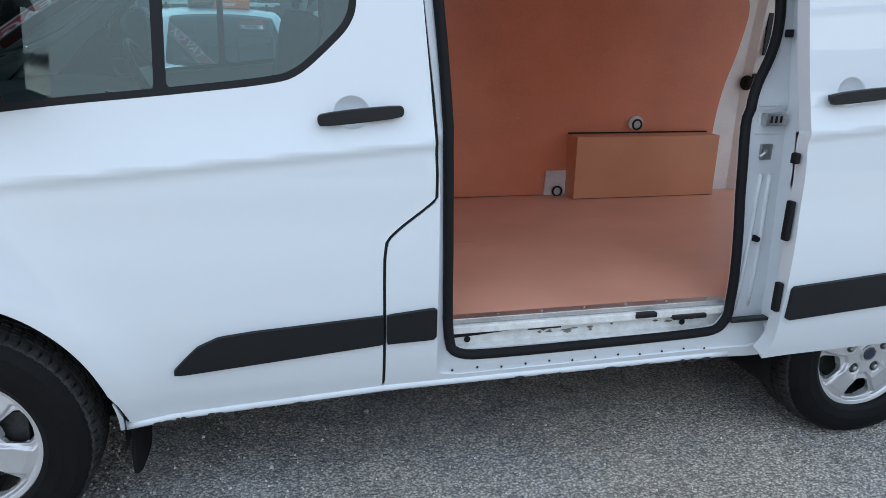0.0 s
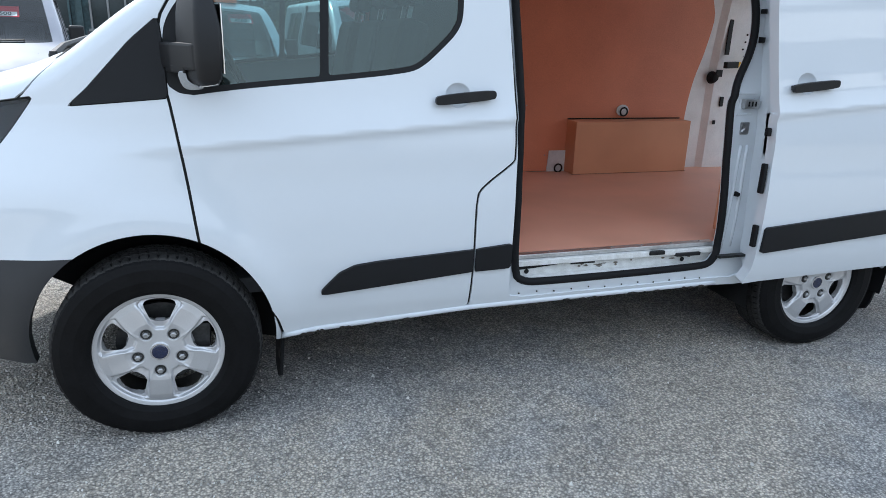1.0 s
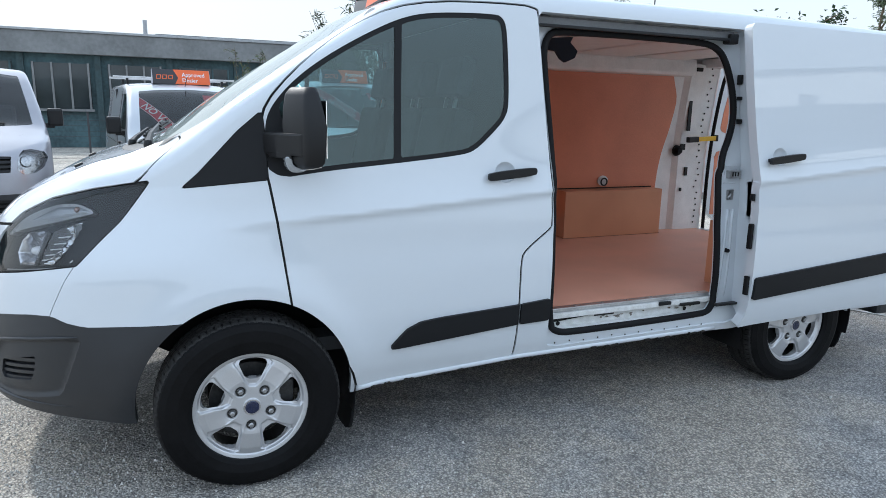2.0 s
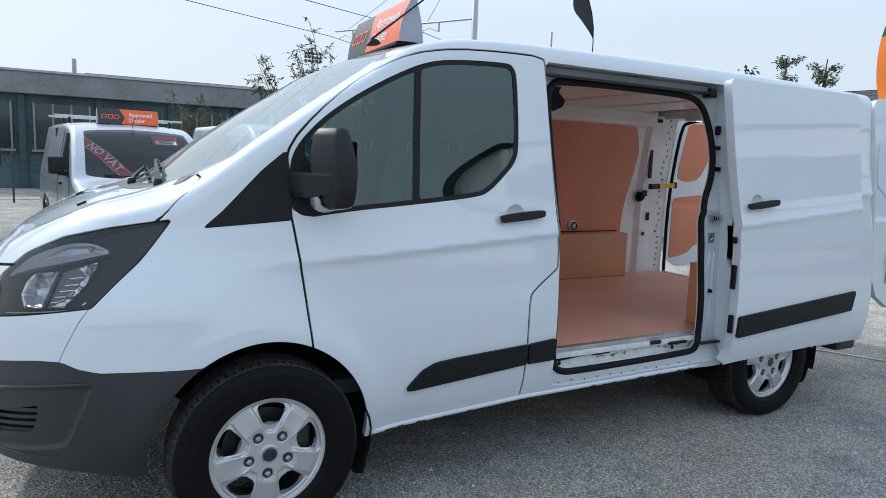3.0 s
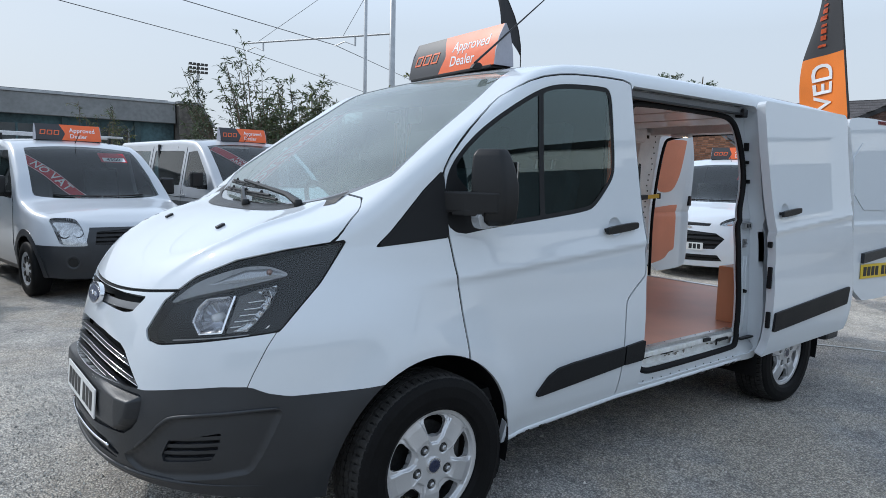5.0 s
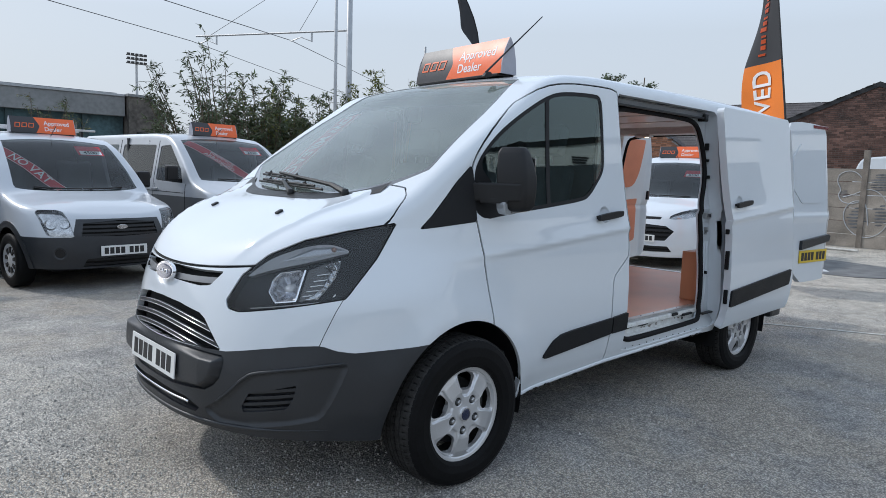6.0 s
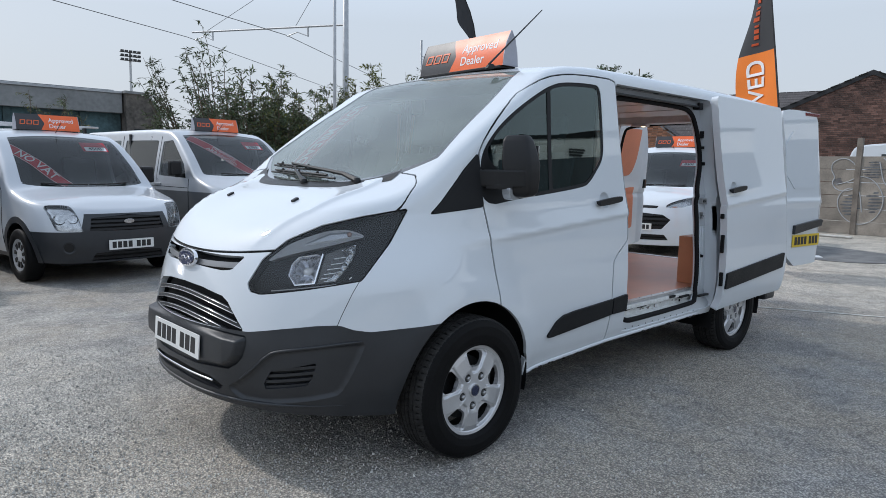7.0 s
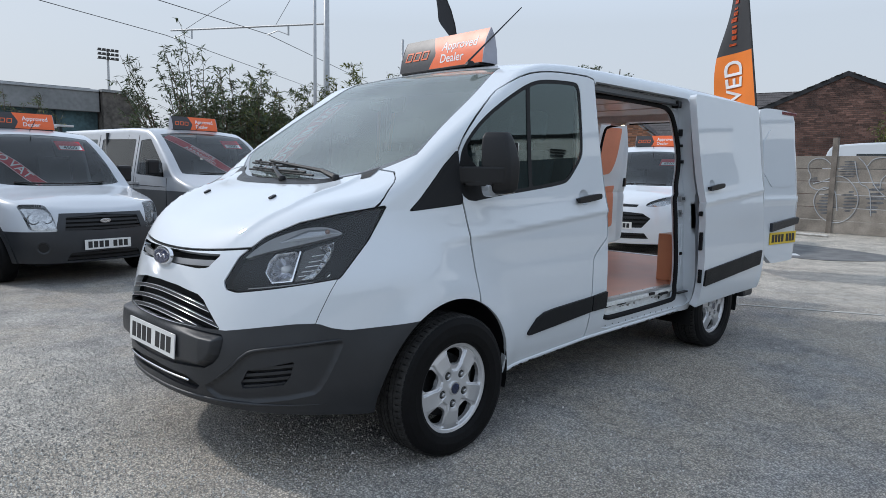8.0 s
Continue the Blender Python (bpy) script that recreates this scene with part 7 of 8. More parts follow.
def banner(parent, form, p0, p1, height, lines, size, label="red banner with white words behind the glass", depth=0.014):
    """A printed strip behind the glass, bent along it, from one place (x, y) to another."""
    d = Vector((p1[0] - p0[0], p1[1] - p0[1]))
    zs = [float(form.top(p[0])) for p in (p0, p1)]
    length = math.hypot(d.length, zs[1] - zs[0])
    slope = abs(zs[1] - zs[0]) / max(abs(d.x), 1e-3)
    stretch = math.sqrt(1 + slope * slope)
    e = Vector((d.x * stretch, d.y)).normalized()
    f = Vector((-e.y, e.x))
    if f.x < 0:
        f = -f

    def place(u, v, lift):
        """u along the strip, v across it, both in metres of the glass."""
        x, y = p0[0] + (e.x * u + f.x * v) / stretch, p0[1] + e.y * u + f.y * v
        a = abs(y - form.yc)
        z = float(form.top(x)) - float(np.interp(x, *form.crown)) * (a / (form.yc * 0.85)) ** 2.2
        n = Vector((-slope, 0, 1)).normalized()
        return Vector((x, y, z)) - n * (depth - lift)

    bm = bmesh.new()
    g = [[bm.verts.new(place(length * i / 16, height * (j / 4 - 0.5), 0)) for j in range(5)] for i in range(17)]
    for i in range(16):
        for j in range(4):
            bm.faces.new((g[i][j], g[i + 1][j], g[i + 1][j + 1], g[i][j + 1]))
    b = part("windscreen_banner", bm, RED, parent, label)
    edge = bmesh.new()
    for v in (-0.45, 0.45):
        tube([place(length * i / 16, height * v, 0.001) for i in range(17)], 0.0035, 4, edge)
    part("banner_edge", edge, SIGNWHITE, b)
    for k, word in enumerate(lines):
        t = text_bm(word, size, 0.0006, "CENTER", 0.0012)
        off = (len(lines) - 1) / 2 - k
        for w in t.verts:
            w.co = place(length / 2 + w.co.x, w.co.y + off * size * 0.95 , 0.003 + w.co.z)
        part("lettering", t, SIGNWHITE, b)
    return b


def price_card(parent, m, price):
    c = part("price_card", moved(boxed(-0.16, -0.10, -0.001, 0.16, 0.10, 0.001), m), RED, parent, "red price card behind the glass")
    part("price_strip", moved(boxed(-0.13, -0.085, 0.0015, 0.14, -0.005, 0.0025), m), SIGNWHITE, c)
    part("price", moved(text_bm(price, 0.085, 0.0006, "CENTER", 0.001), m @ pose(0.0, -0.045, 0.0035)), INK, c, "price in dark figures")


SMALL = Form(
    yc=0.90,
    width=spl([0.1, 0.25, 0.4, 0.6, 0.85, 1.05, 1.3, 1.7, 1.9], [0.78, 0.84, 0.87, 0.89, 0.885, 0.875, 0.83, 0.755, 0.72]),
    front=spl([0.1, 0.25, 0.45, 0.6, 0.75, 0.95], [-0.74, -0.80, -0.83, -0.82, -0.78, -0.68]),
    top=spl([-0.9, -0.75, -0.5, 0.0, 0.20, 0.55, 0.95, 1.2, 1.8, 3.4], [0.74, 0.82, 0.93, 1.04, 1.09, 1.40, 1.68, 1.76, 1.80, 1.79]),
    crown=([-1, 0, 0.3, 1.0, 1.5], [0.05, 0.05, 0.04, 0.04, 0.04]), reach=0.70, power=2.6, back=3.45, floor=0.2, edge=0.06, tail=0.02)
SMALL_SPEC = dict(
    arch=0.07, mid_z=0.795, fog=(0.63, 0.43),
    screen=((0.13, 0.98), (0.74, 0.62)), screen_z=1.0,
    windows=[[(0.52, 1.06), (1.38, 1.08), (1.38, 1.62), (1.02, 1.62), (0.62, 1.22)]],
    lamps=[[(0.495, 0.600), (0.56, 0.602), (0.70, 0.614), (0.725, 0.630), (0.75, 0.74), (0.775, 0.865), (0.75, 0.888), (0.60, 0.888), (0.555, 0.875), (0.53, 0.80)]],
    grilles=[([(-0.02, 0.60), (0.43, 0.61), (0.40, 0.75), (-0.02, 0.78)], 4), ([(-0.02, 0.27), (0.42, 0.27), (0.38, 0.36), (-0.02, 0.37)], 2)],
    bumper_x=0.30, bumper_z=0.60, skirt_z=0.30, low_mat=PLASTIC, low_label="dark grey bumper", lines=[(0.45, 0.40, 0.45, 1.02), (1.45, 0.35, 1.45, 1.66), (0.45, 1.02, 0.62, 1.22), (1.6, 0.95, 3.3, 0.99)], mirror=(0.62, 1.08), handle=BLACK)


def at_pose(rx, ry, turn, local):
    """The pose that turns a van by that angle and lays its own point (x, y) on a place of the yard."""
    m = pose(0, 0, 0, 0, 0, turn)
    off = m @ Vector((local[0], local[1], 0))
    return Matrix.Translation((rx - off.x, ry - off.y, GZ)) @ m


SMALL_AT = at_pose(0.40, 5.93, 98, (-0.83, 0.90))
small_van = parked_van("small white delivery van with dark bumper and a red banner", SMALL_AT, PALEWHITE, SMALL, dict(sill=0.25, axle=2.66, r=0.305, plate_z=0.445, badge_z=0.705), SMALL_SPEC)
banner(small_van, SMALL, (0.80, 0.90 + 0.70), (0.22, 0.90 + 0.22), 0.15, ["NO VAT"], 0.15)
price_card(small_van, on_screen(SMALL, 0.78, -0.34), "4500")
part("roof_rack_bar", boxed(2.30, 0.05, 1.85, 2.35, 1.75, 1.88, 0.006), ALU, small_van, "aluminium roof rack bar")
part("roof_rack_bar", boxed(1.75, 0.05, 1.85, 1.80, 1.75, 1.88, 0.006), ALU, small_van, "aluminium roof rack bar")
for x in (1.775, 2.325):
    for y in (0.22, 1.55):
        part("rack_foot", boxed(x - 0.02, y, 1.74, x + 0.02, y + 0.03, 1.86), BLACK, small_van)

BUS = Form(
    yc=0.95,
    width=spl([0.1, 0.25, 0.45, 0.7, 0.95, 1.15, 1.35, 1.8, 2.0], [0.82, 0.88, 0.92, 0.94, 0.94, 0.925, 0.89, 0.80, 0.76]),
    front=spl([0.1, 0.25, 0.45, 0.65, 0.85, 1.0], [-0.80, -0.87, -0.90, -0.89, -0.85, -0.76]),
    top=spl([-1.0, -0.8, -0.5, -0.15, 0.05, 0.45, 0.82, 1.05, 1.6, 3.9], [0.80, 0.92, 1.06, 1.17, 1.24, 1.56, 1.82, 1.90, 1.93, 1.92]),
    crown=([-1, 0, 0.3, 1.0, 1.5], [0.05, 0.05, 0.04, 0.04, 0.04]), reach=0.75, power=2.7, back=3.98, floor=0.2, edge=0.06, tail=0.02)
BUS_SPEC = dict(
    screen=((-0.06, 0.86), (0.80, 0.68)), screen_z=1.1,
    windows=[[(0.34, 1.16), (1.14, 1.19), (1.14, 1.70), (0.86, 1.72), (0.44, 1.36)], [(1.28, 1.20), (2.38, 1.22), (2.36, 1.73), (1.28, 1.72)], [(2.56, 1.22), (3.55, 1.23), (3.50, 1.73), (2.54, 1.73)]],
    lamps=[[(0.56, 0.70), (0.80, 0.72), (0.90, 0.92), (0.66, 0.98), (0.58, 0.90)]],
    grilles=[([(-0.02, 0.72), (0.50, 0.73), (0.52, 0.90), (-0.02, 0.92)], 4), ([(-0.02, 0.30), (0.55, 0.30), (0.50, 0.44), (-0.02, 0.45)], 3)],
    bumper_x=0.34, bumper_z=0.50, skirt_z=0.58, low_mat=PLASTIC, low_label="dark lower body", lines=[(0.26, 0.62, 0.26, 1.15), (1.20, 0.40, 1.20, 1.78), (2.46, 0.40, 2.46, 1.80), (0.3, 1.02, 3.6, 1.05)], mirror=(0.40, 1.17), handle=SILVER_PAINT)
SILVER_SPEC = dict(BUS_SPEC, bumper_x=-0.35, skirt_z=0.97, low_mat=mat("dark_silver_lower_paint", (0.11, 0.115, 0.12), 0.35, metal=0.4, vary=0.05, coat=0.7), low_label="darker grey lower body")
BUS_AT = at_pose(2.58, 8.30, 97, (0.95, 0.95))
bus = parked_van("silver grey crew van with a red finance banner", BUS_AT, mat("pale_silver_paint", (0.50, 0.51, 0.53), 0.3, metal=0.35, vary=0.03, fine=300, coat=0.9), BUS, dict(sill=0.25, axle=3.0, r=0.33, plate_z=0.52, badge_z=0.82), SILVER_SPEC)
banner(bus, BUS, (0.78, 0.95 + 0.62), (0.04, 0.95 - 0.10), 0.19, ["FINANCE", "ARRANGED"], 0.095)
price_card(bus, on_screen(BUS, 0.62, -0.40), "2350")
PALE_AT = at_pose(-1.42, 6.2, 100, (-0.60, 0.08))
pale = parked_van("pale silver van with a dark windscreen and a price on it", PALE_AT, mat("pale_grey_paint", (0.34, 0.34, 0.37), 0.3, metal=0.3, vary=0.03, coat=0.9), BUS, dict(sill=0.25, axle=3.0, r=0.33, plate_z=0.52, badge_z=0.82), BUS_SPEC)
price_card(pale, on_screen(BUS, 0.45, -0.30), "4500")

NEWER = Form(
    yc=0.92,
    width=spl([0.1, 0.25, 0.4, 0.6, 0.9, 1.1, 1.3, 1.7, 1.9], [0.80, 0.87, 0.90, 0.915, 0.91, 0.895, 0.85, 0.77, 0.74]),
    front=spl([0.1, 0.22, 0.40, 0.6, 0.8, 0.98], [-0.80, -0.87, -0.90, -0.885, -0.83, -0.70]),
    top=spl([-1.0, -0.8, -0.45, 0.0, 0.15, 0.55, 1.0, 1.25, 1.9, 3.4], [0.78, 0.88, 1.02, 1.13, 1.18, 1.45, 1.74, 1.84, 1.89, 1.87]),
    crown=([-1, 0, 0.3, 1.0, 1.5], [0.06, 0.06, 0.04, 0.04, 0.04]), reach=0.80, power=2.2, back=3.5, floor=0.18, edge=0.06, tail=0.02)
NEWER_SPEC = dict(
    screen=((0.02, 1.02), (0.78, 0.64)), screen_z=1.1,
    windows=[[(0.50, 1.14), (1.42, 1.17), (1.40, 1.66), (1.05, 1.66), (0.62, 1.28)]],
    lamps=[[(0.42, 0.80), (0.74, 0.83), (0.90, 0.98), (0.84, 1.00), (0.62, 0.95), (0.44, 0.87)]],
    grilles=[([(-0.02, 0.46), (0.40, 0.47), (0.52, 0.62), (0.40, 0.70), (-0.02, 0.73)], 4), ([(-0.02, 0.80), (0.30, 0.80), (0.32, 0.84), (-0.02, 0.85)], 1), ([(-0.02, 0.28), (0.50, 0.29), (0.44, 0.38), (-0.02, 0.38)], 2)],
    bumper_x=-2.0, bumper_z=0.30, skirt_z=0.20, low_mat=PLASTIC, low_label="dark lower lip", lines=[(0.42, 0.40, 0.42, 1.10), (1.48, 0.35, 1.48, 1.70)], mirror=(0.58, 1.13), handle=WHITE)
NEWER_AT = at_pose(7.50, 3.62, 13, (-0.90, 0.92))
newer = parked_van("clean white small van with large dark grille, parked behind", NEWER_AT, WHITE, NEWER, dict(sill=0.20, axle=2.66, r=0.315, plate_z=0.50, badge_z=0.775), NEWER_SPEC)
price_card(newer, on_screen(NEWER, 0.72, -0.40), "8500")

for at, form, x, word in ((SMALL_AT, SMALL, 1.30, "white delivery van"), (BUS_AT, BUS, 0.98, "silver crew van"), (NEWER_AT, NEWER, 1.28, "white small van")):
    s = copy_thing(sign0, at @ pose(x, form.yc, float(form.top(x)) + 0.004, 0, 0, 0))
    tagged(s, "orange and dark grey dealer sign on the " + word)
# the low mileage banner and the papers behind the big van's screen
banner(van, VAN, (0.40, 1.52), (-0.20, 1.33), 0.19, ["LOW MILEAGE"], 0.125, "red low mileage banner inside the windscreen", 0.02)


# ---- buildings and fences ----
BRICK = mat("old_brown_brick", (0.165, 0.092, 0.072), 0.85, vary=0.3, scale=1.2, fine=18, rand=0.25)
BRICK2 = mat("orange_brick", (0.36, 0.17, 0.10), 0.85, vary=0.2, scale=2, fine=20, rand=0.2)
MORTAR = mat("grey_mortar", (0.20, 0.185, 0.17), 0.95, vary=0.2)
SLATE = mat("grey_slate", (0.14, 0.142, 0.145), 0.7, vary=0.2, scale=2, fine=25, rand=0.25)
TILE = mat("dark_roof_tile", (0.075, 0.068, 0.068), 0.8, vary=0.2, scale=3, rand=0.2)
CONC = mat("weathered_concrete", (0.27, 0.24, 0.205), 0.9, vary=0.22, scale=2.5, fine=60, bump=0.002, rand=0.15)
FASCIA = mat("grey_flat_roof_fascia", (0.23, 0.235, 0.235), 0.8, vary=0.15, scale=0.8, fine=8)
TEAL = mat("faded_teal_cladding", (0.055, 0.10, 0.11), 0.7, vary=0.35, scale=0.8, fine=9)
WINDOWDARK = mat("dark_window_glass", (0.035, 0.045, 0.05), 0.12, vary=0.3, scale=0.7, coat=0.5)
CLAD = mat("white_profiled_cladding", (0.88, 0.88, 0.85), 0.55, vary=0.05, scale=1.0)
PALEPAINT = mat("graffiti_white_paint", (0.40, 0.41, 0.42), 0.7, vary=0.15, fine=30)
DARKPAINT = mat("graffiti_dark_paint", (0.13, 0.135, 0.145), 0.8, vary=0.3, fine=20)
GALV = mat("galvanised_steel", (0.42, 0.43, 0.44), 0.5, metal=0.6, vary=0.1)
WIRE = mat("dark_wire", (0.05, 0.05, 0.055), 0.6, vary=0.1)
FLAGB = mat("black_flag_cloth", (0.035, 0.036, 0.04), 0.8, vary=0.1, scale=2)
FLAGO = mat("orange_flag_cloth", (0.78, 0.20, 0.02), 0.75, vary=0.06, scale=2)
BARK = mat("shrub_stem_bark", (0.12, 0.09, 0.06), 0.9, vary=0.3)


def leaf_material(name, color):
    m = mat(name, color, 0.55, vary=0.25, scale=1.5, fine=8)
    n, l = m.node_tree.nodes, m.node_tree.links
    p = n["Principled BSDF"]
    src = p.inputs["Base Color"].links[0].from_socket
    geo, hsv, rng = n.new("ShaderNodeNewGeometry"), n.new("ShaderNodeHueSaturation"), n.new("ShaderNodeMapRange")
    rng.inputs[3].default_value, rng.inputs[4].default_value = 0.55, 1.6
    l.new(geo.outputs["Random Per Island"], rng.inputs[0])
    l.new(rng.outputs[0], hsv.inputs["Value"])
    l.new(src, hsv.inputs["Color"])
    l.new(hsv.outputs[0], p.inputs["Base Color"])
    tr = n.new("ShaderNodeBsdfTranslucent")
    mix = n.new("ShaderNodeMixShader")
    mix.inputs[0].default_value = 0.3
    l.new(hsv.outputs[0], tr.inputs[0])
    out = n["Material Output"]
    l.new(p.outputs[0], mix.inputs[1])
    l.new(tr.outputs[0], mix.inputs[2])
    l.new(mix.outputs[0], out.inputs[0])
    return m


LEAF = leaf_material("grey_green_leaf", (0.075, 0.098, 0.050))
LEAF2 = leaf_material("yellow_green_leaf", (0.13, 0.14, 0.035))
LEAF4 = leaf_material("hazy_green_leaf", (0.13, 0.165, 0.105))
LEAF3 = leaf_material("dark_ivy_leaf", (0.030, 0.055, 0.022))


def low_building():
    b = thing("low_building", "long flat roofed building with grey fascia and teal wall", "building")
    part("wall", boxed(-30, 24.2, 0, 6.2, 34, 3.2), TEAL, b, "faded teal panel wall")
    part("fascia", boxed(-30.4, 23.9, 3.15, 6.19, 34.3, 3.85, 0.02), FASCIA, b, "deep grey concrete fascia")
    part("roof_edge", boxed(-30.5, 23.85, 3.85, 6.18, 34.4, 3.93, 0.01), GALV, b, "thin metal roof edge")
    part("raised_roof", boxed(-0.1, 24.5, 3.93, 6.1, 33, 4.02, 0.01), FASCIA, b, "low upper roof step")
    part("vent_pipe", lathe([(0.0, 0.55), (0.07, 0.55), (0.07, 0.0)], 12, "z", centre=(-0.42, 24.4, 3.9)), GALV, b, "short vent pipe")
    for k in range(14):
        x = -27 + 2.3 * k
        w = part("window", boxed(x, 24.12, 1.35, x + 1.75, 24.19, 2.85), WINDOWDARK, b, "dark window band")
        for j in range(4):
            part("mullion", boxed(x + 0.55 * j + 0.02, 24.06, 1.33, x + 0.55 * j + 0.08, 24.115, 2.87), FASCIA if k % 3 else TEAL, w)
        part("sill", boxed(x - 0.05, 24.02, 1.25, x + 1.80, 24.195, 1.33), FASCIA, w)
        part("pilaster", boxed(x + 1.9, 24.05, 0, x + 2.1, 24.198, 3.15), mat_pil, b)
    return b


mat_pil = mat("dark_teal_pilaster", (0.045, 0.075, 0.08), 0.8, vary=0.2)
low_building()
ENDSTONE = mat("weathered_grey_stone", (0.135, 0.12, 0.105), 0.9, vary=0.35, scale=1.4, fine=9)
end = thing("brick_end_block", "grey weathered end block beside the flat roof", "building")
part("wall", prism([(6.25, 0), (7.65, 0), (7.62, 2.3), (7.50, 3.05), (6.98, 3.84), (6.25, 3.86)], 23.7, 31, "y"), ENDSTONE, end, "weathered grey wall with a sloping end")
part("coping", prism([(6.2, 3.86), (6.99, 3.84), (7.50, 3.06), (7.56, 3.10), (7.02, 3.93), (6.2, 3.95)], 23.6, 31.1, "y"), FASCIA, end)
part("window", boxed(6.5, 23.65, 1.6, 7.2, 23.69, 2.6), WINDOWDARK, end)

# brick gable behind the fence
gab = thing("brick_gable_house", "brown brick gable building with a slate roof", "building")
G0 = Matrix.Translation((26, 5.3, 0)) @ pose(0, 0, 0, 0, 0, 14)


def gable_wall(parent, width, eave, ridge, m, material, course=0.075):
    """A gable of real bricks over a mortar core: courses joined in one mesh, each brick its own box face."""
    core = prism([(-width, 0), (width, 0), (width, eave), (0, ridge), (-width, eave)], 0.02, 0.30, "x")
    part("mortar_core", moved(core, m), MORTAR, parent, "grey mortar")
    rng = random.Random(3)
    vs, fs = [], []
    z, row = 0.0, 0
    while z < ridge:
        half = width if z < eave else width * (ridge - z) / (ridge - eave)
        y = -half + (0.11 if row % 2 else 0.0)
        while y < half - 0.06:
            w = 0.215
            y1 = min(y + w, half)
            dx = rng.uniform(-0.004, 0.006)
            a = len(vs)
            for x in (0.03, 0.0 + dx):
                vs += [(x, y, z), (x, y1, z), (x, y1, z + course - 0.012), (x, y, z + course - 0.012)]
            fs += [(a + 4, a + 7, a + 6, a + 5), (a, a + 4, a + 5, a + 1), (a + 1, a + 5, a + 6, a + 2), (a + 2, a + 6, a + 7, a + 3), (a + 3, a + 7, a + 4, a)]
            y += 0.225
        z += course
        row += 1
    me = bpy.data.meshes.new("brickwork")
    me.from_pydata([m @ Vector(v) for v in vs], [], fs)
    me.materials.append(material)
    ob = new("brickwork", me)
    ob.parent = parent
    return tagged(ob, "weathered brown bricks", kind="stuff")


def island_random(material, lo=0.55, hi=1.5):
    n, l = material.node_tree.nodes, material.node_tree.links
    p = n["Principled BSDF"]
    src = p.inputs["Base Color"].links[0].from_socket
    geo, hsv, rng = n.new("ShaderNodeNewGeometry"), n.new("ShaderNodeHueSaturation"), n.new("ShaderNodeMapRange")
    rng.inputs[3].default_value, rng.inputs[4].default_value = lo, hi
    l.new(geo.outputs["Random Per Island"], rng.inputs[0])
    l.new(rng.outputs[0], hsv.inputs["Value"])
    l.new(src, hsv.inputs["Color"])
    l.new(hsv.outputs[0], p.inputs["Base Color"])


for m_ in (BRICK, BRICK2):
    island_random(m_)
island_random(SLATE, 0.85, 1.15)
gable_wall(gab, 4.2, 3.35, 5.20, G0, BRICK)
part("side_wall", moved(boxed(0.31, 3.9, 0, 14, 4.2, 3.35), G0), BRICK, gab)


def slate_roof(parent, m, length, width, eave, ridge, side, material, step=0.22):
    slope = math.hypot(width, ridge - eave)
    vs, fs = [], []
    nrow, ncol = int(slope / step), int(length / 0.30)
    for i in range(nrow):
        for j in range(ncol):
            x0, x1 = -0.15 + j * 0.30 + (0.15 if i % 2 else 0), -0.15 + j * 0.30 + 0.29 + (0.15 if i % 2 else 0)
            a = len(vs)
            for t, lift in ((i / nrow, 0.022), ((i + 1.15) / nrow, 0.004)):
                y, z = side * (width + 0.15) * (1 - t), eave - 0.05 + (ridge - eave + 0.05) * t
                vs += [(x0, y, z + lift), (x1, y, z + lift)]
            vs += [(x0, vs[a][1], vs[a][2] - 0.02), (x1, vs[a + 1][1], vs[a + 1][2] - 0.02)]
            fs += [(a, a + 1, a + 3, a + 2), (a + 4, a + 5, a + 1, a)]
    me = bpy.data.meshes.new("slate_covering")
    me.from_pydata([m @ Vector(v) for v in vs], [], fs)
    me.materials.append(material)
    ob = new("slate_covering", me)
    ob.parent = parent
    tagged(ob, "overlapping roof slates", kind="stuff")
    under = prism([(0, ridge - 0.02), (side * (width + 0.14), eave - 0.09), (side * (width + 0.14), eave - 0.16), (0, ridge - 0.12)], 0.0, length, "x")
    part("roof_deck", moved(under, m), FASCIA, parent)


slate_roof(gab, G0, 14.0, 4.2, 3.35, 5.20, 1, SLATE)
slate_roof(gab, G0, 14.0, 4.2, 3.35, 5.20, -1, SLATE)
VERGE = mat("black_verge_paint", (0.02, 0.02, 0.022), 0.6, vary=0.2)
for sd in (1, -1):
    part("bargeboard", moved(prism([(0, 5.22), (sd * 4.4, 3.28), (sd * 4.4, 3.10), (0, 5.04)], -0.06, -0.01, "x"), G0), VERGE, gab, "dark bargeboard")

# tiled houses seen through the open rear doors
hs = thing("tiled_house", "orange brick house with a dark tiled roof", "house")
H0 = Matrix.Translation((24, 14.2, 0)) @ pose(0, 0, 0, 0, 0, 20)
gable_wall(hs, 2.6, 2.6, 4.6, H0, BRICK2)
slate_roof(hs, H0, 10, 2.6, 2.6, 4.6, -1, TILE)
slate_roof(hs, H0, 10, 2.6, 2.6, 4.6, 1, TILE)
hs2 = thing("long_tiled_house", "terrace with a dark tiled roof", "house")
H1 = Matrix.Translation((30, 16.5, 0)) @ pose(0, 0, 0, 0, 0, -78)
part("wall", moved(boxed(0, -3, 0, 14, 3, 3.0), H1), BRICK2, hs2, "orange brick wall")
slate_roof(hs2, H1, 14, 3.2, 3.0, 5.2, -1, TILE)
slate_roof(hs2, H1, 14, 3.2, 3.0, 5.2, 1, TILE)


POSTCONC = mat("stained_concrete_post", (0.19, 0.165, 0.14), 0.9, vary=0.25, scale=4, fine=60)


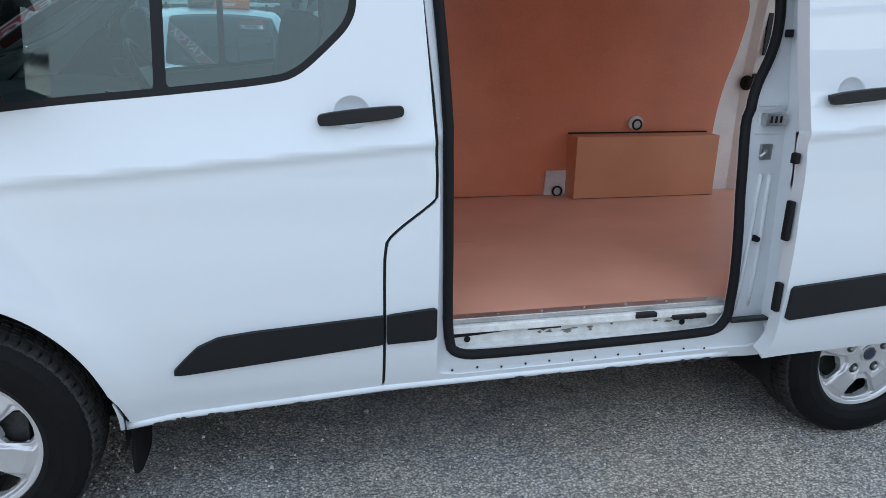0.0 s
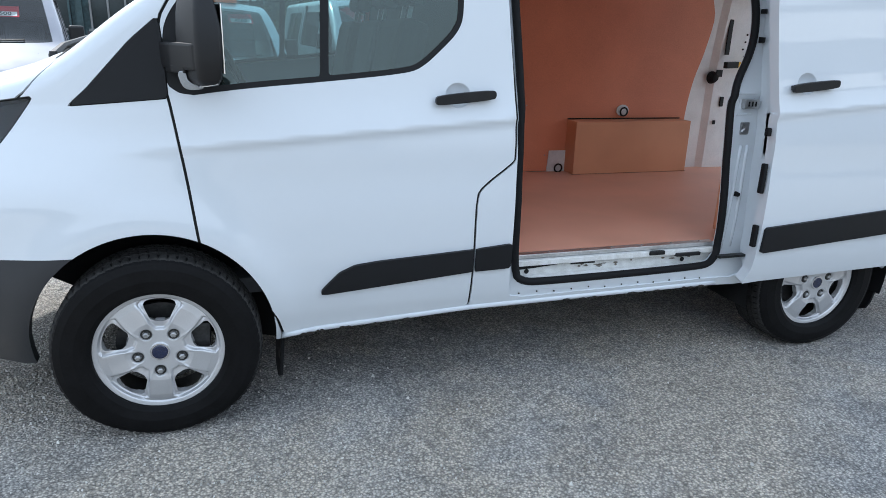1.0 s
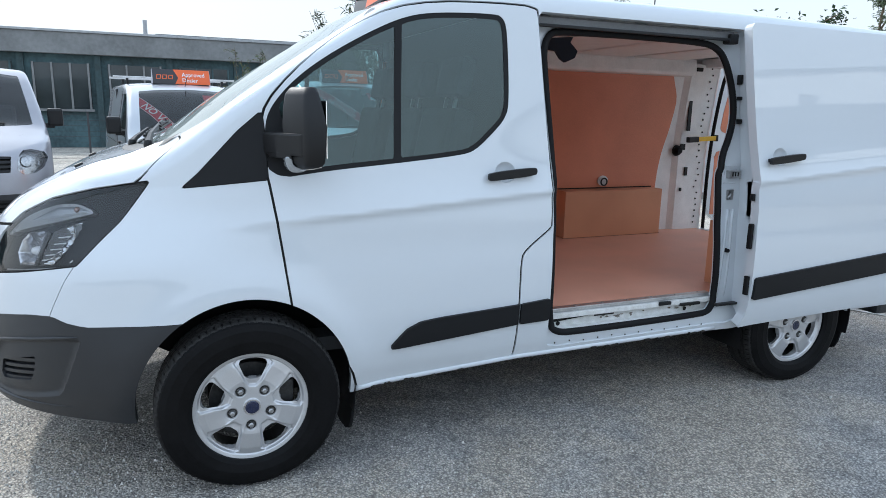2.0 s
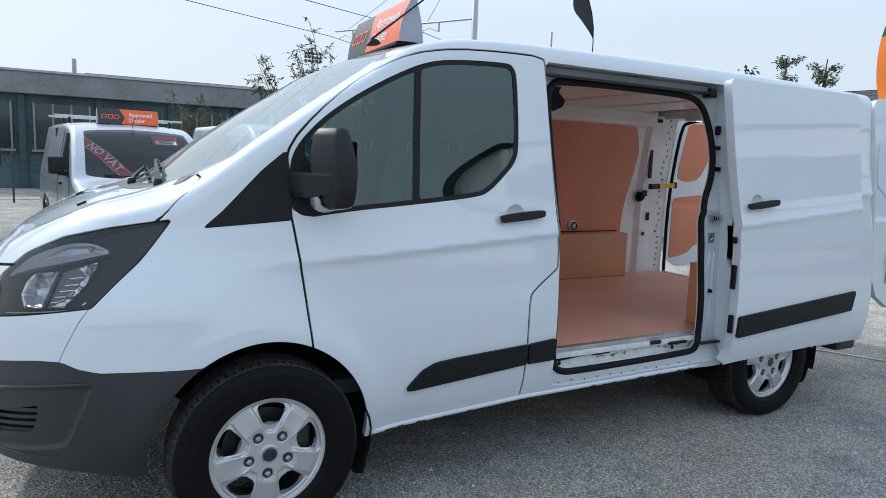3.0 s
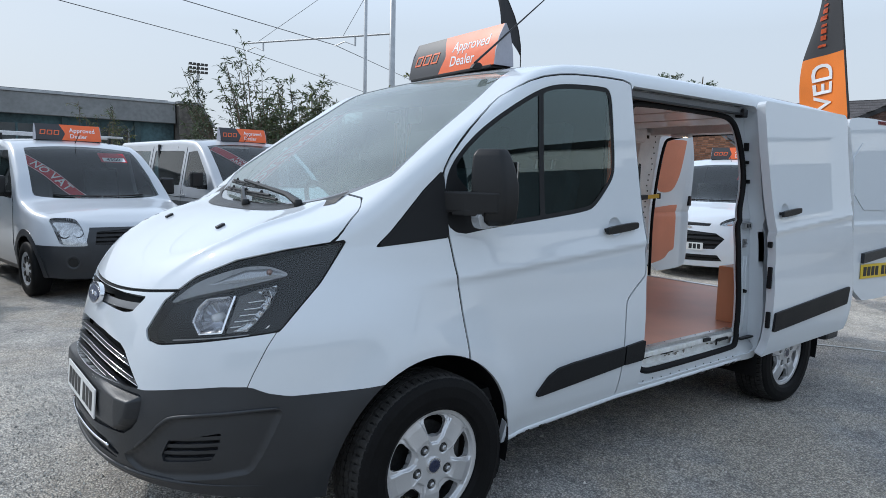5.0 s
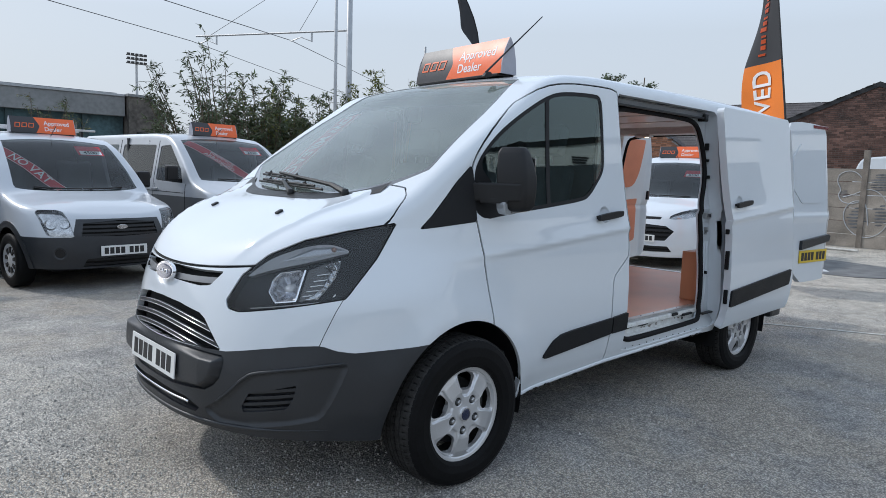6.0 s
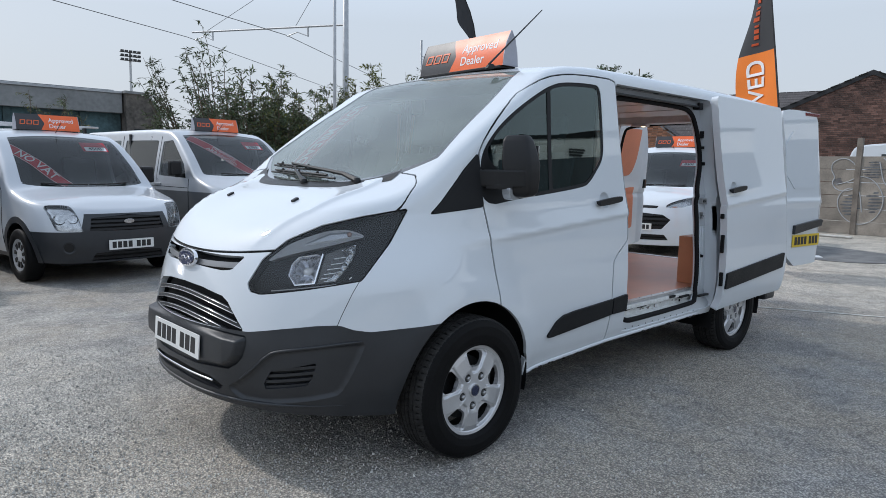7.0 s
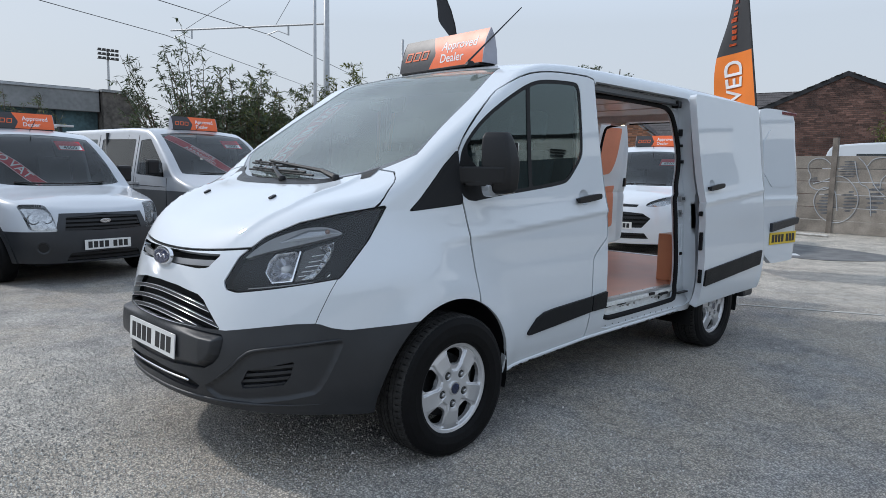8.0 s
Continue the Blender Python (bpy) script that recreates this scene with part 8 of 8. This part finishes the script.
def fence_along(name, label, x, y0, y1, top, panel_len=1.83):
    """Concrete post and panel fence along y."""
    f = thing(name, label, "fence")
    n = int((y1 - y0) / panel_len)
    for i in range(n + 1):
        y = y0 + i * panel_len
        part("post", boxed(x - 0.05, y - 0.06, 0, x + 0.06, y + 0.06, top + (0.42 if i in (8,) else 0.04), 0.008), POSTCONC, f, "stained concrete post")
    rows = 6
    h = (top - GZ) / rows
    for i in range(n):
        for k in range(rows):
            part("panel", boxed(x - 0.022, y0 + i * panel_len + 0.058, GZ + k * h + 0.006, x + 0.022, y0 + (i + 1) * panel_len - 0.058, GZ + (k + 1) * h - 0.006, 0.004), CONC, f)
    return f


FX = 15.6
fence = fence_along("concrete_fence", "weathered concrete panel fence sprayed with graffiti", FX, 2.68 - 8 * 1.83, 2.68 + 4 * 1.83, 1.86)
# graffiti: sprayed loops on the panels
def spray(parent, pts, r, material, times=2, closed=False):
    p = chaikin(pts, times, closed)
    part("graffiti_stroke", tube([(FX - 0.026, y, z) for y, z in p], r, 6, closed=closed, flat=1.0), material, parent, "sprayed paint stroke")


for pts in ([(2.65, 1.40), (2.65, 1.55), (2.85, 1.78), (3.04, 1.81), (3.22, 1.72), (3.25, 1.54), (3.14, 1.36), (3.21, 1.24), (3.12, 1.07), (2.90, 1.03), (2.66, 1.13)],
            [(3.10, 1.19), (2.86, 1.26), (2.61, 1.41), (2.34, 1.32), (2.14, 1.04), (2.10, 0.76), (2.22, 0.43), (2.49, 0.26), (2.78, 0.31), (3.00, 0.53), (3.07, 0.83), (2.95, 1.07), (2.74, 1.13), (2.59, 1.03), (2.53, 0.56)],
            [(2.25, 1.73), (2.13, 1.19), (1.90, 1.15), (1.83, 0.49)], [(2.18, 1.82), (1.99, 1.62), (1.83, 1.17), (1.59, 0.94)],
            [(1.99, 1.62), (1.88, 1.80), (1.62, 1.82)], [(1.70, 1.12), (1.70, 1.34), (1.50, 1.50), (1.25, 1.40), (1.15, 1.05), (1.35, 0.80), (1.60, 0.90)],
            [(1.00, 1.75), (0.95, 1.20), (0.70, 1.00), (0.45, 1.35), (0.60, 1.72)], [(0.80, 0.85), (0.55, 0.45), (0.20, 0.60), (0.15, 1.30)]):
    spray(fence, pts, 0.012, PALEPAINT)
rng_spray = random.Random(14)
for y, z, w, h in ((3.08, 1.26, 0.13, 0.09), (2.78, 0.72, 0.22, 0.26), (2.36, 1.55, 0.22, 0.20), (1.80, 0.89, 0.20, 0.36), (2.30, 0.80, 0.16, 0.26), (1.35, 1.15, 0.25, 0.30), (0.60, 1.10, 0.30, 0.40)):
    for q in range(7):
        zz = z - h + 2 * h * (q + 0.5) / 7
        half = w * math.sqrt(max(0.05, 1 - ((zz - z) / h) ** 2)) * rng_spray.uniform(0.7, 1.15)
        mid = y + rng_spray.uniform(-0.04, 0.04)
        part("graffiti_fill", prism(chaikin([(mid - half, zz - h * 0.06), (mid + half * 0.8, zz - h * 0.10), (mid + half, zz + h * 0.04), (mid - half * 0.8, zz + h * 0.11)], 1), FX - 0.0245 - 0.0002 * q, FX - 0.0225, "x"), DARKPAINT, fence, "dark sprayed stripe")
over = thing("van_behind_fence", "white van roof showing over the fence", "van")
part("body", moved(prism(chaikin([(-1.9, 0.4), (1.9, 0.4), (1.95, 1.2), (1.85, 2.02), (1.6, 2.24), (-1.7, 2.26), (-1.9, 2.0)], 2), -0.9, 0.9, "x", 0.05), Matrix.Translation((19.0, 1.75, GZ))), WHITE, over, "white van body")
part("window", moved(boxed(-0.92, 0.2, 1.45, -0.90, 1.1, 1.95), Matrix.Translation((19.0, 1.75, GZ))), WINDOWDARK, over)

# dark blue palisade behind the shrubs
PAL = mat("dark_blue_palisade_paint", (0.018, 0.032, 0.06), 0.6, vary=0.2)
pal = thing("palisade_fence", "dark blue steel palisade fence behind the shrubs", "fence")
for z in (0.5, 1.75):
    part("rail", moved(boxed(0, -0.02, z, 16, 0.02, z + 0.05), pose(4.6, 14.8, 0, 0, 0, 2)), PAL, pal)
for k in range(108):
    part("pale", moved(prism([(0, 0.05), (0.07, 0.05), (0.07, 2.0), (0.035, 2.12), (0, 2.0)], -0.028, -0.022, "y"), pose(4.6, 14.8, 0, 0, 0, 2) @ Matrix.Translation((0.147 * k, 0, 0))), PAL, pal)
mesh_f = thing("mesh_fence", "thin wire mesh fence at the back of the yard", "fence")
for k in range(13):
    part("post", lathe([(0.0, 1.3), (0.025, 1.3), (0.025, 0)], 8, "z", centre=(-14 + 1.1 * k, 17.5, 0)), WIRE, mesh_f)
for j in range(9):
    part("strand", boxed(-14, 17.497, 0.1 + 0.14 * j, -0.6, 17.503, 0.108 + 0.14 * j), WIRE, mesh_f)

# ---- masts, wires ----
def mast(name, label, x, y, r, h, material):
    m = thing(name, label, "pole")
    part("shaft", lathe([(0.0, h), (r * 0.8, h), (r, h * 0.4), (r, GZ)], 16, "z", centre=(x, y, 0)), material, m, smooth=True)
    part("base", boxed(x - r * 2, y - r * 2, 0.0, x + r * 2, y + r * 2, GZ + 0.05, 0.01), GALV, m)
    return m


tram = mast("tramway_mast", "tall grey steel mast carrying a tramway arm", 10.45, 16.0, 0.10, 9.0, GALV)
mast("steel_post", "short grey steel post with a pointed cap", 11.9, 14.0, 0.045, 5.33, GALV)
mast("lamp_post", "thin pale grey post behind the parked vans", 4.14, 7.30, 0.028, 6.5, GALV)
PA, PB = Vector((10.45, 16.0, 5.85)), Vector((8.3, 22.6, 6.15))
arm = part("arm", tube([PA, PB], 0.035, 8), GALV, tram, "long steel arm")
for t in (0.98, 0.35):
    c = PA.lerp(PB, t)
    part("drop_bracket", tube([c + (PA - PB).normalized() * 0.9, c + (PA - PB).normalized() * 0.9 - Vector((0, 0, 0.32))], 0.03, 6), GALV, tram)
    part("wire_arm", tube([c + (PA - PB).normalized() * 0.9 - Vector((0, 0, 0.30)), c + (PA - PB).normalized() * 0.45 - Vector((0, 0, 0.16)), c - Vector((0, 0, 0.28))], 0.018, 6), GALV, tram)
part("stay", tube([PA + Vector((0, 0, 2.6)), PA.lerp(PB, 0.9)], 0.008, 5), WIRE, tram, "thin stay wire")
part("stay", tube([PA + Vector((0, 0, 2.6)), PA.lerp(PB, 0.3)], 0.008, 5), WIRE, tram)
wires = thing("overhead_wires", "thin dark tramway wires over the yard's back", "wire")
for a, c, b in (((3.1, 19.73), (7.95, 22.25), (17.6, 29.6)), ((5.41, 17.12), (10.2, 19.2), (19.09, 25.7))):
    before, after = Vector((c[0] - a[0], c[1] - a[1], 0)), Vector((b[0] - c[0], b[1] - c[1], 0))
    mid = Vector((c[0], c[1], 5.89))
    part("wire", tube([mid - before * 7, mid - before, mid, mid + after, mid + after * 3], 0.012, 5), WIRE, wires)
fl_m = thing("floodlight_mast", "distant floodlight mast with a bank of lamps", "mast")
FM = Vector((35.2, 109.0, 0))
part("shaft", lathe([(0.0, 18.2), (0.16, 18.2), (0.3, 0)], 10, "z", centre=FM), GALV, fl_m)
for j in range(3):
    part("cross_bar", boxed(FM.x - 1.5, FM.y - 0.1, 16.9 + j * 0.62, FM.x + 1.5, FM.y + 0.1, 17.0 + j * 0.62), DARKSTEEL, fl_m)
    for k in range(5):
        part("flood_lamp", moved(boxed(-0.22, -0.2, -0.19, 0.22, 0.2, 0.19, 0.05), Matrix.Translation((FM.x - 1.25 + 0.62 * k, FM.y - 0.3, 17.05 + j * 0.62))), DARKSTEEL, fl_m)


# ---- feather flags ----
def letters(bm):
    """Parts a row of letters, which runs along x, into one bmesh a letter."""
    seen, spans = set(), []
    for v in bm.verts:
        if v in seen:
            continue
        group, todo = [], [v]
        seen.add(v)
        while todo:
            w = todo.pop()
            group.append(w.co.x)
            for e in w.link_edges:
                o = e.other_vert(w)
                if o not in seen:
                    seen.add(o)
                    todo.append(o)
        spans.append([min(group), max(group)])
    spans.sort()
    joined = []
    for a, b in spans:
        if joined and a < joined[-1][1] - 1e-5:
            joined[-1][1] = max(b, joined[-1][1])
        else:
            joined.append([a, b])
    out = []
    for a, b in joined:
        one = bm.copy()
        bmesh.ops.delete(one, geom=[v for v in one.verts if not a - 1e-5 <= v.co.x <= b + 1e-5], context="VERTS")
        out.append(one)
    bm.free()
    return out


def feather(name, label, foot, across, height, width, split, bend, marks, tail=0.0, lean=0.0, flip=False, stretch=1.0, tilt=0.0):
    """A feather flag: a bent pole with cloth that ripples; dark above, orange below."""
    f = thing(name, label, "flag")
    a = Vector(across).normalized()
    foot = Vector(foot)
    pole = lambda t: foot + Vector((0, 0, height * t)) + a * (tilt * max(2.2, height * t) + bend * max(0.0, t - 0.72) ** 2 * 9 + lean * height * max(0.0, t - split) * (height * max(0.0, t - split)))
    part("flag_pole", tube([pole(k / 20) for k in range(21)], [0.018 - 0.010 * k / 20 for k in range(21)], 6), BLACK, f, "thin flag pole")
    side = a.cross(Vector((0, 0, 1))) * (-1 if flip else 1)

    def wide(t):
        w = width * float(np.interp(t, [0.0, 0.49, 0.60, 0.77, 0.9, 1.0], [1.0, 0.97, 0.80, 0.40, 0.16, 0.02] if not tail else [1, 1, 1, 1, 0.4, 0.02]))
        return w * min(1.0, max(0.03, (t - split) / tail)) if tail else w

    def cloth(t, s):
        w = wide(t)
        p = pole(t) + a * (w * s)
        return p + side * (0.05 * math.sin(3.0 * t * 6 + s * 4) * s)
    for t0, t1, m, nm in ((0.10, split, FLAGO, "orange_cloth"), (split, 0.995, FLAGB, "black_cloth"))[1 if tail else 0:]:
        bm = bmesh.new()
        g = [[bm.verts.new(cloth(t0 + (t1 - t0) * i / 24, j / 10)) for j in range(11)] for i in range(25)]
        for i in range(24):
            for j in range(10):
                bm.faces.new((g[i][j], g[i][j + 1], g[i + 1][j + 1], g[i + 1][j]))
        part(nm, bm, m, f, smooth=True)
    if tail:
        bm = bmesh.new()
        g = [[bm.verts.new(cloth(split + 0.032 * i / 6, 0.02 + 0.96 * j / 4) + side * 0.006) for j in range(5)] for i in range(7)]
        for i in range(6):
            for j in range(4):
                bm.faces.new((g[i][j], g[i][j + 1], g[i + 1][j + 1], g[i + 1][j]))
        part("orange_tip", bm, FLAGO, f, "orange tip at the foot of the cloth")
    for word, t, size, m, mirrored_ in marks:
        bm = text_bm(word, size, 0.001, "CENTER", 0.004) if word else bmesh.new()
        if not word:
            for k in range(11):
                box(bm, -0.45 + 0.08 * k, -0.03, 0, -0.45 + 0.08 * k + (0.055 if k % 3 else 0.03), 0.025 if k % 4 else 0.05, 0.002)
        for one in letters(bm):
            for v in one.verts:
                up, sideways = v.co.x, v.co.y
                tt = t + up / height
                w = wide(tt)
                s = 0.5 - sideways * stretch / max(w, 0.05) * (-1 if flip else 1)
                v.co = cloth(tt, min(max(s, 0), 1)) + side * (0.012 if v.co.z >= 0 else 0.010)
            part("flag_letter" if word else "flag_bar", one, m, f)
    return f


feather("feather_flag", "orange and black feather flag behind the van", (6.58, 0.87, GZ), (0.54, 0.68, 0), 5.03, 1.06, 0.60, 0.0, [("APPROVED", 0.425, 0.32, SIGNWHITE, False), ("", 0.71, 0.1, ORANGE, False)], flip=True, stretch=1.8, tilt=0.25)
feather("feather_flag", "black feather flag on a thin pole beyond the van roof", (9.14, 8.94, GZ), (-0.74, 0.67, 0), 6.2, 0.36, 0.662, 0.0, [("", 0.79, 0.1, SIGNWHITE, False)], tail=0.09, lean=0.22)


# ---- shrubs and trees ----
def leaf_mesh(name, leaves, material, parent, label):
    """Many small pointed leaves, each folded along its middle. leaves: place, direction, length, width, normal."""
    vs, fs = [], []
    for p, d, ln, w, n in leaves:
        s = d.cross(n).normalized() * w
        a = len(vs)
        mid = p + d * ln * 0.45 - n * ln * 0.04
        vs += [p, mid + s + n * w * 0.35, p + d * ln - n * ln * 0.16, mid - s + n * w * 0.35, mid]
        fs += [(a, a + 1, a + 4), (a + 1, a + 2, a + 4), (a + 2, a + 3, a + 4), (a + 3, a, a + 4)]
    me = bpy.data.meshes.new(name)
    me.from_pydata(vs, [], fs)
    me.materials.append(material)
    ob = new(name, me)
    ob.parent = parent
    return tagged(ob, label, kind="stuff")


def shrub(name, label, x, y, height, spread, stems, seed, leaf=LEAF, leaf_len=0.14, dense=1.0, lean=(0, 0), tip=LEAF):
    """Arching stems with side twigs and lance shaped leaves."""
    rng = random.Random(seed)
    t = thing(name, label, "shrub", group="shrubs along the back fence")
    wood = bmesh.new()
    leaves, tips = [], []
    for _ in range(stems):
        a = rng.uniform(0, 2 * math.pi)
        r = spread * math.sqrt(rng.random())
        h = height * rng.uniform(0.55, 1.0) * (1 - 0.35 * (r / spread) ** 2)
        foot = Vector((x + r * 0.45 * math.cos(a), y + r * 0.45 * math.sin(a), GZ))
        top = Vector((x + r * math.cos(a) + lean[0], y + r * math.sin(a) + lean[1], h))
        ctrl = foot.lerp(top, 0.5) + Vector((0, 0, 0.18 * h))
        pts = []
        for k in range(9):
            s = k / 8
            pts.append(foot * (1 - s) ** 2 + ctrl * 2 * s * (1 - s) + top * s * s + Vector((rng.uniform(-1, 1), rng.uniform(-1, 1), rng.uniform(-1, 1))) * 0.04 * s)
        tube(pts, [0.022 * (1 - 0.85 * k / 8) for k in range(9)], 4, wood)
        twigs = int(13 * dense)
        for q in range(twigs):
            s = 0.22 + 0.78 * (q + rng.random()) / twigs
            k = min(int(s * 8), 7)
            p = pts[k].lerp(pts[k + 1], s * 8 - k)
            d = Vector((rng.gauss(0, 1), rng.gauss(0, 1), rng.uniform(0.0, 1.1))).normalized()
            ln = rng.uniform(0.25, 0.60) * (1.15 - 0.6 * s)
            end_ = p + d * ln + Vector((0, 0, -0.12 * ln))
            tube([p, p.lerp(end_, 0.5) + Vector((0, 0, 0.04)), end_], [0.006, 0.004, 0.002], 3, wood)
            for j in range(int(9 * dense)):
                u = (j + 0.5) / int(9 * dense)
                b = p.lerp(end_, u)
                dd = (d * 0.6 + Vector((rng.gauss(0, 0.8), rng.gauss(0, 0.8), rng.gauss(-0.15, 0.6)))).normalized()
                nn = Vector((rng.gauss(0, 0.6), rng.gauss(0, 0.6), 1)).normalized()
                nn = (nn - dd * nn.dot(dd)).normalized()
                (tips if rng.random() < 0.18 else leaves).append((b, dd, leaf_len * rng.uniform(0.6, 1.25), leaf_len * rng.uniform(0.10, 0.17), nn))
    part("stem_tangle", wood, BARK, t, "thin brown stems")
    leaf_mesh("leaves", leaves, leaf, t, "narrow grey-green leaves")
    leaf_mesh("young_leaves", tips, tip, t, "paler young leaves")
    return t


shrub("tall_shrub", "airy tall shrub with long arching leafy shoots", 4.55, 12.3, 4.5, 1.25, 46, 11, dense=1.1, lean=(-0.80, -0.3), leaf_len=0.135)
shrub("shrub", "dense grey-green shrub over the fence", 5.9, 12.9, 4.0, 1.45, 66, 12, dense=1.35, leaf_len=0.145, tip=LEAF2)
shrub("shrub", "dense grey-green shrub over the fence", 7.7, 13.3, 4.1, 1.5, 66, 13, dense=1.35, leaf_len=0.145, tip=LEAF2)
shrub("shrub", "yellow-green shrub with upright shoots", 9.7, 13.2, 4.6, 1.5, 60, 14, LEAF2, dense=1.3, leaf_len=0.15, tip=LEAF)
shrub("shrub", "dark green shrub along the fence", 11.7, 13.0, 4.9, 1.5, 56, 15, dense=1.2, tip=LEAF2)
shrub("shrub", "low dark shrub at the fence foot", 6.8, 14.2, 2.9, 1.6, 46, 16, LEAF3, dense=1.1)
shrub("shrub", "low dark shrub at the fence foot", 9.4, 14.4, 3.0, 1.6, 46, 17, LEAF3, dense=1.1)
shrub("small_shrub", "thin pale green sapling in front of the building", 2.2, 17.0, 3.5, 1.1, 30, 18, dense=1.1, leaf_len=0.10, tip=LEAF2)
shrub("small_shrub", "green weeds along the mesh fence", -5.0, 17.9, 0.9, 2.2, 40, 19, LEAF2, dense=0.5, leaf_len=0.12)
shrub("small_shrub", "green weeds along the mesh fence", -9.5, 17.9, 0.9, 2.2, 40, 20, LEAF2, dense=0.5, leaf_len=0.12)
shrub("ivy_shrub", "dark ivy growing on the brick gable", 22.5, 7.6, 2.6, 1.3, 26, 21, LEAF3, dense=0.9, leaf_len=0.13)
shrub("ivy_shrub", "yellowing shrub beside the brick gable", 20.8, 1.75, 4.7, 1.45, 60, 22, LEAF2, dense=1.1, leaf_len=0.16)


def tree(name, label, x, y, height, seed, leaf=LEAF, spread=1.0):
    """Tapered trunk, limbs and a crown of many small leaves in uneven clumps."""
    rng = random.Random(seed)
    t = thing(name, label, "tree")
    trunk = bmesh.new()
    tube([(x, y, 0), (x + 0.1, y, height * 0.3), (x - 0.05, y + 0.1, height * 0.65), (x, y, height * 0.92)], [0.22, 0.17, 0.09, 0.03], 8, trunk)
    leaves = []
    for _ in range(26):
        z0 = height * rng.uniform(0.3, 0.88)
        a = rng.uniform(0, 2 * math.pi)
        out = height * rng.uniform(0.12, 0.30) * spread
        p0, p1 = Vector((x, y, z0)), Vector((x + out * math.cos(a), y + out * math.sin(a), min(height, z0 + out * rng.uniform(0.3, 1.1))))
        tube([p0, p0.lerp(p1, 0.5) + Vector((0, 0, 0.15)), p1], [0.07, 0.045, 0.015], 5, trunk)
        for _ in range(90):
            c = p0.lerp(p1, rng.uniform(0.45, 1.05)) + Vector((rng.gauss(0, 0.4), rng.gauss(0, 0.4), rng.gauss(0, 0.32))) * height * 0.09 * min(1.0, spread * 1.3)
            d = Vector((rng.gauss(0, 1), rng.gauss(0, 1), rng.gauss(0, 0.6))).normalized()
            n = Vector((rng.gauss(0, 0.5), rng.gauss(0, 0.5), 1))
            n = (n - d * n.dot(d)).normalized()
            leaves.append((c, d, rng.uniform(0.13, 0.26), rng.uniform(0.04, 0.075), n))
    part("trunk", trunk, BARK, t, "grey-brown trunk and limbs")
    leaf_mesh("crown", leaves, leaf, t, "uneven leafy crown")
    return t


tree("tree", "distant leafy tree beyond the yard", 40.0, 25.9, 9.6, 31, LEAF4, spread=0.34)
tree("tree", "distant leafy tree beyond the yard", 38.4, 22.2, 8.9, 32, LEAF4, spread=0.36)
tree("tree", "dark tree beyond the tiled houses", 22, 16.5, 5.2, 33, LEAF3)
tree("tree", "distant tree past the low building", 16, 30, 4.6, 34, LEAF3)
tree("tree", "distant tree past the low building", 13.5, 33, 4.2, 35, LEAF3)


# ---- behind the camera: the dealer's white clad building, seen in the glass ----
hut = thing("sales_building", "white clad sales building with a dark roof edge", "building")
part("wall", prism([(8.3, 0), (30, 0), (30, 5.45), (17.5, 4.84), (12.2, 4.54), (9.3, 4.22), (8.3, 4.14)], -14.5, -10.5, "y"), CLAD, hut, "white profiled wall")
for k in range(44):
    x = 8.36 + 0.5 * k
    part("rib", boxed(x, -10.5, 0.3, x + 0.05, -10.482, 4.06 + 0.055 * (x - 8.3)), CLAD, hut)
part("roof_edge", prism([(8.22, 4.13), (9.3, 4.21), (12.2, 4.53), (17.5, 4.83), (30.2, 5.45), (30.2, 5.56), (17.5, 4.93), (12.2, 4.63), (9.3, 4.30), (8.22, 4.22)], -14.8, -10.46, "y"), GAP, hut, "dark roof edge")
part("doorway", prism([(9.05, 0), (30, 0), (30, 4.75), (17, 4.26), (12, 4.02), (10, 3.92), (9.05, 3.87)], -10.48, -10.44, "y"), WINDOWDARK, hut, "dark open front")
sb = part("sign_board", boxed(8.38, -10.46, 3.20, 8.98, -10.42, 3.76, 0.01), SIGNBLACK, hut, "dark board with white words")
part("board_edge", boxed(8.35, -10.455, 3.17, 9.01, -10.43, 3.79, 0.005), SIGNWHITE, sb)
for word, z in (("VAN", 3.52), ("SALES", 3.32)):
    part("lettering", moved(text_bm(word, 0.19, 0.002, "CENTER", 0.004), Matrix.Translation((8.68, -10.41, z)) @ pose(0, 0, 0, 90, 0, 180)), SIGNWHITE, sb)
for k in range(3):
    part("sign_bar", boxed(15.7, -10.48, 4.40 - 0.07 * k, 16.6 - 0.1 * k, -10.465, 4.44 - 0.07 * k), SIGNBLACK, hut)
part("wall_lamp", boxed(8.6, -10.45, 3.98, 8.8, -10.3, 4.05, 0.01), SIGNWHITE, hut)
# out of view: added as a dark skyline for the glass and paint to reflect
far_row = thing("far_hedge", "long dark hedge out of view, added for reflections", "hedge", kind="stuff")
hb = bmesh.new()
hg = [[hb.verts.new((-60 + k * 0.5, y, z + 0.12 * noise.noise((k * 0.11, y, z)))) for y, z in ((-28, 0), (-28, 3.6), (-28.4, 4.0), (-30, 4.0), (-30, 0))] for k in range(135)]
for k in range(134):
    for q in range(4):
        hb.faces.new((hg[k][q], hg[k + 1][q], hg[k + 1][q + 1], hg[k][q + 1]))
part("hedge_body", hb, LEAF3, far_row, smooth=True)
